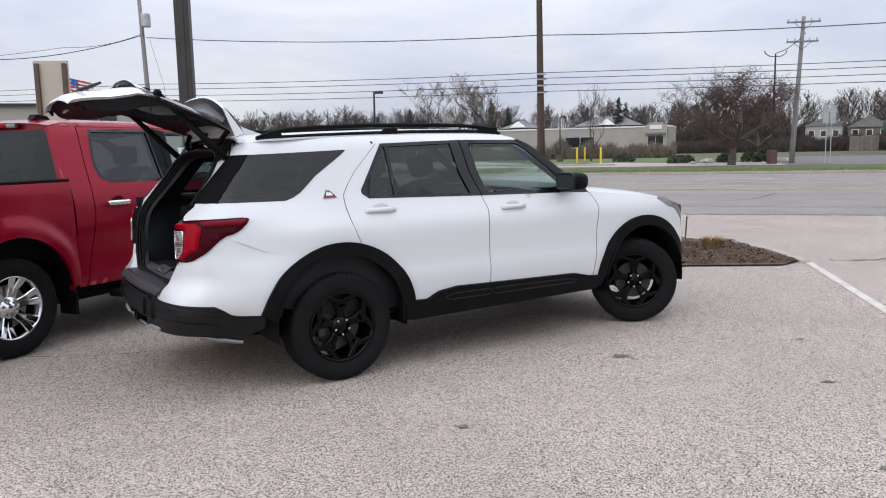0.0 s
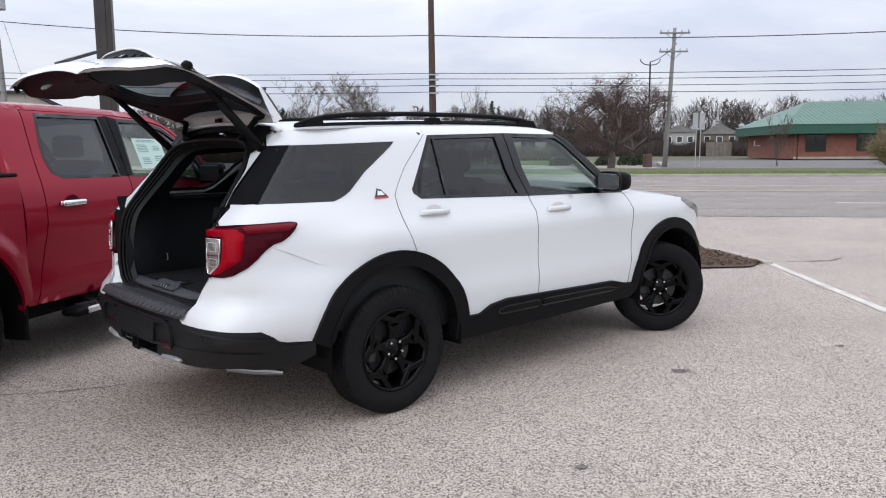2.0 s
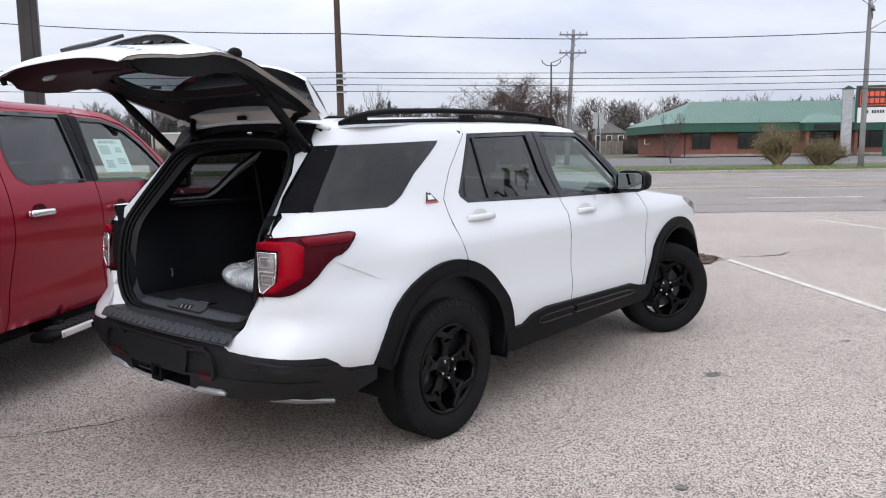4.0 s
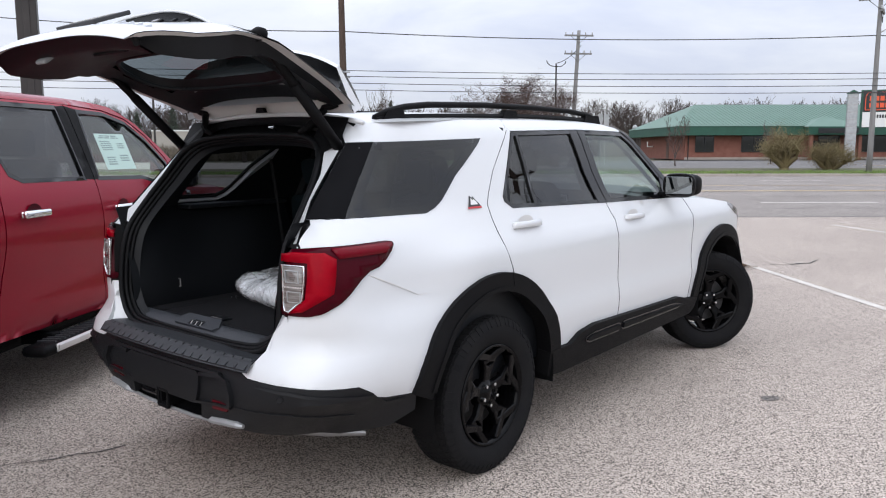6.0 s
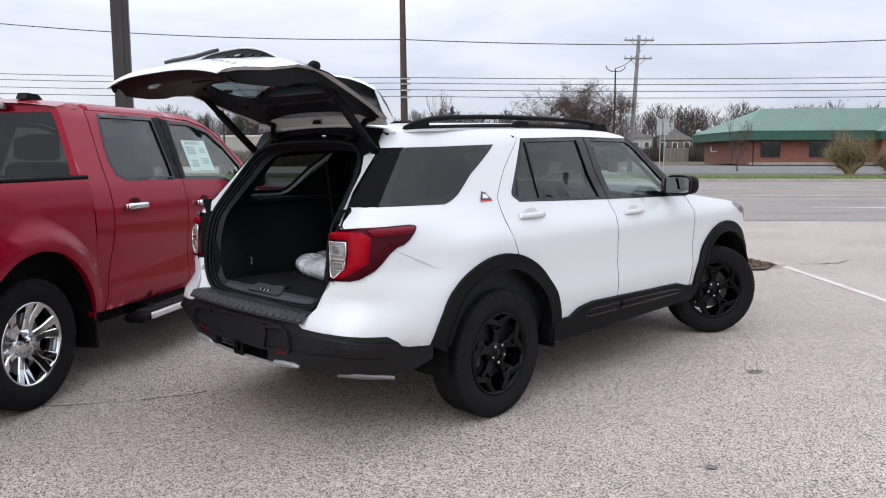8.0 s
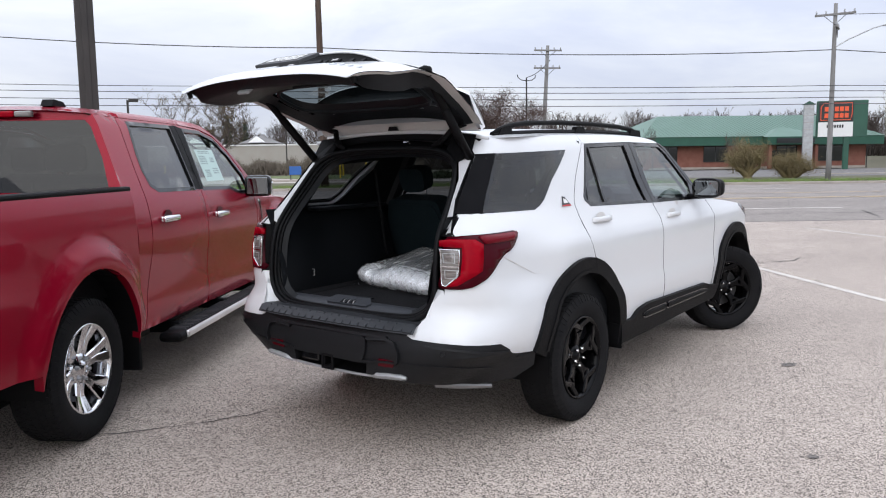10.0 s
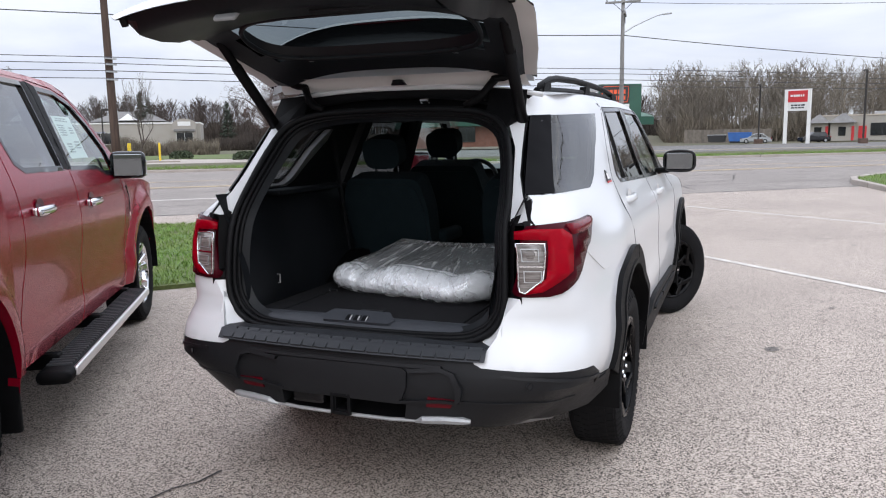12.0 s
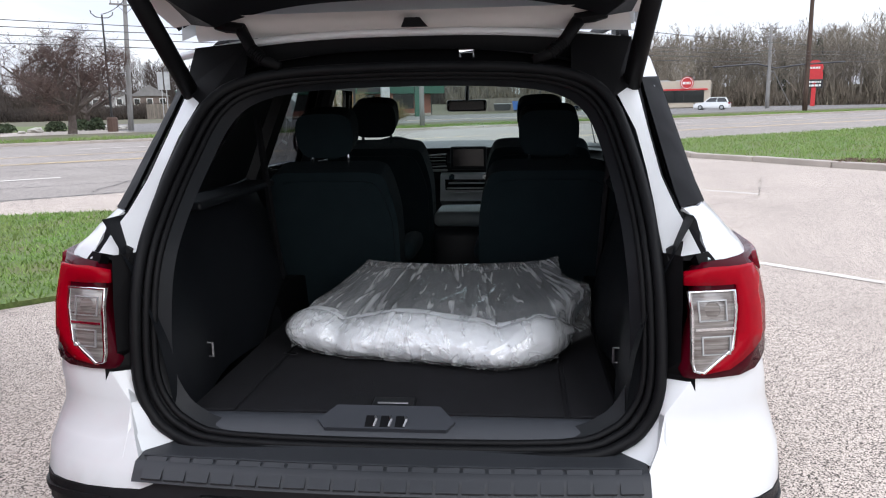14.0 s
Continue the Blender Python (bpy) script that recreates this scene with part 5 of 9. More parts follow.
def inset(loop, d):
    """The outline moved inwards by d."""
    n = len(loop)
    area = sum(a[0] * b2[1] - b2[0] * a[1] for a, b2 in zip(loop, loop[1:] + loop[:1]))
    s = 1 if area > 0 else -1
    out = []
    for i in range(n):
        p, c, q = Vector(loop[i - 1]), Vector(loop[i]), Vector(loop[(i + 1) % n])
        e, f2 = (c - p).normalized(), (q - c).normalized()
        n1, n2 = Vector((-e.y, e.x)) * s, Vector((-f2.y, f2.x)) * s
        m = (n1 + n2)
        k = d / max(0.35, m.length_squared / 2)
        out.append(tuple(c + m * k))
    return out


def dense(loop, step):
    out = []
    for (x0, y0), (x1, y1) in zip(loop, loop[1:] + loop[:1]):
        n = max(1, int(math.hypot(x1 - x0, y1 - y0) / step))
        out += [(x0 + (x1 - x0) * i / n, y0 + (y1 - y0) * i / n) for i in range(n)]
    return out


def skin(loop, surface, off=0.0, thick=0.02, holes=(), step=0.05, mirror=False, bulge=0.0):
    """A panel: the outline filled, laid on the surface, off outside it, with edges turned in by thick."""
    loops = [dense(l, step) for l in [loop, *holes]]
    pts, edges = [], []
    for l in loops:
        o = len(pts)
        pts += [Vector(p) for p in l]
        edges += [(o + i, o + (i + 1) % len(l)) for i in range(len(l))]
    rim = len(pts)
    xs, ys = [p[0] for p in loops[0]], [p[1] for p in loops[0]]
    i0, i1 = int(min(xs) / step) - 1, int(max(xs) / step) + 1
    j0, j1 = int(min(ys) / step) - 1, int(max(ys) / step) + 1
    for i in range(i0, i1 + 1):
        for j in range(j0, j1 + 1):
            p = (i * step, j * step)
            if inside(p, loops[0]) and not any(inside(p, h) for h in loops[1:]):
                if min((p[0] - a.x) ** 2 + (p[1] - a.y) ** 2 for a in pts[:rim]) > (0.4 * step) ** 2:
                    pts.append(Vector(p))
    V2, E2, F2 = geometry.delaunay_2d_cdt(pts, edges, [], 0, 1e-6)[:3]
    keep = []
    for f2 in F2:
        c = sum((V2[i] for i in f2), Vector((0, 0))) / len(f2)
        if inside(c, loops[0]) and not any(inside(c, h) for h in loops[1:]):
            keep.append(tuple(f2))
    V, e = [], 0.004

    def lay(q, z, o):
        p = surface(q, z)
        n = (surface(q + e, z) - surface(q - e, z)).cross(surface(q, z + e) - surface(q, z - e))
        if n.length < 1e-12:
            n = Vector((0, -1, 0))
        n.normalize()
        return p + n * o

    V = [lay(v.x, v.y, off) for v in V2]
    count = {}
    for f2 in keep:
        for a, b2 in zip(f2, f2[1:] + f2[:1]):
            count[(a, b2)] = 1
    F = list(keep)
    back = {}
    for a, b2 in list(count):
        if (b2, a) not in count and thick:
            for i in (a, b2):
                if i not in back:
                    back[i] = len(V)
                    V.append(lay(V2[i].x, V2[i].y, off - thick))
            F.append((b2, a, back[a], back[b2]))
    if mirror:
        V = [Vector((v.x, -v.y, v.z)) for v in V]
        F = [f2[::-1] for f2 in F]
    return V, F


def shade_auto(ob, deg=35):
    """Smooth shading that keeps sharp edges sharp."""
    me = ob.data
    bm = bmesh.new()
    bm.from_mesh(me)
    for e in bm.edges:
        e.smooth = len(e.link_faces) == 2 and e.calc_face_angle(0) < radians(deg)
    for f2 in bm.faces:
        f2.smooth = True
    bm.to_mesh(me)
    bm.free()
    return ob


def add_sides(name, loop, mat, parent, surface=suv_side, label="", smooth=True, both=True, **k):
    """The panel on both flanks; returns the two parts."""
    out = []
    for m in ((False, True) if both else (False,)):
        par = parent[1 if m else 0] if isinstance(parent, (list, tuple)) else parent
        ob = solid(name, skin(loop, surface, mirror=m, **k), mat, par, label, smooth)
        if smooth:
            shade_auto(ob, 40)
        out.append(ob)
    return out


def arc(cx, cz, rx, rz, a0, a1, n=24):
    return [(cx + rx * math.cos(radians(a0 + (a1 - a0) * i / n)), cz + rz * math.sin(radians(a0 + (a1 - a0) * i / n))) for i in range(n + 1)]


# ---- wheels ----


def tyre_mesh(R, rim, width, blocks=44, rows=4, lug=0.011):
    w = width / 2
    prof = [(rim, -w * 0.78), (rim + 0.012, -w * 0.86), (rim + (R - rim) * 0.45, -w), (R - 0.045, -w * 0.97), (R - 0.016, -w * 0.86), (R - 0.008, -w * 0.72), (R - 0.006, 0)]
    prof = prof + [(r, -y) for r, y in prof[-2::-1]]
    body2 = lathe(prof, 64, "y")
    out = []
    for r in range(rows):
        y0 = -w * 0.78 + r * 2 * w * 0.78 / rows
        y1 = y0 + 2 * w * 0.78 / rows * 0.82
        for k in range(blocks):
            a0 = 2 * math.pi * (k + 0.5 * (r % 2)) / blocks
            a1 = a0 + 2 * math.pi / blocks * 0.74
            sk = 0.02 * (1 if r < rows / 2 else -1)
            V = []
            for rr in (R - 0.012, R - 0.012 + lug):
                for (a, y) in ((a0, y0), (a1, y0), (a1 + sk, y1), (a0 + sk, y1)):
                    V.append((rr * math.cos(a), y, rr * math.sin(a)))
            out.append((V, [(4, 5, 6, 7), (0, 1, 5, 4), (1, 2, 6, 5), (2, 3, 7, 6), (3, 0, 4, 7)]))
    for s in (-1, 1):
        for k in range(blocks):
            a0 = 2 * math.pi * (k + 0.25) / blocks
            a1 = a0 + 2 * math.pi / blocks * (0.62 if k % 2 else 0.4)
            V = []
            for (rr, y) in ((R - 0.012, w * 0.83), (R - 0.05, w * 0.985)):
                for d in (0, 0.004):
                    for a in (a0, a1):
                        V.append(((rr + d * 0.5) * math.cos(a), s * (y + d * 0.7), (rr + d * 0.5) * math.sin(a)))
            out.append((V, [(0, 1, 5, 4), (2, 6, 7, 3), (2, 3, 1, 0), (4, 5, 7, 6), (0, 4, 6, 2), (1, 3, 7, 5)]))
    return body2, join(*out)


def spoke(points, widths, y_out, depth, bevel=0.006):
    """A bar in the wheel's plane (x, z) from point to point, with chamfered edges; outer face at -y_out."""
    V, F = [], []
    n = len(points)
    for i, (x, z) in enumerate(points):
        p, q = points[max(i - 1, 0)], points[min(i + 1, n - 1)]
        d = Vector((q[0] - p[0], q[1] - p[1])).normalized()
        s = Vector((-d.y, d.x))
        w = widths[i] / 2
        y = y_out[i]
        for k, yy in ((-1, y + depth), (-1, y + bevel), (-0.72, y), (0.72, y), (1, y + bevel), (1, y + depth)):
            V.append((x + s.x * w * k, yy, z + s.y * w * k))
    for i in range(n - 1):
        for k in range(6):
            a, b2 = i * 6 + k, i * 6 + (k + 1) % 6
            F.append((a, a + 6, b2 + 6, b2))
    F += [tuple(range(6)), tuple(range((n - 1) * 6, n * 6))[::-1]]
    return V, F


def turned(vf, deg):
    return moved(vf, Matrix.Rotation(radians(deg), 4, "Y"))


def suv_wheel(parent, x, y, z, steer, side):
    """side 1: outer face towards -y."""
    m = Matrix.Translation((x, y, z)) @ Matrix.Rotation(radians(steer), 4, "Z")
    if side < 0:
        m = m @ Matrix.Rotation(math.pi, 4, "Z")
    w = solid("wheel", lathe([(0.215, 0.10), (0.237, 0.09), (0.237, -0.085), (0.252, -0.098), (0.252, -0.108), (0.242, -0.112), (0.230, -0.085), (0.220, 0.02), (0.215, 0.10)], 48), WHEEL_BLACK, parent, "black alloy wheel with five split spokes", True, at=m)
    carcass, lugs = tyre_mesh(0.391, 0.246, 0.245, 60, 5, 0.0075)
    shade_auto(solid("tyre", carcass, RUBBER, w, "black all-terrain tyre with chunky tread"), 30)
    tagged(shade_auto(solid("tyre_tread", lugs, RUBBER, w), 30), "chunky black tread blocks", kind="stuff")
    for k in range(5):
        arm = [(0.0, 0.03), (0.0, 0.085), (0.0, 0.135)]
        sp = solid("spoke", turned(spoke(arm, [0.062, 0.052, 0.060], [-0.070, -0.074, -0.084], 0.032), 72 * k), WHEEL_BLACK, w)
        for s in (-1, 1):
            a2 = radians(90 + s * 25)
            pts = [(s * 0.006, 0.122), (s * 0.045, 0.165), (0.240 * math.cos(a2), 0.240 * math.sin(a2))]
            solid("spoke_fork", turned(spoke(pts, [0.044, 0.034, 0.044], [-0.082, -0.088, -0.104], 0.03), 72 * k), WHEEL_BLACK, sp)
    solid("hub_cap", lathe([(0, -0.085), (0.028, -0.085), (0.034, -0.078), (0.07, -0.072), (0.075, -0.05), (0.075, 0.0)], 24), WHEEL_BLACK, w, smooth=True)
    for k in range(5):
        a = radians(72 * k + 54)
        solid("wheel_nut", lathe([(0, -0.098), (0.008, -0.097), (0.0105, -0.09), (0.0105, -0.07)], 8), CHROME, w, "bright wheel nut", at=(0.055 * math.cos(a), 0, 0.055 * math.sin(a)))
    solid("brake_disc", lathe([(0.06, -0.02), (0.165, -0.02), (0.165, 0.01), (0.06, 0.01)], 32), DARK_STEEL, w)
    solid("caliper", box(-0.17, -0.11, -0.05, 0.03, -0.07, 0.07, 0.015), DARK_STEEL, w)
    return w


# ---- the white sport utility vehicle ----
suv = thing("sport_utility_vehicle", "white mid-size SUV with black cladding and its tailgate open", "car", (-1.25, 6.06, 0), 33)
ARCH_R, ARCH_F = (0.03, 0.41), (3.08, 0.41)
LAMP = [(-0.982, 1.188), (-0.90, 1.197), (-0.597, 1.199), (-0.587, 1.177), (-0.66, 1.104), (-0.735, 1.085), (-0.815, 0.99), (-0.86, 0.96), (-0.91, 0.933), (-1.01, 0.924), (-1.038, 0.934), (-1.022, 0.99), (-0.998, 1.09)]
QGLASS = [(-0.81, 1.296), (-0.55, 1.606), (0.19, 1.632), (0.155, 1.603), (-0.07, 1.457), (-0.198, 1.344), (-0.252, 1.312), (-0.31, 1.292)]
RWIN = [(0.483, 1.668), (0.255, 1.341), (0.258, 1.315), (0.31, 1.279), (1.304, 1.253), (1.225, 1.444), (1.190, 1.689)]
FWIN = [(1.200, 1.689), (1.235, 1.444), (1.314, 1.253), (2.24, 1.235), (2.26, 1.32), (1.865, 1.628), (1.763, 1.683)]


def suv_body():
    a_up = arc(*ARCH_R, 0.575, 0.57, 166, 70, 14)
    quarter = [(-0.53, 1.69), (-0.30, 1.705), (0.10, 1.722), (0.452, 1.733), (0.448, 1.676), (0.230, 1.474), (0.146, 1.365), (0.112, 1.311), (0.112, 1.238), (0.135, 1.11), (0.179, 0.996), (0.20, 0.945)] + a_up[::-1][1:] + [(-0.66, 0.565), (-0.70, 0.58), (-0.73, 0.61), (-0.78, 0.648), (-1.0, 0.668), (-1.175, 0.676), (-1.204, 0.692), (-1.135, 0.737), (-1.075, 0.78), (-1.035, 0.85), (-1.014, 0.92), (-0.971, 1.09), (-0.945, 1.20), (-0.93, 1.208), (-0.897, 1.23), (-0.862, 1.25), (-0.812, 1.28), (-0.80, 1.293), (-0.795, 1.306), (-0.31, 1.304), (-0.258, 1.323), (-0.206, 1.353), (-0.077, 1.466), (0.145, 1.612), (0.15, 1.619), (-0.545, 1.596), (-0.552, 1.61)]
    add_sides("quarter_panel", quarter, CAR_WHITE, suv, holes=[inset(rounded(LAMP, 1), 0.012)], thick=0.03, step=0.045)
    qg = add_sides("quarter_glass", QGLASS, PRIVACY, suv, off=0.003, thick=0.0, step=0.07, label="dark privacy glass")
    add_sides("pillar_trim", [(-0.808, 1.298), (-0.549, 1.604), (-0.463, 1.609), (-0.68, 1.297)], PILLAR_BLACK, suv, off=0.007, thick=0.003, label="gloss black pillar trim")
    add_sides("glass_band", QGLASS, GLOSS_BLACK, qg, off=0.001, thick=0.003, holes=[inset(QGLASS, 0.035)], step=0.06)
    # rear doors
    rd = [(0.444, 1.676), (0.226, 1.474), (0.142, 1.365), (0.107, 1.311), (0.107, 1.238), (0.130, 1.11), (0.174, 0.996), (0.20, 0.93)] + arc(*ARCH_R, 0.575, 0.57, 68, 9, 8) + [(0.72, 0.504), (0.822, 0.552), (0.981, 0.573), (1.313, 0.564), (1.313, 0.938), (1.316, 1.064), (1.331, 1.147), (1.30, 1.253), (0.31, 1.279), (0.258, 1.315), (0.255, 1.341), (0.478, 1.67), (0.47, 1.733), (0.452, 1.733)]
    rdo = add_sides("rear_door", rd, CAR_WHITE, suv, thick=0.03, step=0.05)
    rf = add_sides("window_frame", RWIN, GLOSS_BLACK, rdo, off=0.002, thick=0.02, holes=[inset(RWIN, 0.02)], step=0.06)
    add_sides("door_glass", inset(RWIN, 0.016), PRIVACY, rdo, off=-0.008, thick=0.0, step=0.08, label="dark privacy glass")
    add_sides("glass_bar", [(0.512, 1.662), (0.532, 1.662), (0.548, 1.288), (0.522, 1.288)], GLOSS_BLACK, rdo, off=0.002, thick=0.012)
    add_sides("pillar_cover", [(1.10, 1.672), (1.190, 1.689), (1.225, 1.444), (1.304, 1.253), (1.21, 1.256), (1.135, 1.444)], GLOSS_BLACK, rdo, off=0.004, thick=0.01)
    # front doors
    fd = [(1.318, 0.938), (1.318, 0.564), (2.21, 0.543), (2.39, 0.503), (2.437, 0.497), (2.464, 0.698), (2.479, 0.936), (2.514, 1.099), (2.478, 1.195), (2.44, 1.228), (2.24, 1.235), (1.306, 1.253), (1.336, 1.147), (1.321, 1.064)]
    fdo = add_sides("front_door", fd, CAR_WHITE, suv, thick=0.03, step=0.05)
    add_sides("window_frame", FWIN, GLOSS_BLACK, fdo, off=0.002, thick=0.02, holes=[inset(FWIN, 0.022)], step=0.06)
    add_sides("door_glass", inset(FWIN, 0.018), CLEAR, fdo, off=-0.008, thick=0.0, step=0.08, label="lightly tinted door glass")
    add_sides("pillar_cover", [(1.200, 1.689), (1.235, 1.444), (1.314, 1.253), (1.38, 1.252), (1.31, 1.444), (1.275, 1.69)], GLOSS_BLACK, fdo, off=0.004, thick=0.01)
    add_sides("corner_trim", [(2.16, 1.39), (2.26, 1.32), (2.24, 1.235), (2.14, 1.238)], GLOSS_BLACK, fdo, off=0.005, thick=0.01)
    # dark joints between the doors and panels
    for line in ([(0.448, 1.676), (0.228, 1.474), (0.144, 1.365), (0.1095, 1.311), (0.1095, 1.238), (0.1325, 1.11), (0.1765, 0.996), (0.20, 0.94)],
                 [(1.3155, 0.564), (1.3155, 0.938), (1.3185, 1.064), (1.3335, 1.147), (1.303, 1.253)],
                 [(2.44, 0.497), (2.467, 0.698), (2.482, 0.936), (2.517, 1.099), (2.481, 1.195), (2.445, 1.228)]):
        d = 0.0017
        add_sides("door_joint", [(x - d, z) for x, z in line] + [(x + d, z) for x, z in line[::-1]], CLAD, suv, off=0.0012, thick=0.006, step=0.05)
    # roof edge over the doors and the front pillars
    add_sides("roof_side", [(0.456, 1.70), (0.474, 1.733), (0.9, 1.742), (1.3, 1.742), (1.6, 1.733), (1.74, 1.712), (1.80, 1.685), (1.763, 1.690), (1.19, 1.694), (0.478, 1.674)], CAR_WHITE, suv, thick=0.03, step=0.05)
    add_sides("front_pillar", [(1.765, 1.692), (1.80, 1.690), (1.90, 1.645), (2.42, 1.262), (2.44, 1.232), (2.25, 1.238), (2.265, 1.322), (1.868, 1.634)], GLOSS_BLACK, suv, off=0.004, thick=0.04, step=0.05)
    # front wings
    fen = arc(*ARCH_F, 0.575, 0.57, 172, 5, 18)
    wing = [(2.443, 0.497), (2.47, 0.698), (2.485, 0.936), (2.520, 1.099), (2.484, 1.195), (2.45, 1.228), (2.6, 1.215), (2.85, 1.20), (3.1, 1.175), (3.30, 1.15), (3.27, 1.13), (3.40, 1.06), (3.50, 1.035), (3.68, 0.9), (3.74, 0.7), (3.72, 0.5)] + fen[::-1]
    add_sides("front_wing", wing, CAR_WHITE, suv, thick=0.03, step=0.05)
    add_sides("headlamp", [(3.275, 1.132), (3.305, 1.15), (3.42, 1.12), (3.60, 1.05), (3.70, 0.95), (3.66, 0.93), (3.505, 1.03), (3.405, 1.055)], LAMP_CLEAR, suv, off=0.002, thick=0.02, label="clear glass headlamp")
    add_sides("nose", [(3.745, 0.5), (3.76, 0.7), (3.70, 0.9), (3.66, 0.93), (3.70, 0.95), (3.62, 1.05), (3.878, 1.03), (3.878, 0.45)], CLAD, suv, thick=0.02)
    # fuel door and bumper seam
    add_sides("panel_seam", [(-0.735, 1.0845), (-0.49, 0.9570), (-0.42, 0.9570), (-0.42, 0.9560), (-0.491, 0.9560), (-0.736, 1.0830)], JAMB_GREY, suv, off=0.002, thick=0.002, step=0.03)
    # cladding
    for c, name in ((ARCH_R, "rear"), (ARCH_F, "front")):
        out = arc(*c, 0.592, 0.582, 166 if name == "rear" else 171, 9, 30)
        inn = arc(*c, 0.485, 0.497, 9, 170, 30)
        ao = add_sides("wheel_arch_trim", out + inn, CLAD, suv, off=0.024, thick=0.085, step=0.04, label="black plastic wheel arch trim")
        lip = arc(*c, 0.505, 0.512, 166, 10, 30) + arc(*c, 0.480, 0.490, 10, 166, 30)
        add_sides("arch_lip", lip, CLAD, ao, off=0.030, thick=0.03, step=0.05)
    sill = [(0.50, 0.505), (0.60, 0.51), (0.72, 0.508), (0.822, 0.556), (0.981, 0.577), (1.318, 0.568), (2.21, 0.547), (2.39, 0.507), (2.575, 0.495), (2.53, 0.42), (2.46, 0.385), (0.62, 0.365), (0.50, 0.375)]
    so = add_sides("sill_cladding", sill, CLAD, suv, off=0.028, thick=0.08, step=0.06, label="black sill cladding")
    for p in ([(0.86, 0.515), (0.95, 0.535), (1.31, 0.535), (1.31, 0.475), (0.90, 0.478)], [(1.325, 0.535), (2.12, 0.52), (2.30, 0.485), (2.18, 0.47), (1.325, 0.475)]):
        add_sides("sill_insert", rounded(p, 1), GLOSS_BLACK, so, off=0.033, thick=0.01, step=0.08)
        add_sides("sill_rib", inset(p, 0.016), CLAD, so, off=0.042, thick=0.012, step=0.08)
    add_sides("arch_joint", [(0.1435, 0.985), (0.1575, 0.915), (0.1605, 0.915), (0.1465, 0.985)], SEAL, suv, off=0.0255, thick=0.004, step=0.03)
    # wheel wells and underside
    for c in (ARCH_R, ARCH_F):
        for s in (-1, 1):
            pts = arc(*c, 0.50, 0.505, -8, 188, 22)
            V = [(x, s * 0.985, z) for x, z in pts] + [(x, s * 0.55, z) for x, z in pts]
            n = len(pts)
            F = [(i, i + 1, n + i + 1, n + i) for i in range(n - 1)] + [tuple(range(n, 2 * n))]
            solid("wheel_well", (V, F), CLAD, suv)
    solid("underbody", box(-0.45, 3.7, -0.75, 0.75, 0.32, 0.46, 0.05), CLAD, suv)


suv_body()


def roof_surface(x, y):
    zt = table(x, [(-0.6, 1.69), (-0.3, 1.705), (0.1, 1.722), (0.47, 1.733), (0.9, 1.742), (1.3, 1.742), (1.6, 1.733), (1.75, 1.708), (1.82, 1.685)])
    w = table(zt, SUV_HALF) * (1 - 0.21 * max(0, (-0.3 - x) / 0.245) ** 2)
    return Vector((x, y * w, zt + 0.055 * (1 - abs(y) ** 2.6)))


def grid_sheet(fn, us, vs, flip=False):
    V = [fn(u, v) for u in us for v in vs]
    n = len(vs)
    F = [(i * n + j, (i + 1) * n + j, (i + 1) * n + j + 1, i * n + j + 1) for i in range(len(us) - 1) for j in range(n - 1)]
    return V, [f2[::-1] for f2 in F] if flip else F


def steps(a, b2, n):
    return [a + (b2 - a) * i / n for i in range(n + 1)]


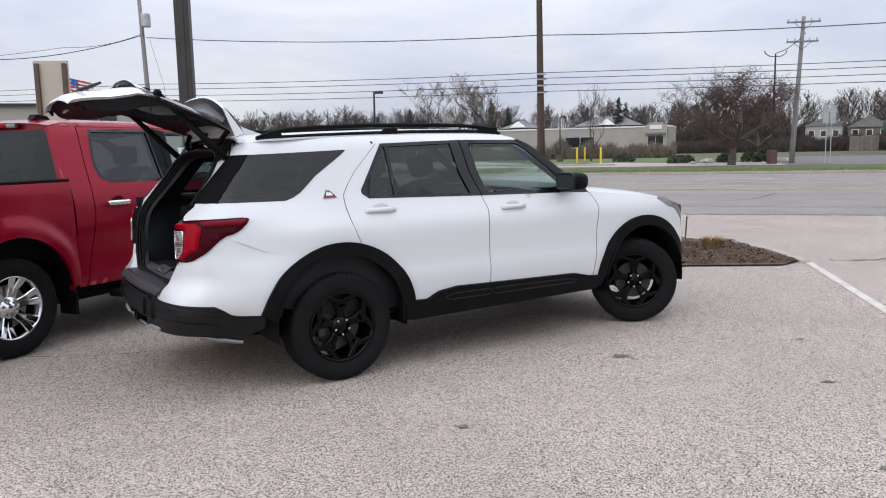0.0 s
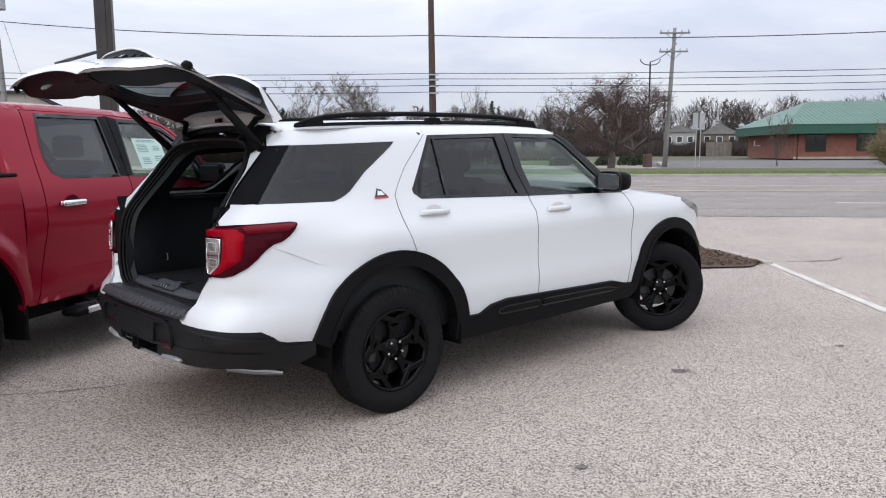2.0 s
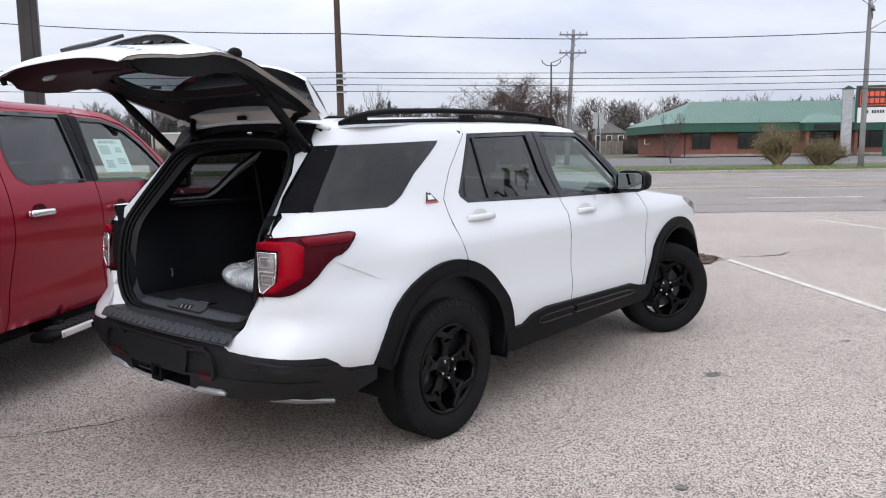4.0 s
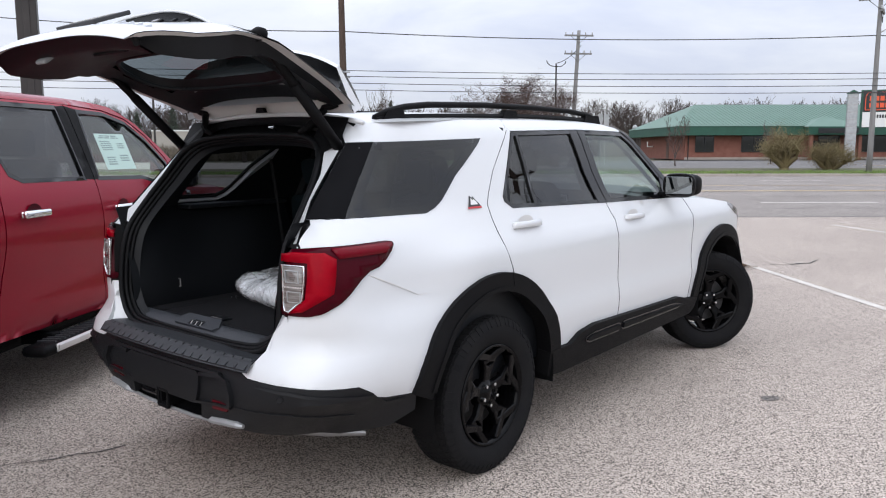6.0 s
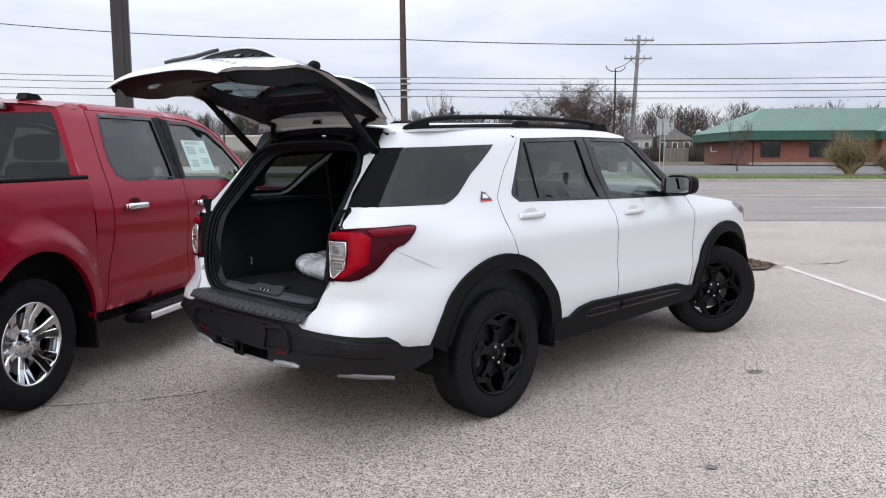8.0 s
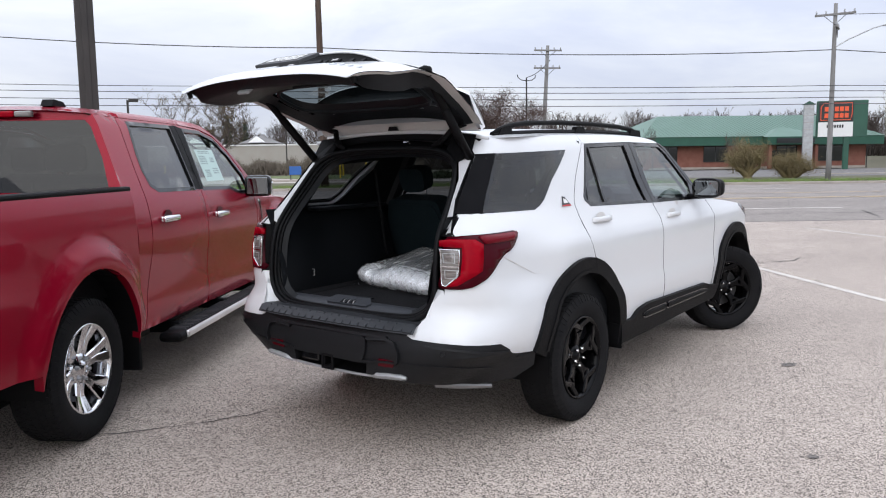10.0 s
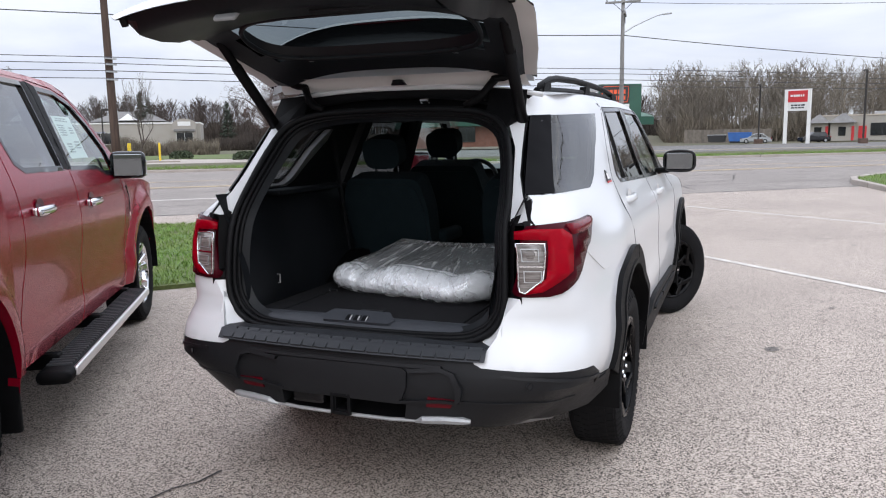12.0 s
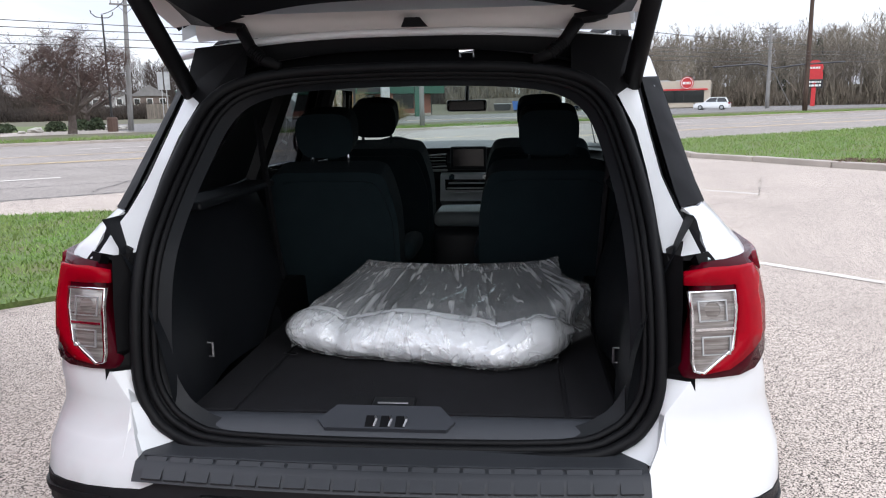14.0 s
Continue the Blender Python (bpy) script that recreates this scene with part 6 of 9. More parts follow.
def suv_top():
    solid("roof", grid_sheet(roof_surface, steps(-0.545, 1.80, 40), steps(-1, 1, 28)), CAR_WHITE, suv, smooth=True)
    # hood
    def hood(x, y):
        z = table(x, [(2.43, 1.232), (2.6, 1.215), (2.85, 1.20), (3.1, 1.175), (3.3, 1.15), (3.6, 1.06), (3.88, 0.96)])
        w = -suv_side(min(x, 3.86), z).y
        return Vector((x, y * w, z + 0.05 * (1 - abs(y) ** 3)))
    solid("hood", grid_sheet(hood, steps(2.45, 3.86, 26), steps(-1, 1, 20)), CAR_WHITE, suv, smooth=True)
    # windscreen
    def screen(t, y):
        a = Vector((1.80 + 0.04 * (1 - y * y), y * 0.66, 1.70 + 0.05 * (1 - abs(y) ** 2.6)))
        b2 = Vector((2.42 + 0.16 * (1 - y * y), y * 0.84, 1.245 + 0.03 * (1 - y * y)))
        return a.lerp(b2, t) + Vector((0.03, 0, 0.03)) * (4 * t * (1 - t)) * 0.8
    solid("windscreen", grid_sheet(screen, steps(0, 1, 10), steps(-1, 1, 12), True), CLEAR, suv, "clear windscreen", True)
    solid("screen_band", grid_sheet(lambda t, y: screen(t * 0.08, y) + Vector((-0.004, 0, -0.004)), steps(0, 1, 2), steps(-1, 1, 12), True), GLOSS_BLACK, suv)
    solid("cowl", grid_sheet(lambda t, y: Vector((2.40 + 0.2 * t, y * 0.85, 1.235 - 0.03 * t)), steps(0, 1, 3), steps(-1, 1, 8)), CLAD, suv)
    # roof rails
    for s in (-1, 1):
        path = [(-0.42, 0.605, 1.725), (-0.34, 0.605, 1.752), (-0.22, 0.605, 1.776), (-0.05, 0.60, 1.793), (0.4, 0.595, 1.810), (0.9, 0.592, 1.815), (1.3, 0.592, 1.810), (1.54, 0.597, 1.793), (1.64, 0.60, 1.770), (1.70, 0.60, 1.745)]
        rail = solid("roof_rail", moved(tube([(x, y * s, z) for x, y, z in path], [0.010, 0.014, 0.016, 0.016, 0.016, 0.016, 0.016, 0.016, 0.013, 0.008], 10), (0, 0, 0)), CLAD, suv, "raised black roof rail", True)
        for x0, x1 in ((-0.40, -0.22), (0.54, 0.72), (1.44, 1.68)):
            zt = roof_surface((x0 + x1) / 2, 0.88).z
            V = prism([(x0, zt - 0.03), (x1, zt - 0.03), (x1 - 0.03, 1.775 if x0 < 0 else 1.79), (x0 + 0.05, 1.755 if x0 < 0 else 1.79)], "y", s * 0.603 - 0.018, s * 0.603 + 0.018)
            solid("rail_foot", V, CLAD, rail)
        solid("rail_base", tube([(x, s * 0.60, roof_surface(x, 0.87).z + 0.004) for x in steps(-0.42, 1.68, 10)], 0.016, 6), CLAD, rail)
    # antenna fin
    V = prism([(-0.12, 1.765), (0.13, 1.77), (0.06, 1.795), (-0.06, 1.838), (-0.10, 1.842), (-0.115, 1.83)], "y", -0.02, 0.02)
    shade_auto(solid("antenna_fin", V, CAR_WHITE, suv, at=(-0.30, 0, -0.005)))
    # mirrors
    for s in (-1, 1):
        def shell(u, v):
            a = u * math.pi
            r = max(0.0, math.sin(a)) ** 0.6
            return Vector((2.14 - 0.10 * math.cos(a) * 1.0 + 0.02, s * (1.017 + 0.108 * r * math.copysign(abs(math.cos(v)) ** 0.6, math.cos(v))), 1.333 + 0.075 * r * math.copysign(abs(math.sin(v)) ** 0.6, math.sin(v))))
        mir = solid("door_mirror", grid_sheet(shell, steps(0.0, 1, 10), steps(0, 2 * math.pi, 24), s > 0), CLAD, suv, "black door mirror", True)
        solid("mirror_glass", moved(box(-0.004, 0.004, -0.09, 0.09, -0.058, 0.058, 0.003), Matrix.Translation((2.055, s * 1.017, 1.333)) @ Matrix.Rotation(radians(-s * 6), 4, "Z")), DIM_MIRROR, mir)
        solid("mirror_rim", tube([Vector((2.062, s * (1.017 + 0.106 * math.copysign(abs(math.cos(v)) ** 0.6, math.cos(v))), 1.333 + 0.072 * math.copysign(abs(math.sin(v)) ** 0.6, math.sin(v)))) for v in steps(0, 2 * math.pi, 28)], 0.010, 6, False), GLOSS_BLACK, mir)
        solid("mirror_arm", box(2.11, 2.19, min(s * 0.84, s * 0.95), max(s * 0.84, s * 0.95), 1.245, 1.285, 0.015), CLAD, mir)


suv_top()


def door_handle(parent, q, z, s):
    """A body-coloured pull over a flat grey disc that paints the shade of a dished cup."""
    p = suv_side(q, z)
    m = Matrix.Translation((p.x, p.y * s, p.z)) @ Matrix.Rotation(radians(-4 * s), 4, "X")
    y0 = -s
    pts = [(-0.125, 0.004), (-0.115, 0.028), (-0.06, 0.037), (0.06, 0.037), (0.115, 0.028), (0.125, 0.004)]
    V, F = [], []
    for x, d in pts:
        for zz, k in ((-0.017, 0.75), (-0.012, 1.0), (0.012, 1.0), (0.017, 0.75), (0.010, 0.3), (-0.010, 0.3)):
            V.append((x, y0 * max(d * k, 0.002), zz))
    for i in range(len(pts) - 1):
        for k in range(6):
            a, b2 = i * 6 + k, i * 6 + (k + 1) % 6
            F.append((a, b2, b2 + 6, a + 6))
    F += [tuple(range(6))[::-1], tuple(range(30, 36))]
    h = solid("door_handle", (V, F), CAR_WHITE, parent, "white pull handle", True, at=m)
    solid("handle_cup", grid_sheet(lambda a, r: Vector((0.065 * r * math.cos(a), y0 * (0.003 - 0.0 * r), 0.018 + 0.028 * r * math.sin(a))), steps(0, 2 * math.pi, 20), steps(0.05, 1, 2), s < 0), JAMB_GREY, h)
    return h


for ob in [o for o in suv.children if o.name.startswith(("rear_door", "front_door"))]:
    s = 1 if ob.data.vertices[0].co.y < 0 else -1
    door_handle(ob, 0.381 if ob.name.startswith("rear") else 1.582, 1.196 if ob.name.startswith("rear") else 1.154, s)


def suv_badges():
    """The peak-shaped badge on the pillar and plain marks at the tail."""
    p = suv_side(0.005, 1.325)
    n = Matrix.Translation((p.x, p.y - 0.003, p.z)) @ Matrix.Rotation(radians(-23), 4, "X")
    b3 = solid("side_badge", prism([(-0.048, -0.022), (0.048, -0.022), (0.03, 0.0), (0.022, 0.006), (0.004, 0.03), (-0.006, 0.022), (-0.02, 0.034), (-0.03, 0.01)], "y", -0.003, 0.001), BLACK, suv, "small black mountain-shaped badge", at=n)
    solid("badge_snow", prism([(-0.03, -0.012), (0.026, -0.012), (0.004, 0.017), (-0.006, 0.010), (-0.018, 0.020)], "y", -0.0045, -0.003), WHITE_SIGN, b3)
    solid("badge_bar", prism([(-0.05, -0.030), (0.05, -0.030), (0.05, -0.022), (-0.05, -0.022)], "y", -0.004, 0.001), RED_SIGN, b3)


suv_badges()


def suv_tail():
    # lamps: smoked housing, red band, clear block
    for m in (False, True):
        s = -1 if m else 1
        lamp = solid("tail_lamp", skin(rounded(LAMP, 1), suv_side, 0.012, 0.05, mirror=m, step=0.04), LAMP_DARK, suv, "smoked dark red tail lamp", True)
        def inwards(pts):
            return [(q - 0.052 if q < -0.86 else q - 0.012, z) for q, z in pts]
        band = [(-0.947, 1.172), (-0.90, 1.180), (-0.845, 1.176), (-0.815, 1.150), (-0.838, 1.02), (-0.90, 0.948), (-0.95, 0.938), (-0.905, 0.982), (-0.884, 1.0), (-0.862, 1.138), (-0.954, 1.142)]
        solid("red_band", skin(inwards(band), suv_side, 0.0185, 0.012, mirror=m, step=0.03), LAMP_RED, lamp, "bright red light band", True)
        solid("red_strip", skin([(-0.835, 1.190), (-0.605, 1.191), (-0.602, 1.178), (-0.64, 1.152), (-0.815, 1.150)], suv_side, 0.020, 0.012, mirror=m, step=0.03), LAMP_MID, lamp, smooth=True)
        clear = inwards([(-0.953, 1.130), (-0.872, 1.128), (-0.892, 0.995), (-0.945, 0.942), (-0.962, 0.947), (-0.964, 0.97)])
        cl = solid("reversing_lens", skin(clear, suv_side, 0.0210, 0.008, mirror=m, step=0.04), LAMP_CLEAR, lamp, "clear reversing and turn lens", True)
        solid("lens_frame", skin(clear, suv_side, 0.0240, 0.006, holes=[inset(clear, 0.004)], mirror=m, step=0.04), CHROME, cl, smooth=True)
        solid("lens_bar", skin(inwards([(-0.952, 1.047), (-0.884, 1.047), (-0.884, 1.041), (-0.952, 1.041)]), suv_side, 0.0240, 0.008, mirror=m), CHROME, cl)
        for z0, z1 in ((1.062, 1.108), (0.985, 1.028)):
            sq = inwards([(-0.945, z0), (-0.898, z0), (-0.894, z1), (-0.943, z1)])
            solid("lens_cell", skin(sq, suv_side, 0.0240, 0.004, holes=[inset(sq, 0.0025)], mirror=m, step=0.03), GALV, cl)
        solid("bulb", lathe([(0, -0.006), (0.018, -0.004), (0.022, 0.004)], 16, "x"), LAMP_CLEAR, cl, at=(suv_side(-0.972, 1.085).x - 0.018, s * suv_side(-0.972, 1.085).y, 1.088))
        gq = [(-1.012, 0.930), (-0.976, 1.09), (-0.958, 1.206), (-0.925, 1.211), (-0.925, 1.09), (-0.965, 0.93)]
        solid("lamp_gasket", skin(gq, suv_side, 0.004, 0.03, mirror=m, step=0.04), CLAD, suv, "black gasket round the lamp")
        # the black shoulder between lamp and seal, and its bracket, both hidden by the shut gate
        rear = [(-0.985, 0.668, 1.205), (-1.0, 0.668, 1.09), (-1.005, 0.668, 0.97), (-1.01, 0.70, 0.93), (-1.01, 0.702, 0.888)]
        near = [(-0.945, 0.625, 1.205), (-0.965, 0.634, 1.09), (-0.975, 0.638, 0.97), (-0.985, 0.638, 0.93), (-0.99, 0.638, 0.888)]
        V = [(x - 0.012, -s * y, z) for x, y, z in rear] + [(x, -s * y, z) for x, y, z in near] + [(-0.90, -s * 0.70, 0.888), (-0.90, -s * 0.64, 0.888)]
        F = [(k, k + 1, k + 6, k + 5) for k in range(4)] + [(4, 10, 11, 9)]
        solid("lamp_shoulder", (V, F if not m else [f2[::-1] for f2 in F]), CLAD, suv)
        outline = [(-s * y, z) for y, z in ((0.640, 1.190), (0.726, 1.190), (0.722, 1.215), (0.710, 1.276), (0.705, 1.284), (0.698, 1.284), (0.686, 1.274), (0.682, 1.262), (0.684, 1.238), (0.676, 1.231), (0.647, 1.217), (0.640, 1.212))]
        V, F = prism(outline, "x", -0.970, -0.91)
        cap = ([(x + 0.55 * (z - 1.19), y, z) for x, y, z in V], F)
        solid("lamp_bracket", cap, CLAD, suv, "black bracket above the tail lamp")


suv_tail()


def mirrored_y(pts):
    return [(x, -y, z) for x, y, z in pts[::-1]]


OPEN_R = [(-1.03, 0.0, 0.728), (-1.028, -0.42, 0.735), (-1.015, -0.54, 0.762), (-1.005, -0.600, 0.815), (-1.0, -0.627, 0.90), (-0.985, -0.626, 1.06), (-0.95, -0.618, 1.19), (-0.865, -0.606, 1.31), (-0.765, -0.578, 1.44), (-0.69, -0.535, 1.553), (-0.65, -0.455, 1.613), (-0.62, -0.30, 1.640), (-0.61, 0.0, 1.648)]


def suv_opening():
    full = OPEN_R + mirrored_y(OPEN_R)[1:-1]
    closed = full + full[:1]

    def soft(P, n=3):
        out = []
        m = len(P)
        for i in range(m):
            a, b2, c, d = (Vector(P[(i + k) % m]) for k in (-1, 0, 1, 2))
            for k in range(n):
                t = k / n
                out.append(0.5 * ((2 * b2) + (c - a) * t + (2 * a - 5 * b2 + 4 * c - d) * t * t + (3 * b2 - a - 3 * c + d) * t ** 3))
        return out

    loop = soft(full)
    centre = Vector((-0.85, 0, 1.15))

    def ring_of(k_in, dx):
        return [p + Vector((dx, (centre.y - p.y) * k_in, (centre.z - p.z) * k_in)) for p in loop]

    def strip(A, B):
        n = len(A)
        return list(A) + list(B), [(i, n + i, n + (i + 1) % n, (i + 1) % n) for i in range(n)]

    # flange: two rubber ribs and a trim lip leading inwards
    for r, k, dx in ((0.014, 0.0, -0.006), (0.010, 0.030, 0.010), (0.009, 0.052, 0.026)):
        P = ring_of(k, dx)
        solid("opening_seal", tube(P + P[:1], r, 8, False), SEAL, suv, "black rubber seal round the tailgate opening", True)
    solid("opening_trim", strip(ring_of(0.0, 0.0), ring_of(0.10, 0.06)), TRIM, suv, smooth=True)
    # painted jamb from the outer skin to the seal
    for m in (False, True):
        s = 1 if m else -1
        outer = [suv_side(-0.53, 1.69), suv_side(-0.55, 1.606), suv_side(-0.665, 1.48), suv_side(-0.76, 1.37), suv_side(-0.81, 1.297), suv_side(-0.86, 1.26), suv_side(-0.925, 1.212), suv_side(-0.955, 1.17), suv_side(-1.014, 0.92), suv_side(-1.035, 0.85), suv_side(-1.06, 0.78), suv_side(-1.10, 0.737)]
        inner = [(-0.62, 0.46, 1.64), (-0.67, 0.545, 1.585), (-0.74, 0.595, 1.475), (-0.82, 0.612, 1.38), (-0.87, 0.622, 1.31), (-0.91, 0.628, 1.25), (-0.955, 0.635, 1.19), (-0.965, 0.64, 1.16), (-1.0, 0.642, 0.92), (-1.005, 0.625, 0.84), (-1.01, 0.58, 0.775), (-1.02, 0.54, 0.745)]
        A = [Vector((p.x, abs(p.y) * s, p.z)) for p in outer]
        B = [Vector((x, y * s, z)) for x, y, z in inner]
        M = [a.lerp(b2, 0.14) + Vector((-0.004, 0, 0)) for k, (a, b2) in enumerate(zip(A, B))]
        n = len(A)
        V = A + M + B
        for k0, k1 in ((0, 7), (8, n)):
            m2 = k1 - k0
            V = A[k0:k1] + M[k0:k1] + B[k0:k1]
            F = [(i, i + 1, m2 + i + 1, m2 + i) for i in range(m2 - 1) if k0 >= 5] + [(m2 + i, m2 + i + 1, 2 * m2 + i + 1, 2 * m2 + i) for i in range(m2 - 1)]
            solid("tailgate_jamb", (V, F if m else [f2[::-1] for f2 in F]), CAR_WHITE, suv, smooth=True)
        F = [(i, i + 1, 7 + i + 1, 7 + i) for i in range(6)]
        solid("pillar_channel", (A[:7] + M[:7], F if m else [f2[::-1] for f2 in F]), PILLAR_BLACK, suv, "black channel behind the pillar trim", True)
        # black gusset beside the strut foot
        V = [(-0.575, s * 0.60, 1.715), (-0.575, s * 0.44, 1.728), (-0.645, s * 0.44, 1.622), (-0.70, s * 0.54, 1.555), (-0.645, s * 0.61, 1.60)]
        solid("strut_gusset", (V, [(0, 1, 2, 3, 4) if m else (4, 3, 2, 1, 0)]), CLAD, suv, "black gusset at the strut foot")
    # header above the opening
    def header(t, y):
        a, b2 = Vector((-0.548, y * 0.62, roof_surface(-0.545, y * 0.9).z - 0.012)), Vector((-0.63, y * 0.50, 1.64 - 0.03 * y * y))
        return a.lerp(b2, t) + Vector((0.03 * math.sin(math.pi * t), 0, 0))
    solid("opening_header", grid_sheet(header, steps(0, 1, 6), steps(-1, 1, 16)), CLAD, suv, "black header over the tailgate opening", True)
    solid("roof_edge", tube([Vector((-0.55, y * 0.66, roof_surface(-0.545, y * 0.97).z - 0.004)) for y in steps(-1, 1, 16)], 0.012, 6), CAR_WHITE, suv, smooth=True)
    for y in (-1, 1):
        path = [(-0.635, y * 0.34, 1.655), (-0.63, y * 0.385, 1.672), (-0.62, y * 0.42, 1.70), (-0.60, y * 0.445, 1.738), (-0.585, y * 0.46, 1.758)]
        hinge = solid("gate_hinge", tube(path, [0.012, 0.016, 0.017, 0.017, 0.018], 10), CLAD, suv, "black goose-neck gate hinge", True)
        solid("hinge_foot", tube([(-0.59, y * 0.45, 1.762), (-0.585, y * 0.50, 1.768), (-0.58, y * 0.535, 1.772)], [0.014, 0.016, 0.010], 8), CLAD, hinge)
        for k in range(7):
            p = Vector(path[1]).lerp(Vector(path[2]), k / 6)
            solid("bellows_ring", tube([p, p + (Vector(path[2]) - Vector(path[1])).normalized() * 0.004], 0.0195, 10), CLAD, hinge)
    latch = solid("wire_grommet", prism([(-0.04, -0.012), (0.03, -0.012), (0.02, 0.012), (-0.02, 0.012)], "x", -0.61, -0.59), CLAD, suv, "black grommet with a thin cable", at=(0, -0.02, 1.765))
    solid("cable", tube([(-0.605, -0.03, 1.755), (-0.625, -0.08, 1.728), (-0.64, -0.15, 1.675)], 0.004, 6), CLAD, latch)
    solid("hook", tube([(-0.640, -0.15, 1.672), (-0.655, -0.15, 1.682), (-0.655, -0.185, 1.682), (-0.640, -0.185, 1.668)], 0.005, 6), CHROME, suv, "small bright latch hook")


suv_opening()


def suv_rear_bumper():
    def round_tail(half):
        """The outline of one side, from the top centre out and back to the low centre, carried round to the other side."""
        return half + [(2 * (-0.1 - (-0.1 - table(z, SUV_REAR)) * math.pi / 2) - q, z) for q, z in half[::-1]]

    def tail_part(name, half, mat, parent, label="", **k):
        return shade_auto(solid(name, skin(round_tail(half), suv_side, step=0.05, **k), mat, parent, label, True), 40)

    top = [(-1.16, 0.735), (-1.15, 0.737), (-1.20, 0.690), (-1.175, 0.674), (-1.0, 0.666), (-0.78, 0.646), (-0.73, 0.608), (-0.70, 0.578), (-0.66, 0.563), (-0.525, 0.545)]
    low = [(-0.52, 0.47), (-0.60, 0.41), (-0.74, 0.392), (-0.98, 0.42), (-1.22, 0.452), (-1.41, 0.452), (-1.43, 0.515)]
    b3 = tail_part("rear_bumper", top + low, BUMPER_GREY, suv, "black textured rear bumper", off=0.003, thick=0.06)
    # raised shoulder ridge
    add_sides("bumper_ridge", [(-0.58, 0.53), (-0.665, 0.535), (-0.735, 0.59), (-1.0, 0.635), (-1.12, 0.645), (-1.12, 0.655), (-1.0, 0.648), (-0.73, 0.602), (-0.655, 0.548), (-0.58, 0.545)], BUMPER_GREY, b3, off=0.008, thick=0.008, step=0.05)
    add_sides("bumper_crease", [(-0.75, 0.51), (-0.99, 0.551), (-1.22, 0.548), (-1.22, 0.540), (-0.99, 0.543), (-0.75, 0.50)], BUMPER_GREY, b3, off=0.008, thick=0.008, step=0.05)
    # centre panel and its stepped frame
    tail_part("bumper_panel", [(-1.47, 0.652), (-1.452, 0.640), (-1.452, 0.535), (-1.47, 0.525)], BUMPER_GREY, b3, off=0.019, thick=0.019)
    add_sides("panel_step", [(-1.445, 0.650), (-1.31, 0.664), (-1.268, 0.650), (-1.225, 0.552), (-1.238, 0.540), (-1.285, 0.638), (-1.318, 0.650), (-1.445, 0.636)], BUMPER_GREY, b3, off=0.024, thick=0.024, step=0.05)
    add_sides("reflector", [(-1.351, 0.553), (-1.246, 0.549), (-1.244, 0.516), (-1.339, 0.512)], REFLECTOR, b3, off=0.008, thick=0.006, label="dark red reflector")
    tail_part("bumper_brow", [(-1.47, 0.668), (-1.31, 0.672), (-1.31, 0.660), (-1.47, 0.655)], BUMPER_GREY, b3, off=0.024, thick=0.024)
    tail_part("bumper_foot", [(-1.47, 0.527), (-1.30, 0.548), (-1.235, 0.548), (-1.225, 0.538), (-1.30, 0.536), (-1.47, 0.515)], BUMPER_GREY, b3, off=0.018, thick=0.018)
    b3 = (b3, b3)
    for q, z in ((-1.51, 0.613), (-1.042, 0.618)):
        for m, par in zip((1, -1), b3):
            p = suv_side(q, z)
            n = Vector((p.x + 0.4, p.y * 1.1, 0)).normalized()
            at = Matrix.Translation((p.x + n.x * 0.004, (p.y + n.y * 0.004) * m, z)) @ Matrix.Rotation(math.atan2(n.y * m, n.x), 4, "Z")
            solid("parking_sensor", lathe([(0, 0.0016), (0.009, 0.0016), (0.0095, 0.0004), (0.0125, 0.0004), (0.013, 0.002), (0.0145, -0.003)], 16, "x"), BUMPER_GREY, par, at=at)
    # step pad with angled ribs
    def pad(t, y):
        yy = y * 0.592
        x = -1.005 - t * (0.172 - 0.03 * y * y)
        return Vector((x, yy, 0.745 - 0.008 * t - 0.18 * max(0, t - 0.8)))
    sp = solid("step_pad", grid_sheet(pad, steps(0, 1, 10), steps(-1, 1, 24), True), PAD_GREY, suv, "ribbed black step pad", True)
    for k in range(20):
        y0 = -0.97 + k * 0.097
        y1 = y0 + 0.083
        V = [pad(t, y) + Vector((-0.002 - d * 0.6, 0, d)) for t in (0.66, 0.97) for y in (y0, y1) for d in (0.0, 0.006)]
        solid("pad_rib", (V, [(0, 4, 6, 2), (1, 3, 7, 5), (0, 1, 5, 4), (2, 6, 7, 3), (4, 5, 7, 6), (0, 2, 3, 1)]), PAD_GREY, sp)
    solid("pad_edge", tube([pad(0.62, y) + Vector((0, 0, 0.001)) for y in steps(-0.98, 0.98, 20)], 0.004, 5), PAD_GREY, sp)
    # recess with tow hitch, silver skid strip
    LOW = [(-1.120, 0.545), (-1.075, 0.530), (-1.062, 0.470), (-1.085, 0.452), (-1.138, 0.437)]

    def valance(t, y):
        i = min(3, int(t * 4))
        k = t * 4 - i
        return Vector((LOW[i][0] + (LOW[i + 1][0] - LOW[i][0]) * k + 0.035 * y ** 4, y * 0.50, LOW[i][1] + (LOW[i + 1][1] - LOW[i][1]) * k + 0.02 * y ** 4))
    shade_auto(solid("lower_valance", grid_sheet(valance, steps(0, 1, 8), steps(-1, 1, 18), True), CLAD, suv, "black lower valance"), 40)
    solid("tow_hitch", join(box(-1.165, -1.0, -0.035, -0.024, 0.450, 0.520, 0.003), box(-1.165, -1.0, 0.024, 0.035, 0.450, 0.520, 0.003), box(-1.165, -1.0, -0.024, 0.024, 0.450, 0.461, 0.003), box(-1.165, -1.0, -0.024, 0.024, 0.509, 0.520, 0.003)), CLAD, suv, "square black tow hitch socket")
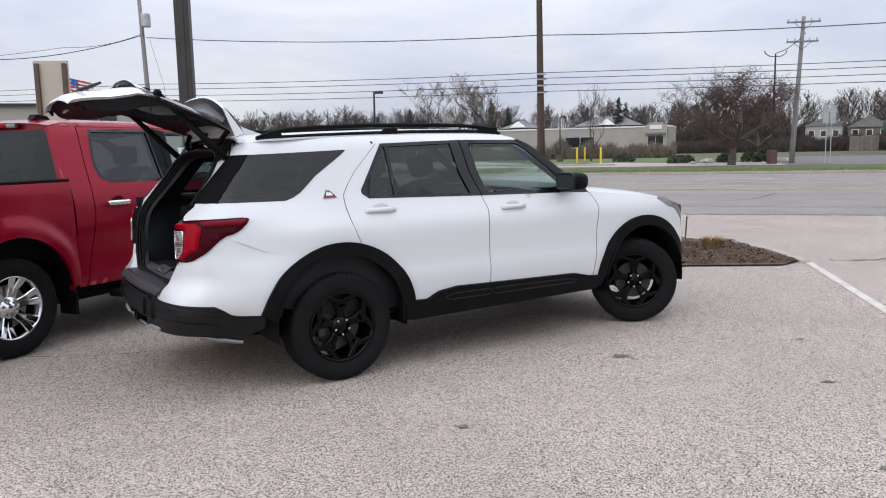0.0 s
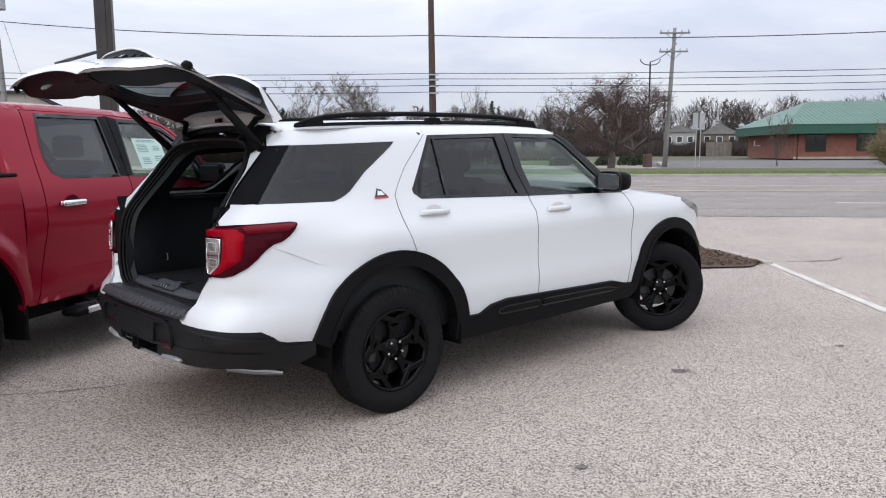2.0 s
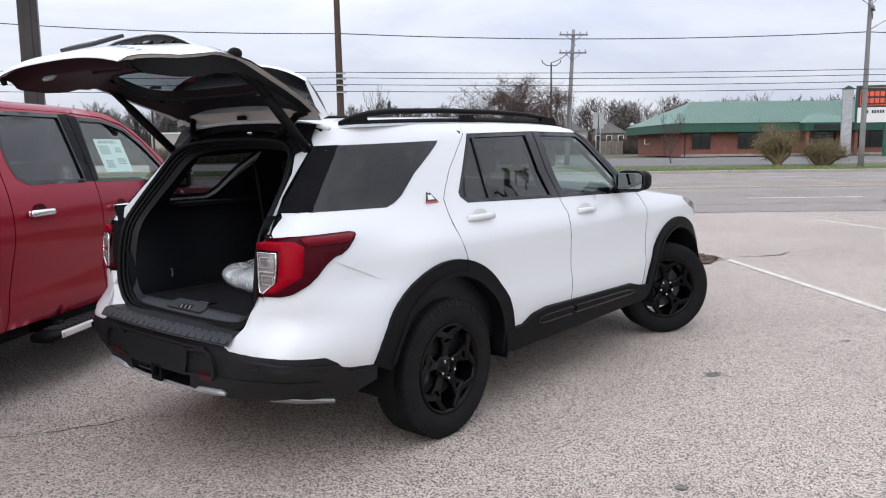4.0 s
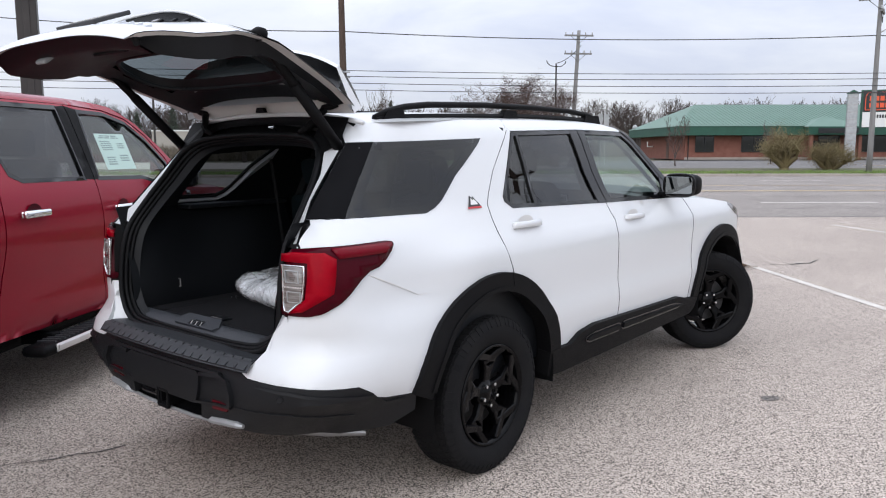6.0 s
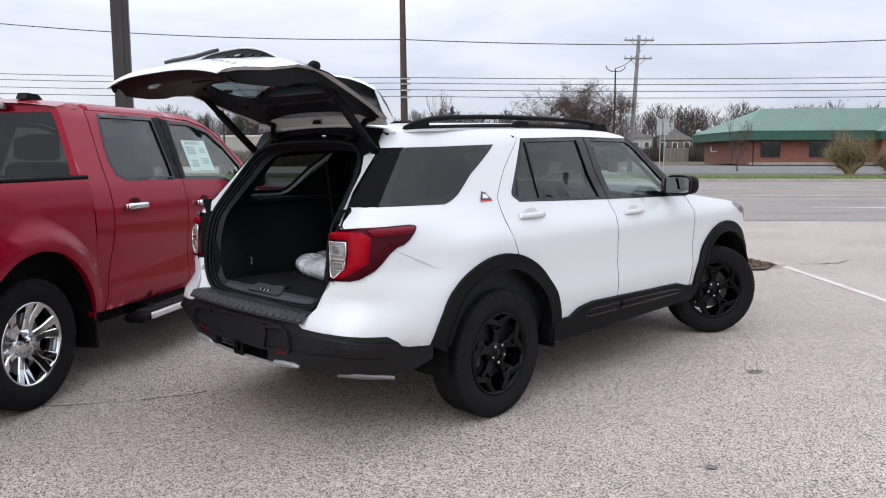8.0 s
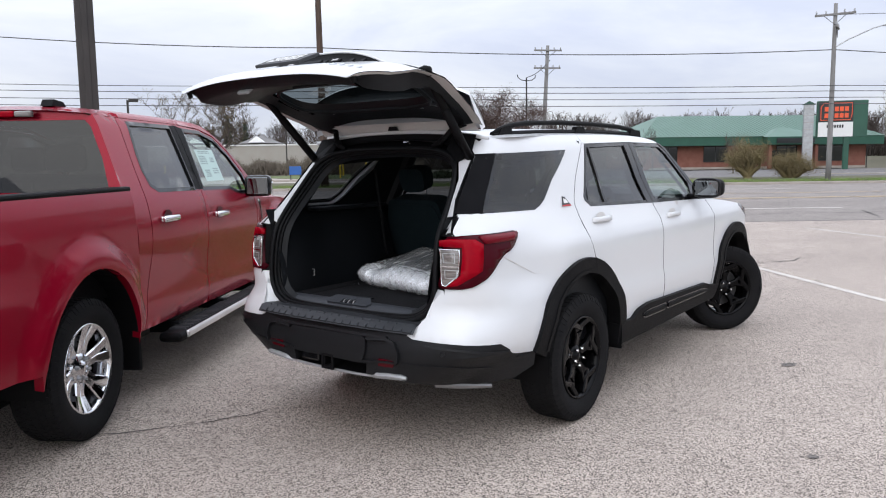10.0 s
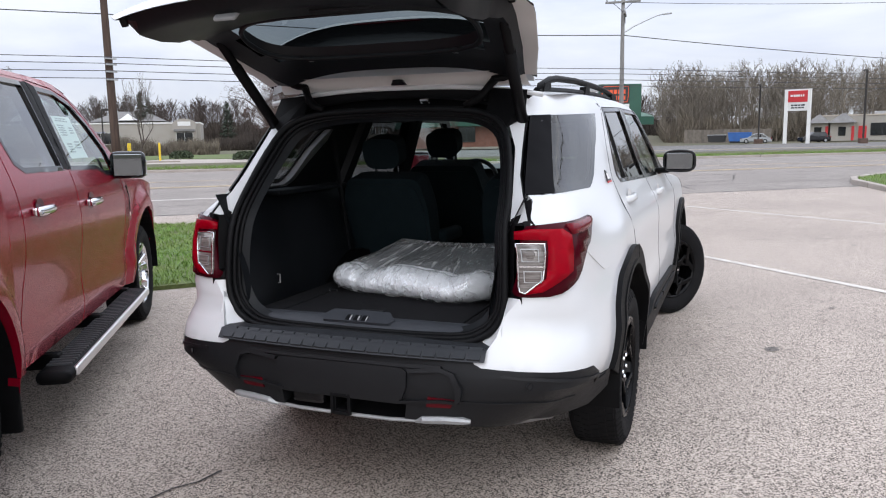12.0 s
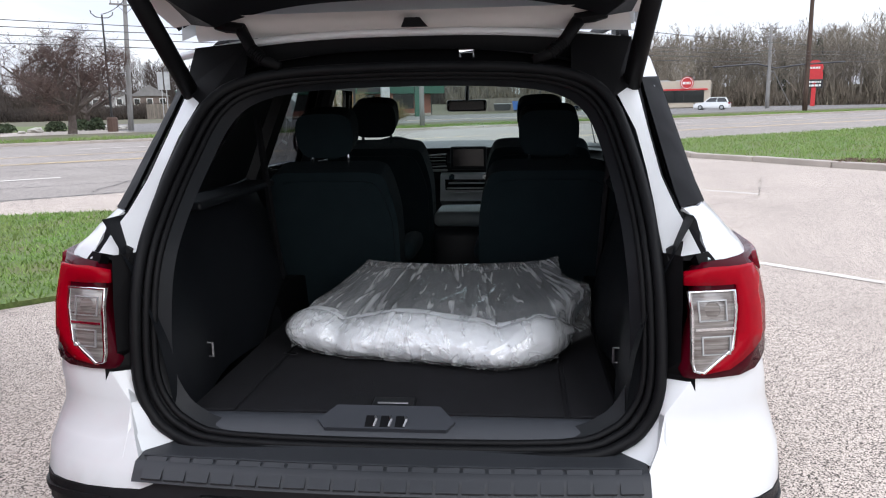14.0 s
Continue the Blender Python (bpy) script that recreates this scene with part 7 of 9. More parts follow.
    solid("hitch_lip", join(box(-1.175, -1.16, -0.045, -0.03, 0.440, 0.530, 0.004), box(-1.175, -1.16, 0.03, 0.045, 0.440, 0.530, 0.004), box(-1.175, -1.16, -0.03, 0.03, 0.440, 0.455, 0.004), box(-1.175, -1.16, -0.03, 0.03, 0.515, 0.530, 0.004)), CLAD, suv)
    solid("tow_socket", box(-1.145, -1.10, 0.09, 0.24, 0.46, 0.53, 0.015), GLOSS_BLACK, suv, "black trailer wiring socket")
    for s in (-1, 1):
        strip = solid("skid_strip", tube([(-1.142, s * 0.0, 0.436), (-1.142, s * 0.20, 0.438), (-1.138, s * 0.34, 0.446)], 0.008, 8), GALV, suv, "silver skid trim")
        solid("skid_end", tube([(-1.142, s * 0.31, 0.442), (-1.146, s * 0.345, 0.455), (-1.142, s * 0.42, 0.462), (-1.134, s * 0.50, 0.464), (-1.128, s * 0.53, 0.462)], [0.007, 0.017, 0.018, 0.016, 0.009], 8), GALV, strip, "silver skid end")
        solid("tailpipe", tube([(-0.85, s * 0.50, 0.36), (-0.74, s * 0.60, 0.345), (-0.62, s * 0.72, 0.335)], [0.020, 0.024, 0.016], 10), STEEL, suv, "bright tailpipe under the bumper")
    solid("axle_beam", tube([(0, -0.8, 0.33), (0, 0.8, 0.33)], 0.05, 8), CLAD, suv)
    solid("muffler", box(-0.85, -0.45, -0.40, 0.40, 0.41, 0.52, 0.05), CLAD, suv)
    solid("crossmember", box(-1.06, -0.98, -0.6, 0.6, 0.47, 0.70, 0.02), CLAD, suv)


suv_rear_bumper()

# ---- tailgate, swung up on its hinges ----
HX, HZ = -0.50, 1.72
GATE_OPEN = Matrix.Translation((HX, 0, HZ)) @ Matrix.Rotation(radians(70), 4, "Y") @ Matrix.Translation((-HX, 0, -HZ))
GATE_REAR = [(0.775, -1.125), (0.80, -1.142), (0.83, -1.147), (0.9, -1.14), (1.0, -1.12), (1.1, -1.095), (1.2, -1.075), (1.26, -1.045), (1.30, -1.01), (1.62, -0.73), (1.70, -0.61), (1.74, -0.55)]
GATE_HALF = [(0.775, 0.60), (0.80, 0.64), (0.83, 0.66), (0.90, 0.675), (1.10, 0.672), (1.17, 0.675), (1.20, 0.70), (1.23, 0.738), (1.27, 0.755), (1.32, 0.748), (1.50, 0.70), (1.62, 0.655), (1.70, 0.63), (1.74, 0.62)]


def gate_out(y, z):
    """The gate's outer skin while shut; y in -1..1 of its half width."""
    w = table(z, GATE_HALF)
    k = abs(y) ** 3
    wrap = table(z, [(0.775, 0.045), (0.83, 0.06), (1.0, 0.082), (1.17, 0.075), (1.25, 0.11)])
    return Vector((table(z, GATE_REAR) + wrap * k, y * w, z))


def gate_abs(y, z):
    w = table(z, GATE_HALF)
    return gate_out(max(-1, min(1, y / w)), z)


def gate_shell(gate):
    """Outer parts: glass, side wings, spoiler, grip bar, plate and marks."""
    zs = [1.225, 1.27, 1.32, 1.40, 1.48, 1.56, 1.62]
    solid("gate_glass", grid_sheet(lambda z, y: gate_out(y * 0.80, z), zs, steps(-1, 1, 20)), BACKLIGHT, gate, "dark rear window", True)
    for s in (-1, 1):
        solid("gate_wing", grid_sheet(lambda z, y: gate_out(s * y, z) + Vector((-0.006, 0, 0)), [1.215, 1.27, 1.32, 1.40, 1.48, 1.56, 1.62, 1.66], steps(0.78, 1, 6), s < 0), GLOSS_BLACK, gate, "gloss black side wing", True)

    def tail_edge(y):
        return Vector((-0.845 + 0.10 * abs(y) ** 3, y * 0.60, 1.672 + 0.018 * (1 - y * y)))

    def top_skin(t, y):
        root = Vector((HX - 0.035, y * 0.615, 1.722 + 0.035 * (1 - abs(y) ** 2.6)))
        return tail_edge(y).lerp(root, t) + Vector((0, 0, 0.014 * math.sin(math.pi * t)))
    solid("spoiler", grid_sheet(top_skin, steps(0, 1, 8), steps(-1, 1, 24)), CAR_WHITE, gate, "white roof spoiler", True)
    solid("spoiler_lip", grid_sheet(lambda t, y: tail_edge(y) + Vector((0.006 * t, 0, -0.016 * t)), [0, 1], steps(-1, 1, 24), True), CAR_WHITE, gate, smooth=True)
    solid("spoiler_under", grid_sheet(lambda t, y: (tail_edge(y) + Vector((0.006, 0, -0.016))).lerp(gate_out(y * 0.93, 1.60), t) + Vector((0.03, 0, 0.012)) * math.sin(math.pi * t), steps(0, 1, 6), steps(-1, 1, 20), True), GLOSS_BLACK, gate, "gloss black spoiler underside", True)
    for s in (-1, 1):
        solid("spoiler_end", grid_sheet(lambda t, u: (tail_edge(s) + Vector((0.006 * u, 0, -0.016 * u))).lerp(Vector((HX - 0.04, s * (0.615 + 0.02 * u), 1.722 - 0.07 * u)), t), steps(0, 1, 4), steps(0, 1, 3), s > 0), CAR_WHITE, gate, smooth=True)
    solid("brake_light", box(-0.835, -0.828, -0.16, 0.16, 1.668, 1.676, 0.003), LAMP_DARK, gate, "narrow dark red brake light")

    # grip bar: an overhang with a dark underside that thins out towards its ends
    def bulge(y):
        return max(0.0, 1 - abs(y / 0.445) ** 3.2)

    def bar_edge(y):
        p = gate_abs(y, 1.235)
        return Vector((p.x - 0.062 * bulge(y), y, 1.235))

    def bar_under(t, y):
        foot = gate_abs(y, 1.235 - 0.115 * bulge(y))
        return foot.lerp(bar_edge(y), t) + Vector((0.022 * bulge(y) * math.sin(math.pi * t) - 0.002, 0, 0))
    ys = steps(-0.445, 0.445, 28)
    garnish = solid("gate_garnish", grid_sheet(bar_under, steps(0, 1, 6), ys), CLAD, gate, "black underside of the grip bar", True)
    solid("garnish_cap", grid_sheet(lambda t, y: bar_edge(y).lerp(gate_abs(y, 1.285), t) + Vector((-0.016 * bulge(y) * math.sin(math.pi * t) - 0.002, 0, 0.004)), steps(0, 1, 6), ys), CAR_WHITE, garnish, "white lip over the grip bar", True)
    solid("garnish_rim", tube([bar_edge(y) + Vector((-0.001, 0, -0.003)) for y in ys], 0.006, 6), CAR_WHITE, garnish, smooth=True)

    def on_bar(y, t, lift):
        p = bar_under(t, y)
        n = (bar_under(t + 0.01, y) - bar_under(t - 0.01, y)).cross(Vector((0, 1, 0))).normalized()
        n = n if n.z < 0 else -n
        u = (bar_under(t + 0.01, y) - bar_under(t - 0.01, y)).normalized()
        m = Matrix((Vector((0, 1, 0)), u, n)).transposed().to_4x4()
        return Matrix.Translation(p + n * lift) @ m
    for y in (-0.165, 0.165):
        solid("plate_lamp", box(-0.034, 0.034, -0.016, 0.016, -0.004, 0.006, 0.003), SEAL, garnish, at=on_bar(y, 0.5, 0.002))
        solid("lamp_lens", box(-0.022, 0.022, -0.010, 0.010, 0.006, 0.010, 0.003), LAMP_CLEAR, garnish, "clear plate lamp lens", at=on_bar(y, 0.5, 0.002))
    solid("release_pad", box(-0.07, 0.07, -0.018, 0.018, -0.004, 0.010, 0.008), SEAL, garnish, at=on_bar(0, 0.5, 0.002))
    for y in (-0.33, -0.265, -0.09, 0.09, 0.265, 0.33):
        solid("garnish_slot", box(-0.015, 0.015, -0.018, 0.018, -0.006, 0.004, 0.003), SEAL, garnish, at=on_bar(y, 0.5, 0.002))
    plate = solid("dealer_plate", box(-1.155, -1.138, -0.16, 0.16, 0.935, 1.09, 0.004), BLACK, gate, "black dealer plate with unreadable writing")
    wb = moved(text_bars(0.24, 0.10, 3, 3, 0.002), Matrix.Translation((-1.156, 0, 1.013)) @ Matrix.Rotation(radians(-90), 4, "Z"))
    solid("plate_writing", wb, WHITE_SIGN, plate)
    solid("gate_badge", lathe([(0, -0.006), (0.05, -0.005), (0.055, 0.004)], 24, "x"), CHROME, gate, "oval plain badge", at=Matrix.Translation((-1.068, 0, 1.262)) @ Matrix.Diagonal((1, 1.0, 0.42, 1)))
    for k in range(4):
        p = gate_abs(-0.60 + k * 0.05, 0.87)
        solid("gate_letter_bar", box(-0.006, 0.004, 0, 0.036, 0, 0.022, 0.001), CHROME, gate, at=Matrix.Translation(p))
    solid("wiper", tube([gate_abs(0.02, 1.27) + Vector((-0.03, 0, 0)), gate_abs(-0.15, 1.29) + Vector((-0.03, 0, 0)), gate_abs(-0.36, 1.315) + Vector((-0.02, 0, 0))], [0.022, 0.012, 0.008], 8), CLAD, gate, smooth=True)


LINER_HALF = [(0.83, 0.56), (0.87, 0.60), (1.0, 0.625), (1.17, 0.625), (1.25, 0.640), (1.32, 0.645), (1.5, 0.605), (1.60, 0.57), (1.645, 0.53)]
LINER_DEEP = [(0.83, 0.05), (0.85, 0.085), (0.90, 0.10), (1.10, 0.11), (1.22, 0.10), (1.29, 0.065), (1.645, 0.055)]


def gate_inner(y, z):
    return gate_abs(y, z) + Vector((table(z, LINER_DEEP), 0, 0))


def gate_lining(gate):
    """Inside: a deep black liner round the window, in a narrow pale painted flange."""
    inner = gate_inner
    zs = [0.83, 0.84, 0.855, 0.88, 0.92, 0.97, 1.03, 1.10, 1.17, 1.22, 1.255, 1.29, 1.34, 1.40, 1.46, 1.52, 1.565, 1.60, 1.645]
    n = 40
    ys = steps(-1, 1, n)

    def half_hole(z):
        return 0.84 * max(0.0, 1 - abs((z - 1.40) / 0.175) ** 2.6) ** 0.38
    V = [inner(y * table(z, LINER_HALF), z) for z in zs for y in ys]
    F = []
    for i in range(len(zs) - 1):
        for j in range(n):
            zc, yc = (zs[i] + zs[i + 1]) / 2, (ys[j] + ys[j + 1]) / 2
            if abs(yc) < half_hole(zc):
                continue
            a = i * (n + 1) + j
            F.append((a, a + 1, a + n + 2, a + n + 1))
    shade_auto(solid("gate_liner", (V, F), TRIM, gate, "black moulded inner trim round the rear window", True), 50)
    # dark border printed on the glass, just outside the opening of the liner
    rim = [(0.96 * half_hole(z), z) for z in steps(1.235, 1.565, 16)]
    loop = [inner(y * table(z, LINER_HALF), z) for y, z in rim] + [inner(-y * table(z, LINER_HALF), z) for y, z in rim[::-1]]
    back = [gate_abs(p.y, p.z) + Vector((0.006, 0, 0)) for p in loop]
    m = len(loop)
    solid("liner_return", (loop + back, [(i, (i + 1) % m, m + (i + 1) % m, m + i) for i in range(m)]), TRIM, gate, smooth=True)
    solid("liner_bead", tube(loop + loop[:1], 0.011, 6, False), TRIM, gate, smooth=True)
    # pale flange all along the lower lip and up both sides, then the dark wall of the liner
    edge_z = [0.775, 0.80, 0.83, 0.87, 0.93, 1.0, 1.08, 1.14, 1.17, 1.20, 1.23, 1.27, 1.32, 1.40, 1.50, 1.58, 1.645]

    def rim_in(s, z):
        w = table(z, GATE_HALF)
        d = table(z, [(0.79, 0.0), (0.83, 0.022), (1.16, 0.024), (1.20, 0.045), (1.25, 0.075), (1.45, 0.065), (1.66, 0.05)])
        return gate_abs(s * (w - d), max(z, 0.815)) + Vector((0.020, 0, 0))
    for s in (-1, 1):
        solid("gate_frame", grid_sheet(lambda z, t: (gate_out(s, z) + Vector((0.003, 0, 0))).lerp(rim_in(s, z), t), edge_z, steps(0, 1, 3), s > 0), JAMB_GREY, gate, "pale painted gate flange", True)
        solid("liner_wall", grid_sheet(lambda z, t: rim_in(s, z).lerp(inner(s * table(z, LINER_HALF), max(z, 0.83)), t), edge_z, steps(0, 1, 4), s > 0), TRIM, gate, smooth=True)
        solid("frame_plug", lathe([(0, 0.004), (0.012, 0.003), (0.014, -0.004)], 12, "x"), CLAD, gate, at=Matrix.Translation(gate_abs(s * 0.69, 1.235) + Vector((0.022, 0, 0))))
    solid("gate_lip", grid_sheet(lambda t, y: (gate_out(y, 0.775) + Vector((0.002, 0, 0))).lerp(gate_abs(y * 0.60, 0.815) + Vector((0.020, 0, 0)), t), steps(0, 1, 3), steps(-1, 1, 28), True), JAMB_GREY, gate, "pale painted lower lip", True)
    solid("lip_wall", grid_sheet(lambda t, y: (gate_abs(y * 0.60, 0.815) + Vector((0.020, 0, 0))).lerp(inner(y * 0.56, 0.83), t), steps(0, 1, 3), steps(-1, 1, 28), True), TRIM, gate, smooth=True)
    for y in (-0.42, 0.56):
        solid("lip_plug", box(-0.006, 0.012, -0.014, 0.014, -0.008, 0.004, 0.003), CLAD, gate, at=Matrix.Translation(gate_abs(y, 0.80) + Vector((0.014, 0, 0))))
    shut = GATE_OPEN.inverted()
    solid("gate_header", grid_sheet(lambda t, y: shut @ Vector((-0.615, y * 0.585, 1.795)).lerp(Vector((-0.535, y * 0.605, 1.735 + 0.012 * (1 - y * y))), t) + Vector((0, 0, 0.006 * math.sin(6 * t))), steps(0, 1, 8), steps(-1, 1, 20), True), JAMB_GREY, gate, "pale painted gate header", True)
    cup = solid("grab_cup", box(-0.006, 0.012, -0.045, 0.045, -0.030, 0.030, 0.01), DASH_GREY, gate, "grey grab cup", at=Matrix.Translation(inner(0.20, 0.865)) @ Matrix.Rotation(radians(-20), 4, "Y"))
    solid("cup_slot", box(0.011, 0.014, -0.006, 0.006, -0.022, 0.022, 0.002), SEAL, cup)
    solid("inner_handle", box(-0.004, 0.010, -0.12, 0.12, -0.012, 0.012, 0.006), TRIM, gate, "low black pull rail", at=Matrix.Translation(inner(-0.20, 0.93)))
    for s in (-1, 1):
        solid("gate_bumper", lathe([(0, 0.02), (0.012, 0.018), (0.014, 0), (0.014, -0.03)], 10, "x"), SEAL, gate, at=gate_abs(s * 0.60, 0.815) + Vector((0.035, 0, 0)))


def gate_struts():
    """Powered struts: foot on the jamb, head on the gate's shoulder."""
    for s in (-1, 1):
        foot, head = Vector((-0.604, s * 0.592, 1.556)), Vector((-1.064, s * 0.630, 2.012))
        st = solid("gate_strut", tube([foot, foot.lerp(head, 0.62)], 0.024, 12), CLAD, suv, "black powered gate strut", True)
        solid("strut_rod", tube([foot.lerp(head, 0.60), foot.lerp(head, 0.64), head], [0.024, 0.019, 0.019], 12), CLAD, st, smooth=True)
        for p in (foot, head):
            solid("strut_joint", lathe([(0, -0.03), (0.02, -0.03), (0.028, 0), (0.02, 0.03), (0, 0.03)], 12), CLAD, st, smooth=True, at=Matrix.Translation(p))
        solid("strut_bracket", moved(box(-0.03, 0.03, -0.006, 0.006, -0.045, 0.03, 0.005), Matrix.Translation(foot + Vector((0.0, s * 0.03, 0.0)))), CLAD, st)
        solid("strut_cable", tube([foot + Vector((0.02, -s * 0.02, 0.03)), foot + Vector((0.035, -s * 0.035, 0.09)), foot + Vector((0.04, -s * 0.03, 0.15))], 0.005, 6), SEAL, st)


def suv_gate():
    gate = solid("tailgate", grid_sheet(lambda z, y: gate_out(y, z), [0.775, 0.785, 0.80, 0.83, 0.88, 0.94, 1.0, 1.06, 1.12, 1.17, 1.2, 1.225], steps(-1, 1, 32)), CAR_WHITE, suv, "white tailgate swung fully open", True, at=GATE_OPEN)
    gate_shell(gate)
    gate_lining(gate)
    gate_struts()


suv_gate()

# ---- inside the SUV ----


def suv_cabin():
    floor = solid("cargo_floor", box(-0.93, 0.05, -0.56, 0.56, 0.74, 0.775, 0.01), CARPET, suv, "black carpeted cargo floor")
    for x0, x1, y0, y1 in ((-0.90, -0.40, -0.42, 0.42), (-0.38, 0.04, -0.42, 0.42), (-0.90, 0.04, 0.43, 0.55), (-0.90, 0.04, -0.55, -0.43)):
        solid("floor_panel", box(x0, x1, y0, y1, 0.772, 0.781, 0.006), CARPET, floor)
    for y in (-0.40, 0.40):
        solid("cargo_hook", tube([(-0.50, y - 0.02, 0.78), (-0.50, y - 0.02, 0.795), (-0.50, y + 0.02, 0.795), (-0.50, y + 0.02, 0.78)], 0.004, 6), CHROME, floor)
    sill = solid("sill_trim", grid_sheet(lambda t, y: Vector((-1.015 + 0.10 * t, y * (0.56 - 0.02 * t), 0.738 + 0.052 * math.sin(min(1, t * 1.3) * math.pi / 2) - 0.012 * max(0, t - 0.8) / 0.2)), steps(0, 1, 8), steps(-1, 1, 20), True), SILL_GREY, suv, "charcoal sill trim", True)
    plate = solid("striker_plate", prism([(-0.17, 0.0), (-0.13, 0.05), (0.13, 0.05), (0.17, 0.0), (0.15, -0.025), (-0.15, -0.025)], "z", 0.0, 0.012), SILL_GREY, suv, "raised striker plate", at=Matrix.Translation((-0.965, 0.02, 0.777)) @ Matrix.Rotation(radians(-90), 4, "Z") @ Matrix.Rotation(radians(25), 4, "X"))
    for k in range(3):
        solid("striker_slot", box(-0.05 + k * 0.037, -0.025 + k * 0.037, -0.02, 0.015, 0.011, 0.0135), SEAL, plate)
        solid("striker_bar", tube([(-0.028 + k * 0.037, -0.018, 0.012), (-0.022 + k * 0.037, -0.004, 0.022), (-0.028 + k * 0.037, 0.012, 0.013)], 0.003, 6), STEEL, plate)
    latch = solid("floor_latch", box(-0.895, -0.815, -0.035, 0.075, 0.782, 0.789, 0.006), TRIM, floor, "black floor latch")
    solid("latch_bar", box(-0.868, -0.860, -0.02, 0.06, 0.789, 0.793, 0.002), STEEL, latch)
    # side linings with the window apertures left open
    lin = [(-0.94, 0.72), (-0.98, 1.16), (-0.86, 1.31), (-0.70, 1.47), (-0.60, 1.58), (-0.52, 1.69), (1.78, 1.69), (2.42, 1.24), (2.42, 0.45), (0.0, 0.45)]
    add_sides("cabin_lining", lin, TRIM, suv, off=-0.07, thick=0.0, step=0.06, holes=[[(-0.58, 1.315), (-0.56, 1.36), (-0.42, 1.575), (0.06, 1.605), (0.02, 1.54), (-0.20, 1.40), (-0.29, 1.335), (-0.36, 1.315)], inset(RWIN, 0.03), inset(FWIN, 0.03)])
    for s in (-1, 1):
        solid("cargo_side", grid_sheet(lambda x, t: Vector((x, s * (0.565 + 0.14 * t ** 2 + 0.02 * math.sin(x * 9)), 0.77 + 0.52 * t)), steps(-0.98, 0.1, 12), steps(0, 1, 8), s < 0), TRIM, suv, "black moulded cargo side trim", True)
        solid("cargo_net_hook", tube([(-0.72, s * 0.580, 0.90), (-0.72, s * 0.555, 0.90), (-0.72, s * 0.555, 0.86), (-0.72, s * 0.575, 0.86)], 0.004, 6), STEEL, suv)
        solid("seat_belt", tube([(-0.05, s * 0.62, 1.52), (-0.02, s * 0.60, 1.2), (0.02, s * 0.58, 0.85)], 0.012, 5), SEAL, suv)
        solid("cargo_ledge", box(-0.62, 0.05, min(s * 0.60, s * 0.72), max(s * 0.60, s * 0.72), 1.26, 1.285, 0.01), TRIM, suv)
    solid("headliner", grid_sheet(lambda x, y: roof_surface(x, y * 0.96) + Vector((0, 0, -0.05)), steps(-0.60, 1.80, 20), steps(-1, 1, 14), True), TRIM, suv, smooth=True)
    solid("floor_pan", box(0.0, 2.4, -0.80, 0.80, 0.40, 0.45, 0.01), CARPET, suv)
    solid("firewall", box(2.38, 2.44, -0.82, 0.82, 0.42, 1.22, 0.02), TRIM, suv)

    def seat(x, y, w, top, name, back_lean=14, low=0.62):
        st = solid(name, box(-0.08, 0.42, -w / 2, w / 2, low - 0.05, low + 0.10, 0.05, 3), SEAT_FABRIC, suv, "black fabric seat", True, at=(x, y, 0))
        m = Matrix.Translation((0.0, 0, low + 0.03)) @ Matrix.Rotation(radians(-back_lean), 4, "Y")
        h = (top - low - 0.05) / math.cos(radians(back_lean))
        solid("backrest", prism(rounded([(-w / 2 * 0.96, 0.0), (w / 2 * 0.96, 0.0), (w / 2, 0.15), (w / 2, h * 0.75), (w / 2 * 0.86, h * 0.97), (w / 2 * 0.7, h), (-w / 2 * 0.7, h), (-w / 2 * 0.86, h * 0.97), (-w / 2, h * 0.75), (-w / 2, 0.15)], 2), "x", -0.07, 0.07), SEAT_FABRIC, st, at=m)
        bolster = prism(rounded([(-w / 2 * 0.9, 0.03), (w / 2 * 0.9, 0.03), (w / 2 * 0.93, h * 0.72), (w / 2 * 0.74, h * 0.95), (-w / 2 * 0.74, h * 0.95), (-w / 2 * 0.93, h * 0.72)], 2), "x", -0.078, -0.07)
        solid("seat_shell", bolster, SEAT_FABRIC, st, at=m)
        head = prism(rounded([(-0.098, 0.045), (0.098, 0.045), (0.113, 0.16), (0.088, 0.215), (-0.088, 0.215), (-0.113, 0.16)], 2), "x", -0.055, 0.055)
        hr = solid("headrest", head, SEAT_FABRIC, st, at=m @ Matrix.Translation((0.02, 0, h)))
        for s in (-1, 1):
            solid("headrest_post", tube([(0, s * 0.07, -0.04), (0, s * 0.07, 0.06)], 0.007, 8), CHROME, hr)
        return st
    seat(0.34, 0.42, 0.52, 1.34, "rear_seat")
    seat(0.34, -0.41, 0.52, 1.34, "rear_seat")
    seat(1.25, 0.40, 0.54, 1.38, "front_seat", 16)
    seat(1.25, -0.40, 0.54, 1.38, "front_seat", 16)
    solid("centre_console", box(1.05, 2.0, -0.12, 0.14, 0.45, 0.93, 0.04), TRIM, suv, smooth=True)
    solid("armrest", box(1.10, 1.42, -0.125, 0.135, 0.93, 1.012, 0.035, 3), ARMREST, suv, "grey padded armrest", True)
    dash = solid("dashboard", prism([(1.92, 0.85), (1.98, 1.02), (1.90, 1.10), (1.88, 1.20), (1.98, 1.285), (2.35, 1.27), (2.40, 0.6), (2.0, 0.6)], "y", -0.80, 0.80), TRIM, suv, "dark dashboard")
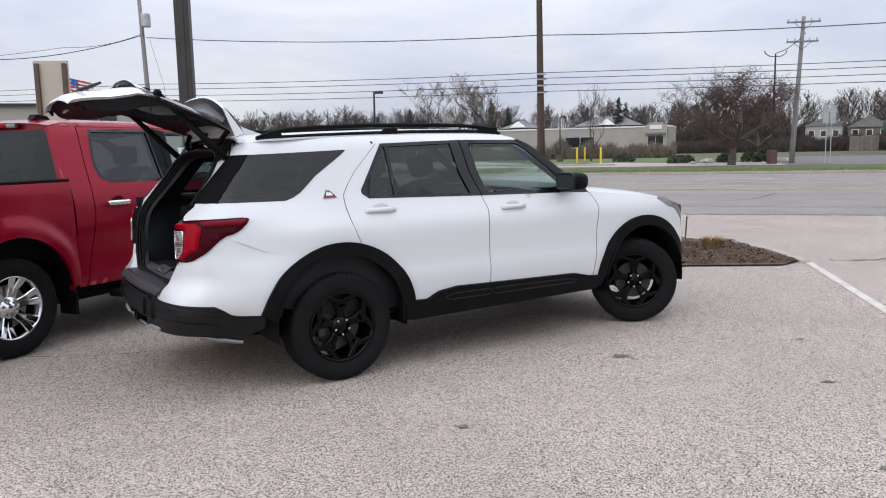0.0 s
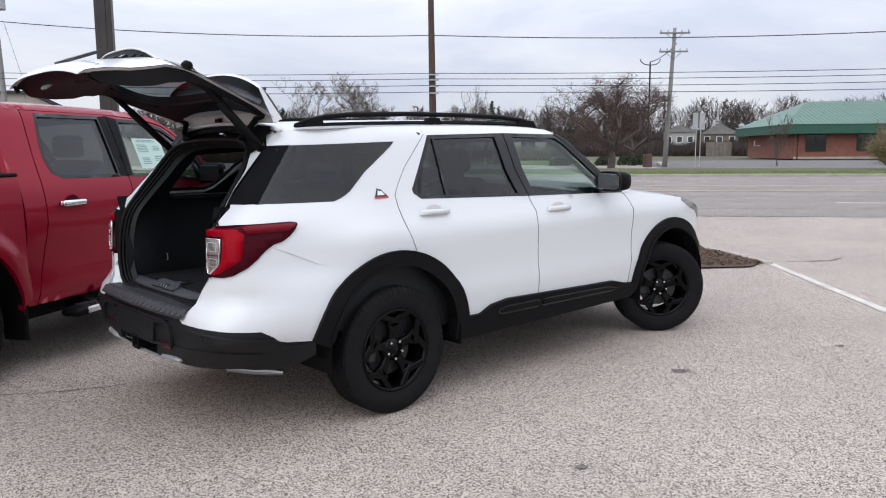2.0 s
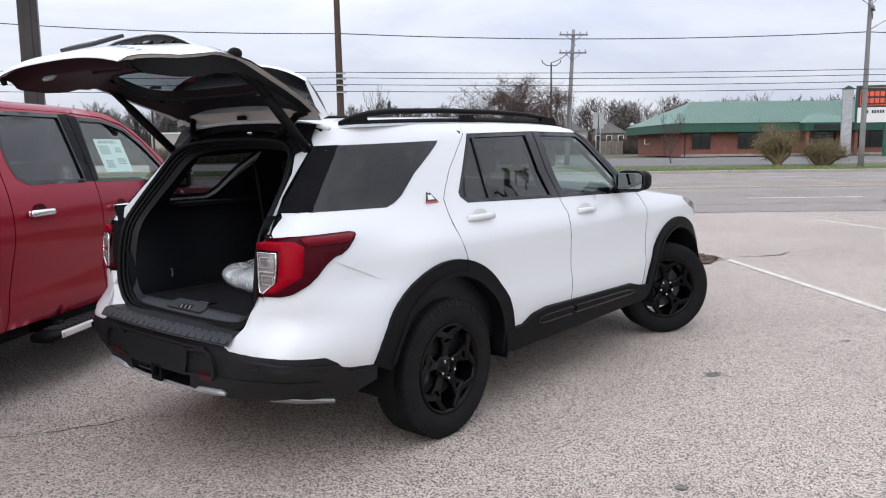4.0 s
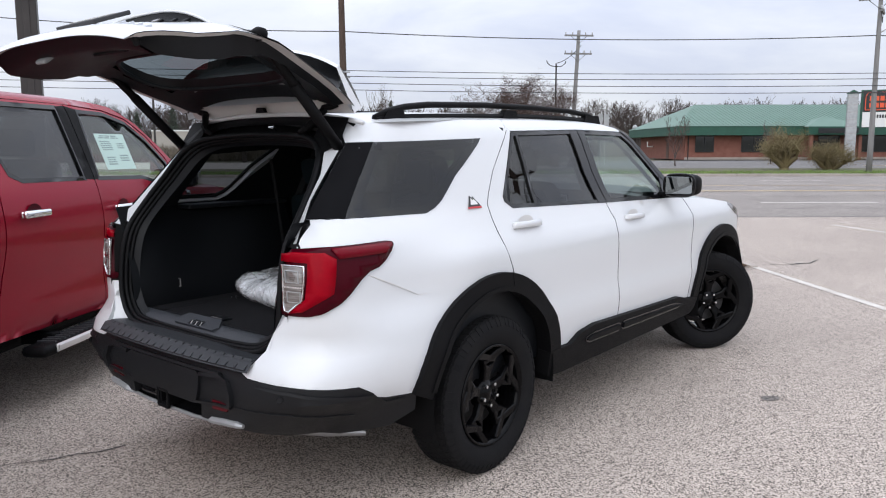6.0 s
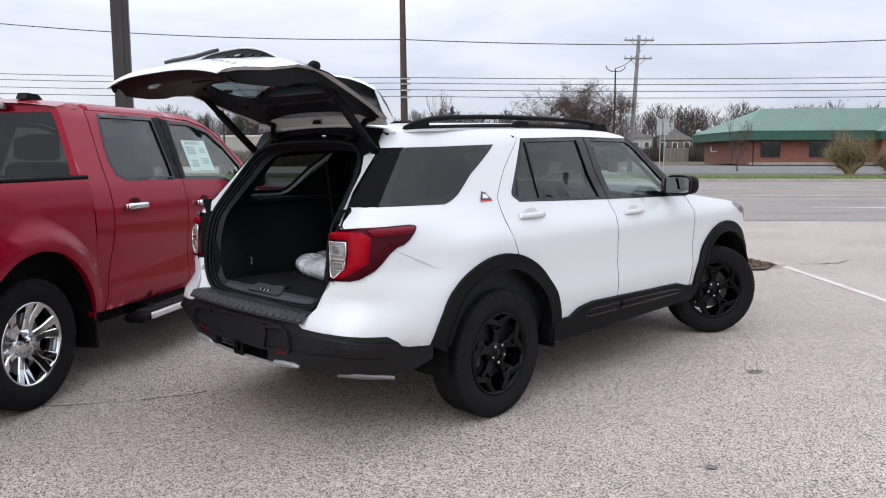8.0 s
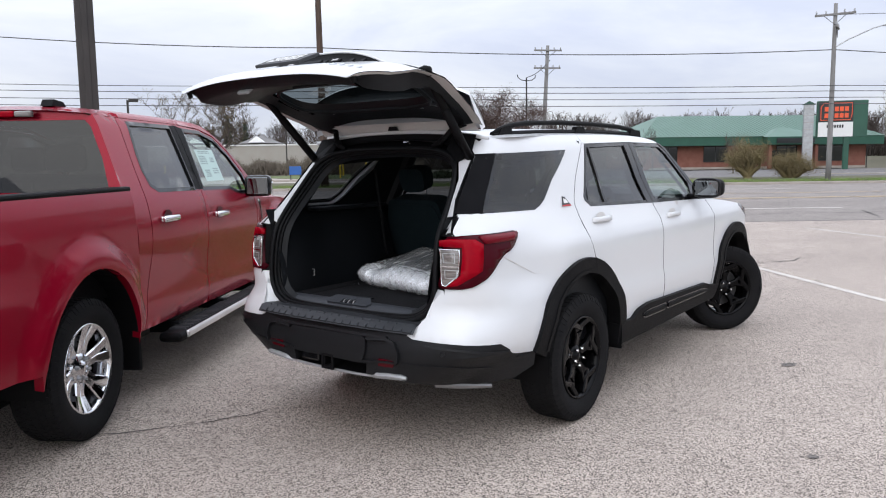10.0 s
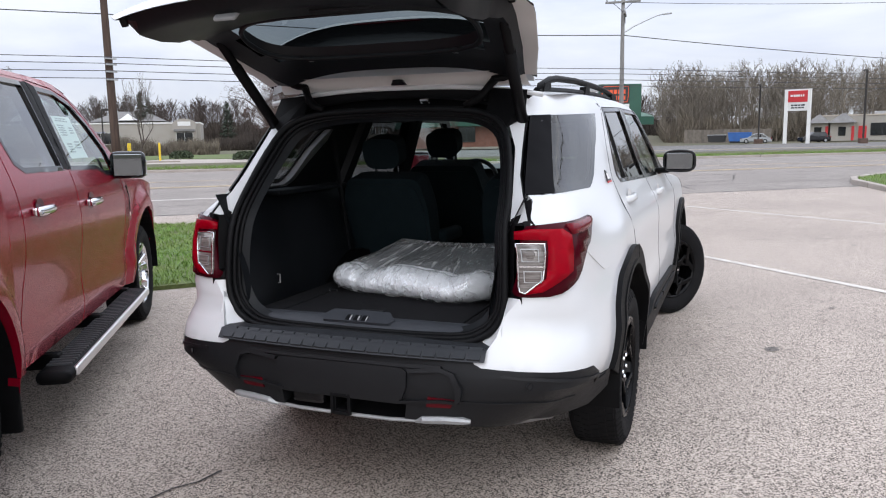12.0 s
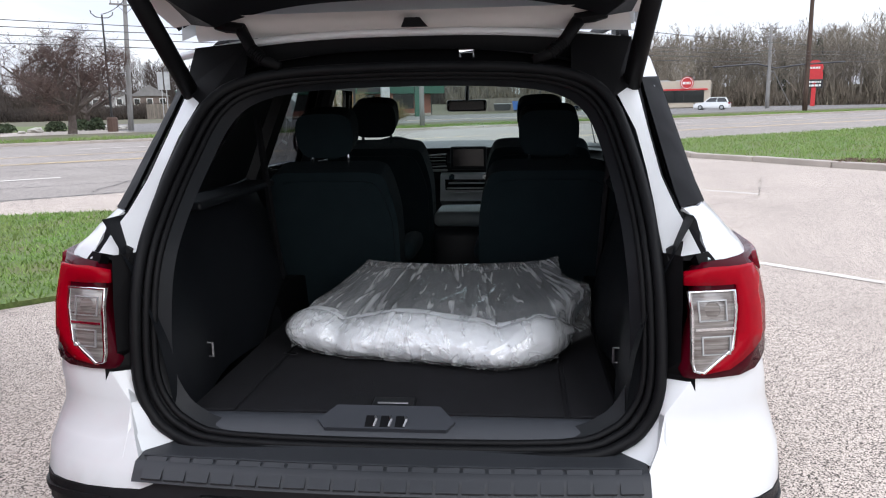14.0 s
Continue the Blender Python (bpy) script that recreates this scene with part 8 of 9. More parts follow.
    solid("dash_top", grid_sheet(lambda t, y: Vector((1.90 + 0.46 * t, y * 0.80, 1.272 + 0.045 * math.sin(math.pi * (0.12 + 0.55 * t)) - 0.03 * abs(y) ** 3)), steps(0, 1, 8), steps(-1, 1, 16)), DASH_TOP, dash, "dark grey padded dash top", True)
    for s in (-1, 1):
        solid("dash_band", box(1.862, 1.90, min(s * 0.13, s * 0.70), max(s * 0.13, s * 0.70), 1.150, 1.163, 0.004), DASH_GREY, dash, "silver trim strip")
        vent = solid("air_vent", box(1.868, 1.90, min(s * 0.135, s * 0.27), max(s * 0.135, s * 0.27), 1.178, 1.252, 0.015), GLOSS_BLACK, dash, "black air vent")
        solid("vent_rim", tube([(1.866, s * 0.135, 1.182), (1.866, s * 0.25, 1.178), (1.866, s * 0.272, 1.20), (1.866, s * 0.262, 1.245), (1.866, s * 0.135, 1.254)], 0.005, 6), DASH_GREY, vent)
        solid("vent_vane", join(*[box(1.862, 1.868, min(s * 0.14, s * 0.255), max(s * 0.14, s * 0.255), z - 0.002, z + 0.002) for z in (1.195, 1.215, 1.235)]), DASH_GREY, vent)
    stack = solid("centre_stack", prism([(1.80, 0.98), (1.84, 1.13), (1.93, 1.15), (1.93, 0.92)], "y", -0.17, 0.17), DASH_GREY, dash, "silver-grey centre stack")
    panel2 = solid("control_panel", moved(box(-0.004, 0.004, -0.14, 0.14, -0.045, 0.045, 0.004), Matrix.Translation((1.815, 0, 1.065)) @ Matrix.Rotation(radians(-15), 4, "Y")), GLOSS_BLACK, stack)
    for y0, y1, z0 in ((-0.12, 0.12, 1.085), (-0.13, 0.13, 1.055), (-0.13, 0.13, 1.03)):
        solid("control_row", box(1.795, 1.812, y0, y1, z0 - 0.005, z0 + 0.005, 0.003), DASH_GREY, panel2)
    for y in (-0.10, 0.10):
        solid("control_knob", lathe([(0, -0.022), (0.016, -0.022), (0.019, -0.004), (0.019, 0.006)], 16, "x"), CHROME, stack, "bright control knob", at=(1.825, y, 1.118))
    scr = solid("touch_screen", box(1.828, 1.858, -0.108, 0.108, 1.162, 1.300, 0.010), TRIM, dash, "black touch screen")
    solid("screen_face", box(1.825, 1.829, -0.092, 0.092, 1.182, 1.286, 0.003), GLOSS_BLACK, scr)
    for y in (-0.34, 0.34):
        solid("seat_armrest", box(0.30, 0.62, y - 0.22, y - 0.14, 0.92, 1.0, 0.03) if y > 0 else box(0.30, 0.62, y + 0.14, y + 0.22, 0.92, 1.0, 0.03), SEAT_FABRIC, suv, "black fold-down armrest", True)
    m = Matrix.Translation((1.66, 0.42, 1.185)) @ Matrix.Rotation(radians(-66), 4, "Y")
    wheel = solid("steering_wheel", tube([(0.185 * math.cos(a), 0.185 * math.sin(a), 0) for a in steps(0, 2 * math.pi, 32)], 0.016, 8, False), TRIM, suv, "black steering wheel", True, at=m)
    solid("wheel_hub", lathe([(0, -0.02), (0.07, -0.02), (0.075, 0.01), (0, 0.03)], 16, "z"), TRIM, wheel)
    for a in (0, 180, 270):
        solid("wheel_spoke", tube([(0.05 * math.cos(radians(a + 90)), 0.05 * math.sin(radians(a + 90)), 0), (0.18 * math.cos(radians(a + 90)), 0.18 * math.sin(radians(a + 90)), 0)], 0.014, 6), DASH_GREY, wheel)
    solid("steering_column", tube([(1.68, 0.42, 1.17), (1.95, 0.42, 1.05)], 0.04, 8), TRIM, suv)
    rv = solid("interior_mirror", box(1.72, 1.75, -0.115, 0.115, 1.505, 1.570, 0.02), GLOSS_BLACK, suv, "interior rear-view mirror", True)
    solid("mirror_face", box(1.716, 1.719, -0.10, 0.10, 1.513, 1.562, 0.001), GLOSS_BLACK, rv)
    solid("mirror_stem", tube([(1.75, 0, 1.56), (1.82, 0, 1.66)], 0.012, 6), TRIM, rv)
    for y in (-0.30, 0.30):
        solid("sun_visor", box(1.62, 1.80, y - 0.19, y + 0.19, 1.665, 1.685, 0.008), DASH_GREY, suv)
    for s in (-1, 1):
        solid("pillar_post", tube([(1.26, s * 0.82, 1.22), (1.20, s * 0.66, 1.68)], 0.045, 8), TRIM, suv)
        solid("pillar_post", tube([(0.30, s * 0.80, 1.25), (0.42, s * 0.66, 1.67)], 0.06, 8), TRIM, suv)


suv_cabin()
for x, y, steer, side in ((0.022, -0.845, 0, 1), (0.022, 0.845, 0, -1), (3.045, -0.85, -37, 1), (3.045, 0.85, -37, -1)):
    suv_wheel(suv, x, y, 0.388, steer, side)


def wrapped_bag():
    """A rolled white bundle in front of flat dark mats, both in one crumpled clear plastic bag on the cargo floor."""
    bag = thing("plastic_bag", "crumpled clear plastic bag of white padding and dark mats", "bag", suv.matrix_world @ Matrix.Translation((0, 0, 0.783)))
    FOOT = [(-0.475, -0.45), (-0.45, -0.52), (-0.40, -0.585), (-0.33, -0.625), (-0.23, -0.638), (-0.11, -0.612), (0.07, -0.575), (0.24, -0.548), (0.35, -0.515), (0.45, -0.50)]
    CREST = [(-0.475, 0.10), (-0.42, 0.135), (-0.36, 0.146), (-0.25, 0.116), (-0.17, 0.130), (-0.03, 0.143), (0.08, 0.141), (0.20, 0.118), (0.245, 0.108), (0.29, 0.132), (0.36, 0.138), (0.41, 0.122), (0.45, 0.10)]

    def ridge(x, y, k, sharp):
        return max(0.0, 1 - 2.4 * abs(noise.noise((x, y, k)))) ** sharp

    def smooth(t):
        t = min(1.0, max(0.0, t))
        return t * t * (3 - 2 * t)

    def roll(turn, v, off=0.0):
        """The padded roll: turn runs from underneath (-70) over the front (0) and the top (90) to the back; v from right to left."""
        end = max(0.0, 1 - abs(v) ** (7 if v < 0 else 9)) ** 0.5
        y = -0.018 + 0.462 * v
        pinch = 1 - 0.16 * math.exp(-((y - 0.255) / 0.03) ** 2)
        rx, rz = (0.118 * pinch + off) * end, table(y, CREST) * 0.5 * end + off * end
        cx, cz = table(y, FOOT) + 0.118, table(y, CREST) * 0.5 + 0.012 * smooth((v - 0.8) / 0.2)
        a = radians(turn)
        wob = 0.006 * noise.noise((turn * 0.012, y * 6, 2.2))
        return Vector((cx - (rx + wob * end) * math.cos(a), y, cz + (rz + wob * end) * math.sin(a)))

    def wrinkle(turn, v):
        """Short sharp folds that fan out over the roll from its gathered ends and from the crease behind it."""
        y = 0.46 * v
        fan = math.atan2(y + 0.25, 0.5 + turn * 0.004)
        n = 0.0035 * ridge(fan * 9, turn * 0.010, 3.1, 3) + 0.0028 * ridge(y * 18 + turn * 0.05, turn * 0.03 - y * 4, 5.7, 2)
        return n + 0.0016 * ridge(y * 46 - turn * 0.06, turn * 0.05, 8.8, 2)

    def back_edge(v):
        y = -0.09 + 0.36 * v
        return Vector((0.0 + 0.02 * noise.noise((v * 2, 0.4, 6)), y, 0.192 + 0.016 * v * v + 0.012 * math.exp(-((v + 0.96) / 0.08) ** 2)))

    def slope(s, v, drop=0.0):
        """The taut sheet that runs from the roll's crest back over the mats."""
        a, b2 = roll(78, v * 0.97), back_edge(v)
        q = a.lerp(b2, s)
        q.z += -0.014 * math.exp(-((s - 0.10) / 0.09) ** 2) - 0.010 * math.sin(math.pi * s) - drop
        # the loose corner that sticks out beside the mats
        q += Vector((0, -0.085, 0.035)) * math.exp(-((s - 0.42) / 0.22) ** 2) * smooth((-v - 0.72) / 0.28)
        edge = smooth((1 - abs(v)) / 0.05) if v > 0 else smooth((1 - abs(v)) / 0.012)
        q.z *= edge
        return q

    def folds(s, v):
        w = 0.010 * ridge(v * 4.2 + s * 0.5, s * 0.7, 2.0, 4) + 0.005 * ridge(v * 10 - s * 1.2, s * 1.0, 4.0, 3) + 0.0025 * ridge(v * 23 + s * 2, s * 1.6, 6.0, 2)
        return w * (1 - 0.5 * s) * min(1, s / 0.06)

    def film(u, v):
        if u < 0.45:
            turn = -62 + 140 * u / 0.45
            q = roll(turn, v * 0.999, 0.005 + wrinkle(turn, v))
            tip = math.exp(-((turn - 48) / 16) ** 2) * smooth((-v - 0.86) / 0.13)
            return q + Vector((-0.01, -0.045, -0.004)) * tip
        if u < 0.92:
            s = (u - 0.45) / 0.47
            q = slope(s, v)
            q.z += folds(s, v) if abs(v) < 0.95 else 0.0
            return q
        t = (u - 0.92) / 0.08
        q = slope(1.0, v)
        return Vector((q.x + 0.04 * t ** 0.6, q.y, q.z * (1 - t) + 0.003))

    solid("plastic_film", grid_sheet(film, steps(0, 1, 200), steps(-1, 1, 210)), FILM, bag, "crumpled clear plastic film", True)
    solid("white_roll", grid_sheet(lambda u, v: roll(-90 + 250 * u, v, -0.003 + wrinkle(-90 + 250 * u, v) * 0.8), steps(0, 1, 70), steps(-1, 1, 150)), PADDING, bag, "white padded roll", True)
    solid("floor_mats", grid_sheet(lambda s, v: slope(s, v * 0.985, 0.022), [0.12 + 0.88 * k / 30 for k in range(31)], steps(-1, 1, 60)), MATS, bag, "dark grey floor mats", True)


def plastic_film():
    """Thin clear film: see-through, glossy, and whitish along its creases, which fan out from the gathered end; this
    white also paints in their highlights.
    """
    m = bpy.data.materials.new("clear_film")
    m.use_nodes = True
    nt = m.node_tree
    nt.nodes.clear()
    add = nt.nodes.new

    def calc(op, *vals):
        n = add("ShaderNodeMath")
        n.operation = op
        for k, v in enumerate(vals):
            if isinstance(v, (int, float)):
                n.inputs[k].default_value = v
            else:
                nt.links.new(v, n.inputs[k])
        return n.outputs[0]
    out, tex, sep, comb = add("ShaderNodeOutputMaterial"), add("ShaderNodeTexCoord"), add("ShaderNodeSeparateXYZ"), add("ShaderNodeCombineXYZ")
    nt.links.new(tex.outputs["Object"], sep.inputs[0])
    back = calc("SUBTRACT", 0.75, sep.outputs[0])
    fan = calc("ARCTAN2", calc("ADD", sep.outputs[1], 0.06), back)
    nt.links.new(calc("MULTIPLY", fan, 3.0), comb.inputs[0])
    nt.links.new(calc("MULTIPLY", back, 0.38), comb.inputs[1])
    nt.links.new(calc("MULTIPLY", sep.outputs[2], 1.3), comb.inputs[2])
    marks, heights = [], []
    for scale, dist, lo, hi in ((6.0, 0.7, 0.52, 0.68), (17.0, 0.5, 0.53, 0.70)):
        no = add("ShaderNodeTexNoise")
        no.inputs["Scale"].default_value, no.inputs["Detail"].default_value, no.inputs["Distortion"].default_value = scale, 3.0, dist
        nt.links.new(comb.outputs[0], no.inputs["Vector"])
        rg = add("ShaderNodeMapRange")
        rg.inputs["From Min"].default_value, rg.inputs["From Max"].default_value = lo, hi
        nt.links.new(no.outputs["Fac"], rg.inputs["Value"])
        marks.append(rg.outputs[0])
        heights.append(no.outputs["Fac"])
    crease = calc("MAXIMUM", calc("POWER", marks[0], 1.6), calc("MULTIPLY", calc("POWER", marks[1], 1.5), 0.8))
    bump = add("ShaderNodeBump")
    bump.inputs["Strength"].default_value, bump.inputs["Distance"].default_value = 0.9, 0.02
    nt.links.new(calc("ADD", heights[0], calc("MULTIPLY", heights[1], 0.4)), bump.inputs["Height"])
    tr, gl, df = add("ShaderNodeBsdfTransparent"), add("ShaderNodeBsdfGlossy"), add("ShaderNodeBsdfDiffuse")
    gl.inputs["Roughness"].default_value = 0.07
    df.inputs["Color"].default_value = (0.93, 0.95, 0.97, 1)
    a, b2, fr = add("ShaderNodeMixShader"), add("ShaderNodeMixShader"), add("ShaderNodeLayerWeight")
    # white diffuse on the crease mask: scatter of the folds plus painted highlights
    nt.links.new(calc("ADD", calc("MULTIPLY", crease, 0.55), 0.17), a.inputs[0])
    nt.links.new(tr.outputs[0], a.inputs[1])
    nt.links.new(df.outputs[0], a.inputs[2])
    for n in (gl, fr):
        nt.links.new(bump.outputs[0], n.inputs["Normal"])
    fr.inputs["Blend"].default_value = 0.5
    nt.links.new(calc("MULTIPLY_ADD", calc("POWER", fr.outputs["Facing"], 4.0), 0.8, 0.11), b2.inputs[0])
    nt.links.new(a.outputs[0], b2.inputs[1])
    nt.links.new(gl.outputs[0], b2.inputs[2])
    nt.links.new(b2.outputs[0], out.inputs[0])
    return m


FILM = plastic_film()
PADDING = material("white_padding", (0.90, 0.92, 0.95), 0.6, vary=0.3, scale=14, tint=(0.76, 0.78, 0.81), bump=0.2, bump_scale=40, coat=0.4)
MATS = material("grey_mats", (0.10, 0.108, 0.115), 0.7, vary=0.5, scale=8, tint=(0.15, 0.16, 0.17), bump=0.5, bump_scale=60)
wrapped_bag()

SATIN = material("satin_chrome", (0.78, 0.78, 0.79), 0.3, 0.9)

# ---- the red pickup truck parked beside it ----
TRUCK_HALF = [(0.4, 0.935), (0.53, 0.962), (0.60, 0.966), (0.70, 0.957), (0.83, 0.967), (0.97, 0.987), (1.1, 0.992), (1.2, 0.985), (1.33, 0.96), (1.6, 0.86), (1.85, 0.765), (1.92, 0.72), (1.96, 0.6)]
BED_HALF = [(0.4, 0.95), (0.6, 0.985), (0.9, 1.0), (1.2, 0.995), (1.36, 0.975), (1.42, 0.955)]


def truck_side(q, z):
    k = (max(q, 3.9) - 3.9) / 1.05
    return Vector((q, -table(z, TRUCK_HALF) * max(1e-4, 1 - min(k, 0.999) ** 4) ** 0.25, z))


def bed_side(q, z):
    flare = 0.0
    for c in (0.0, 3.87):
        d = math.hypot(q - c, (z - 0.43) * 0.95)
        flare = max(flare, 0.045 * max(0.0, 1 - max(0, d - 0.60) / 0.09) if d > 0.3 else 0.045)
    return Vector((q, -table(z, BED_HALF) - min(0.045, flare), z))


def wing_side(q, z):
    d = math.hypot(q - 3.87, (z - 0.43) * 0.95)
    flare = 0.045 * max(0.0, min(1.0, 1 - max(0, d - 0.60) / 0.09))
    p = truck_side(q, z)
    return Vector((p.x, p.y - flare, z))


def truck_wheel(parent, x, y, z, side):
    m = Matrix.Translation((x, y, z)) @ (Matrix.Identity(4) if side > 0 else Matrix.Rotation(math.pi, 4, "Z"))
    w = solid("wheel", lathe([(0.235, 0.11), (0.25, 0.10), (0.25, -0.09), (0.262, -0.105), (0.262, -0.115), (0.252, -0.118), (0.243, -0.09), (0.235, 0.02), (0.235, 0.11)], 56), CHROME, parent, "bright chrome wheel with six spokes", True, at=m)
    carcass, lugs = tyre_mesh(0.412, 0.256, 0.275, 60, 5, 0.008)
    shade_auto(solid("tyre", carcass, RUBBER, w, "black road tyre"), 30)
    tagged(shade_auto(solid("tyre_tread", lugs, RUBBER, w), 30), "fine black tread blocks", kind="stuff")
    for k in range(6):
        for s in (-1, 1):
            a0, a1, a2 = radians(90 + s * 12), radians(90 + s * 8), radians(90 + s * 11)
            pts = [(0.07 * math.cos(a0), 0.07 * math.sin(a0)), (0.16 * math.cos(a1), 0.16 * math.sin(a1)), (0.248 * math.cos(a2), 0.248 * math.sin(a2))]
            solid("spoke", turned(spoke(pts, [0.050, 0.050, 0.068], [-0.060, -0.075, -0.108], 0.035, 0.008), 60 * k + 15), CHROME, w)
    solid("hub_cap", lathe([(0, -0.085), (0.035, -0.085), (0.042, -0.075), (0.085, -0.066), (0.10, -0.05), (0.10, 0.0)], 28), CHROME, w, smooth=True)
    for k in range(6):
        a = radians(60 * k + 45)
        solid("wheel_nut", lathe([(0, -0.09), (0.010, -0.088), (0.013, -0.08), (0.013, -0.05)], 8), STEEL, w, at=(0.065 * math.cos(a), 0, 0.065 * math.sin(a)))
    solid("brake_disc", lathe([(0.07, -0.02), (0.18, -0.02), (0.18, 0.01), (0.07, 0.01)], 32), STEEL, w)
    solid("wheel_back", lathe([(0, 0.03), (0.235, 0.03)], 32), CLAD, w)


def build_truck():
    t = thing("pickup_truck", "dark red metallic crew-cab pickup truck with chrome wheels", "truck", (-4.352, 6.474, 0), 66.3)
    add = lambda name, loop, mat, surf=truck_side, parent=t, **k: add_sides(name, loop, mat, parent, surface=surf, **k)
    RW = [(1.03, 1.86), (1.735, 1.865), (1.745, 1.38), (1.08, 1.39), (0.985, 1.43), (0.955, 1.53), (0.965, 1.63)]
    FW = [(1.965, 1.85), (2.30, 1.845), (2.58, 1.785), (2.80, 1.655), (3.0, 1.47), (3.03, 1.30), (2.74, 1.31), (2.52, 1.36), (1.905, 1.375)]
    rd = [(0.905, 1.89), (0.855, 1.55), (0.84, 1.31), (0.835, 1.06), (0.79, 0.78), (0.72, 0.47), (1.88, 0.45), (1.86, 0.73), (1.855, 1.1), (1.845, 1.37), (1.84, 1.89)]
    d = add("rear_door", rd, CAR_RED, thick=0.03, holes=[inset(RW, -0.006)], step=0.06)
    add("window_frame", inset(RW, -0.012), GLOSS_BLACK, parent=d, off=0.002, thick=0.02, holes=[inset(RW, 0.016)], step=0.08)
    add("door_glass", inset(RW, 0.01), PRIVACY, parent=d, off=-0.012, thick=0.0, step=0.1, label="dark tinted door glass")
    add("pillar_cover", [(1.735, 1.87), (1.84, 1.88), (1.845, 1.37), (1.745, 1.378)], CLAD, parent=d, off=0.003, thick=0.01)
    fd = [(1.85, 1.89), (1.855, 1.37), (1.865, 1.1), (1.87, 0.73), (1.89, 0.45), (3.12, 0.43), (3.19, 0.69), (3.16, 1.15), (3.12, 1.26), (3.055, 1.285), (3.03, 1.485), (2.82, 1.685), (2.595, 1.81), (2.31, 1.866), (1.93, 1.885)]
    f2 = add("front_door", fd, CAR_RED, thick=0.03, holes=[inset(FW, -0.006)], step=0.06)
    add("window_frame", inset(FW, -0.012), GLOSS_BLACK, parent=f2, off=0.002, thick=0.02, holes=[inset(FW, 0.016)], step=0.08)
    add("door_glass", inset(FW, 0.01), CLEAR, parent=f2, off=-0.012, thick=0.0, step=0.1, label="clear door glass")
    add("pillar_cover", [(1.85, 1.88), (1.965, 1.86), (1.905, 1.376), (1.855, 1.37)], CLAD, parent=f2, off=0.003, thick=0.01)
    # cab shell
    add("cab_corner", [(0.62, 1.90), (0.80, 1.925), (0.895, 1.93), (0.895, 1.89), (0.845, 1.55), (0.83, 1.31), (0.825, 1.06), (0.78, 0.78), (0.71, 0.47), (0.63, 0.47), (0.62, 1.40), (0.56, 1.43)], CAR_RED, thick=0.05, step=0.06)
    add("roof_edge", [(0.62, 1.895), (0.8, 1.935), (1.2, 1.945), (1.75, 1.945), (2.1, 1.94), (2.45, 1.905), (2.75, 1.78), (3.0, 1.60), (3.22, 1.40), (3.30, 1.285), (3.065, 1.285), (3.04, 1.495), (2.83, 1.695), (2.605, 1.82), (2.32, 1.876), (1.93, 1.893), (0.90, 1.895)], CAR_RED, thick=0.04, step=0.06)

    def roof(x, y):
        zt = table(x, [(0.60, 1.895), (0.8, 1.935), (1.2, 1.945), (1.75, 1.945), (2.1, 1.94), (2.45, 1.905), (2.62, 1.855)])
        return Vector((x, y * table(zt, TRUCK_HALF), zt + 0.035 * (1 - abs(y) ** 3)))
    solid("roof", grid_sheet(roof, steps(0.62, 2.62, 22), steps(-1, 1, 16)), CAR_RED, t, smooth=True)
    solid("roof_antenna", prism([(-0.09, 0), (0.09, 0), (0.05, 0.035), (-0.06, 0.045)], "y", -0.04, 0.04), CLAD, t, at=(0.85, -0.35, 1.965))
    # back wall of the cab with its glass
    back = [(-0.82, 1.40), (0.82, 1.40), (0.74, 1.78), (0.66, 1.865), (-0.66, 1.865), (-0.74, 1.78)]
    wall = [(-0.97, 0.5), (0.97, 0.5), (0.96, 1.33), (0.74, 1.88), (0.55, 1.935), (-0.55, 1.935), (-0.74, 1.88), (-0.96, 1.33)]
    bsurf = lambda y, z: Vector((0.615 + 0.10 * max(0, z - 1.4), y, z))
    for nm, lp, mt, kw in (("cab_back", wall, CAR_RED, dict(holes=[back])), ("rear_glass", inset(back, -0.005), PRIVACY, dict(off=-0.004))):
        V, F = skin(lp, lambda y, z: bsurf(-y, z), step=0.1, thick=0.0, **kw)
        solid(nm, (V, F), mt, t, smooth=False)
    solid("high_brake_lamp", box(0.60, 0.64, -0.22, 0.22, 1.885, 1.925, 0.01), LAMP_RED, t, "red high brake lamp")
    solid("cargo_lamp", box(0.60, 0.64, -0.34, -0.225, 1.885, 1.925, 0.01), LAMP_CLEAR, t)
    # bed
    a_up = arc(0.0, 0.43, 0.535, 0.555, 180, 0, 22)
    bed = [(0.60, 1.41), (0.60, 0.50), (0.52, 0.50)] + a_up[::-1] + [(-0.56, 0.52), (-1.22, 0.55), (-1.25, 1.41)]
    bs = add("bed_side", bed, CAR_RED, bed_side, thick=0.05, step=0.045)
    for s in (-1, 1):
        solid("bed_rail_cap", box(-1.25, 0.61, min(s * 0.86, s * 0.965), max(s * 0.86, s * 0.965), 1.405, 1.435, 0.012), CLAD, t, "black bed rail cap")
        solid("bed_inner", box(-1.22, 0.6, min(s * 0.82, s * 0.86), max(s * 0.82, s * 0.86), 0.75, 1.41), CLAD, t)
    solid("bed_floor", box(-1.22, 0.6, -0.83, 0.83, 0.72, 0.76), CLAD, t)
    solid("bed_tailgate", box(-1.28, -1.20, -0.80, 0.80, 0.72, 1.41, 0.03), CAR_RED, t)
    add("rear_lamp", [(-1.24, 0.95), (-1.08, 0.95), (-1.10, 1.33), (-1.24, 1.33)], LAMP_RED, bed_side, off=0.006, thick=0.03)
    solid("rear_step_bumper", box(-1.45, -1.25, -0.95, 0.95, 0.48, 0.70, 0.04), CHROME, t)
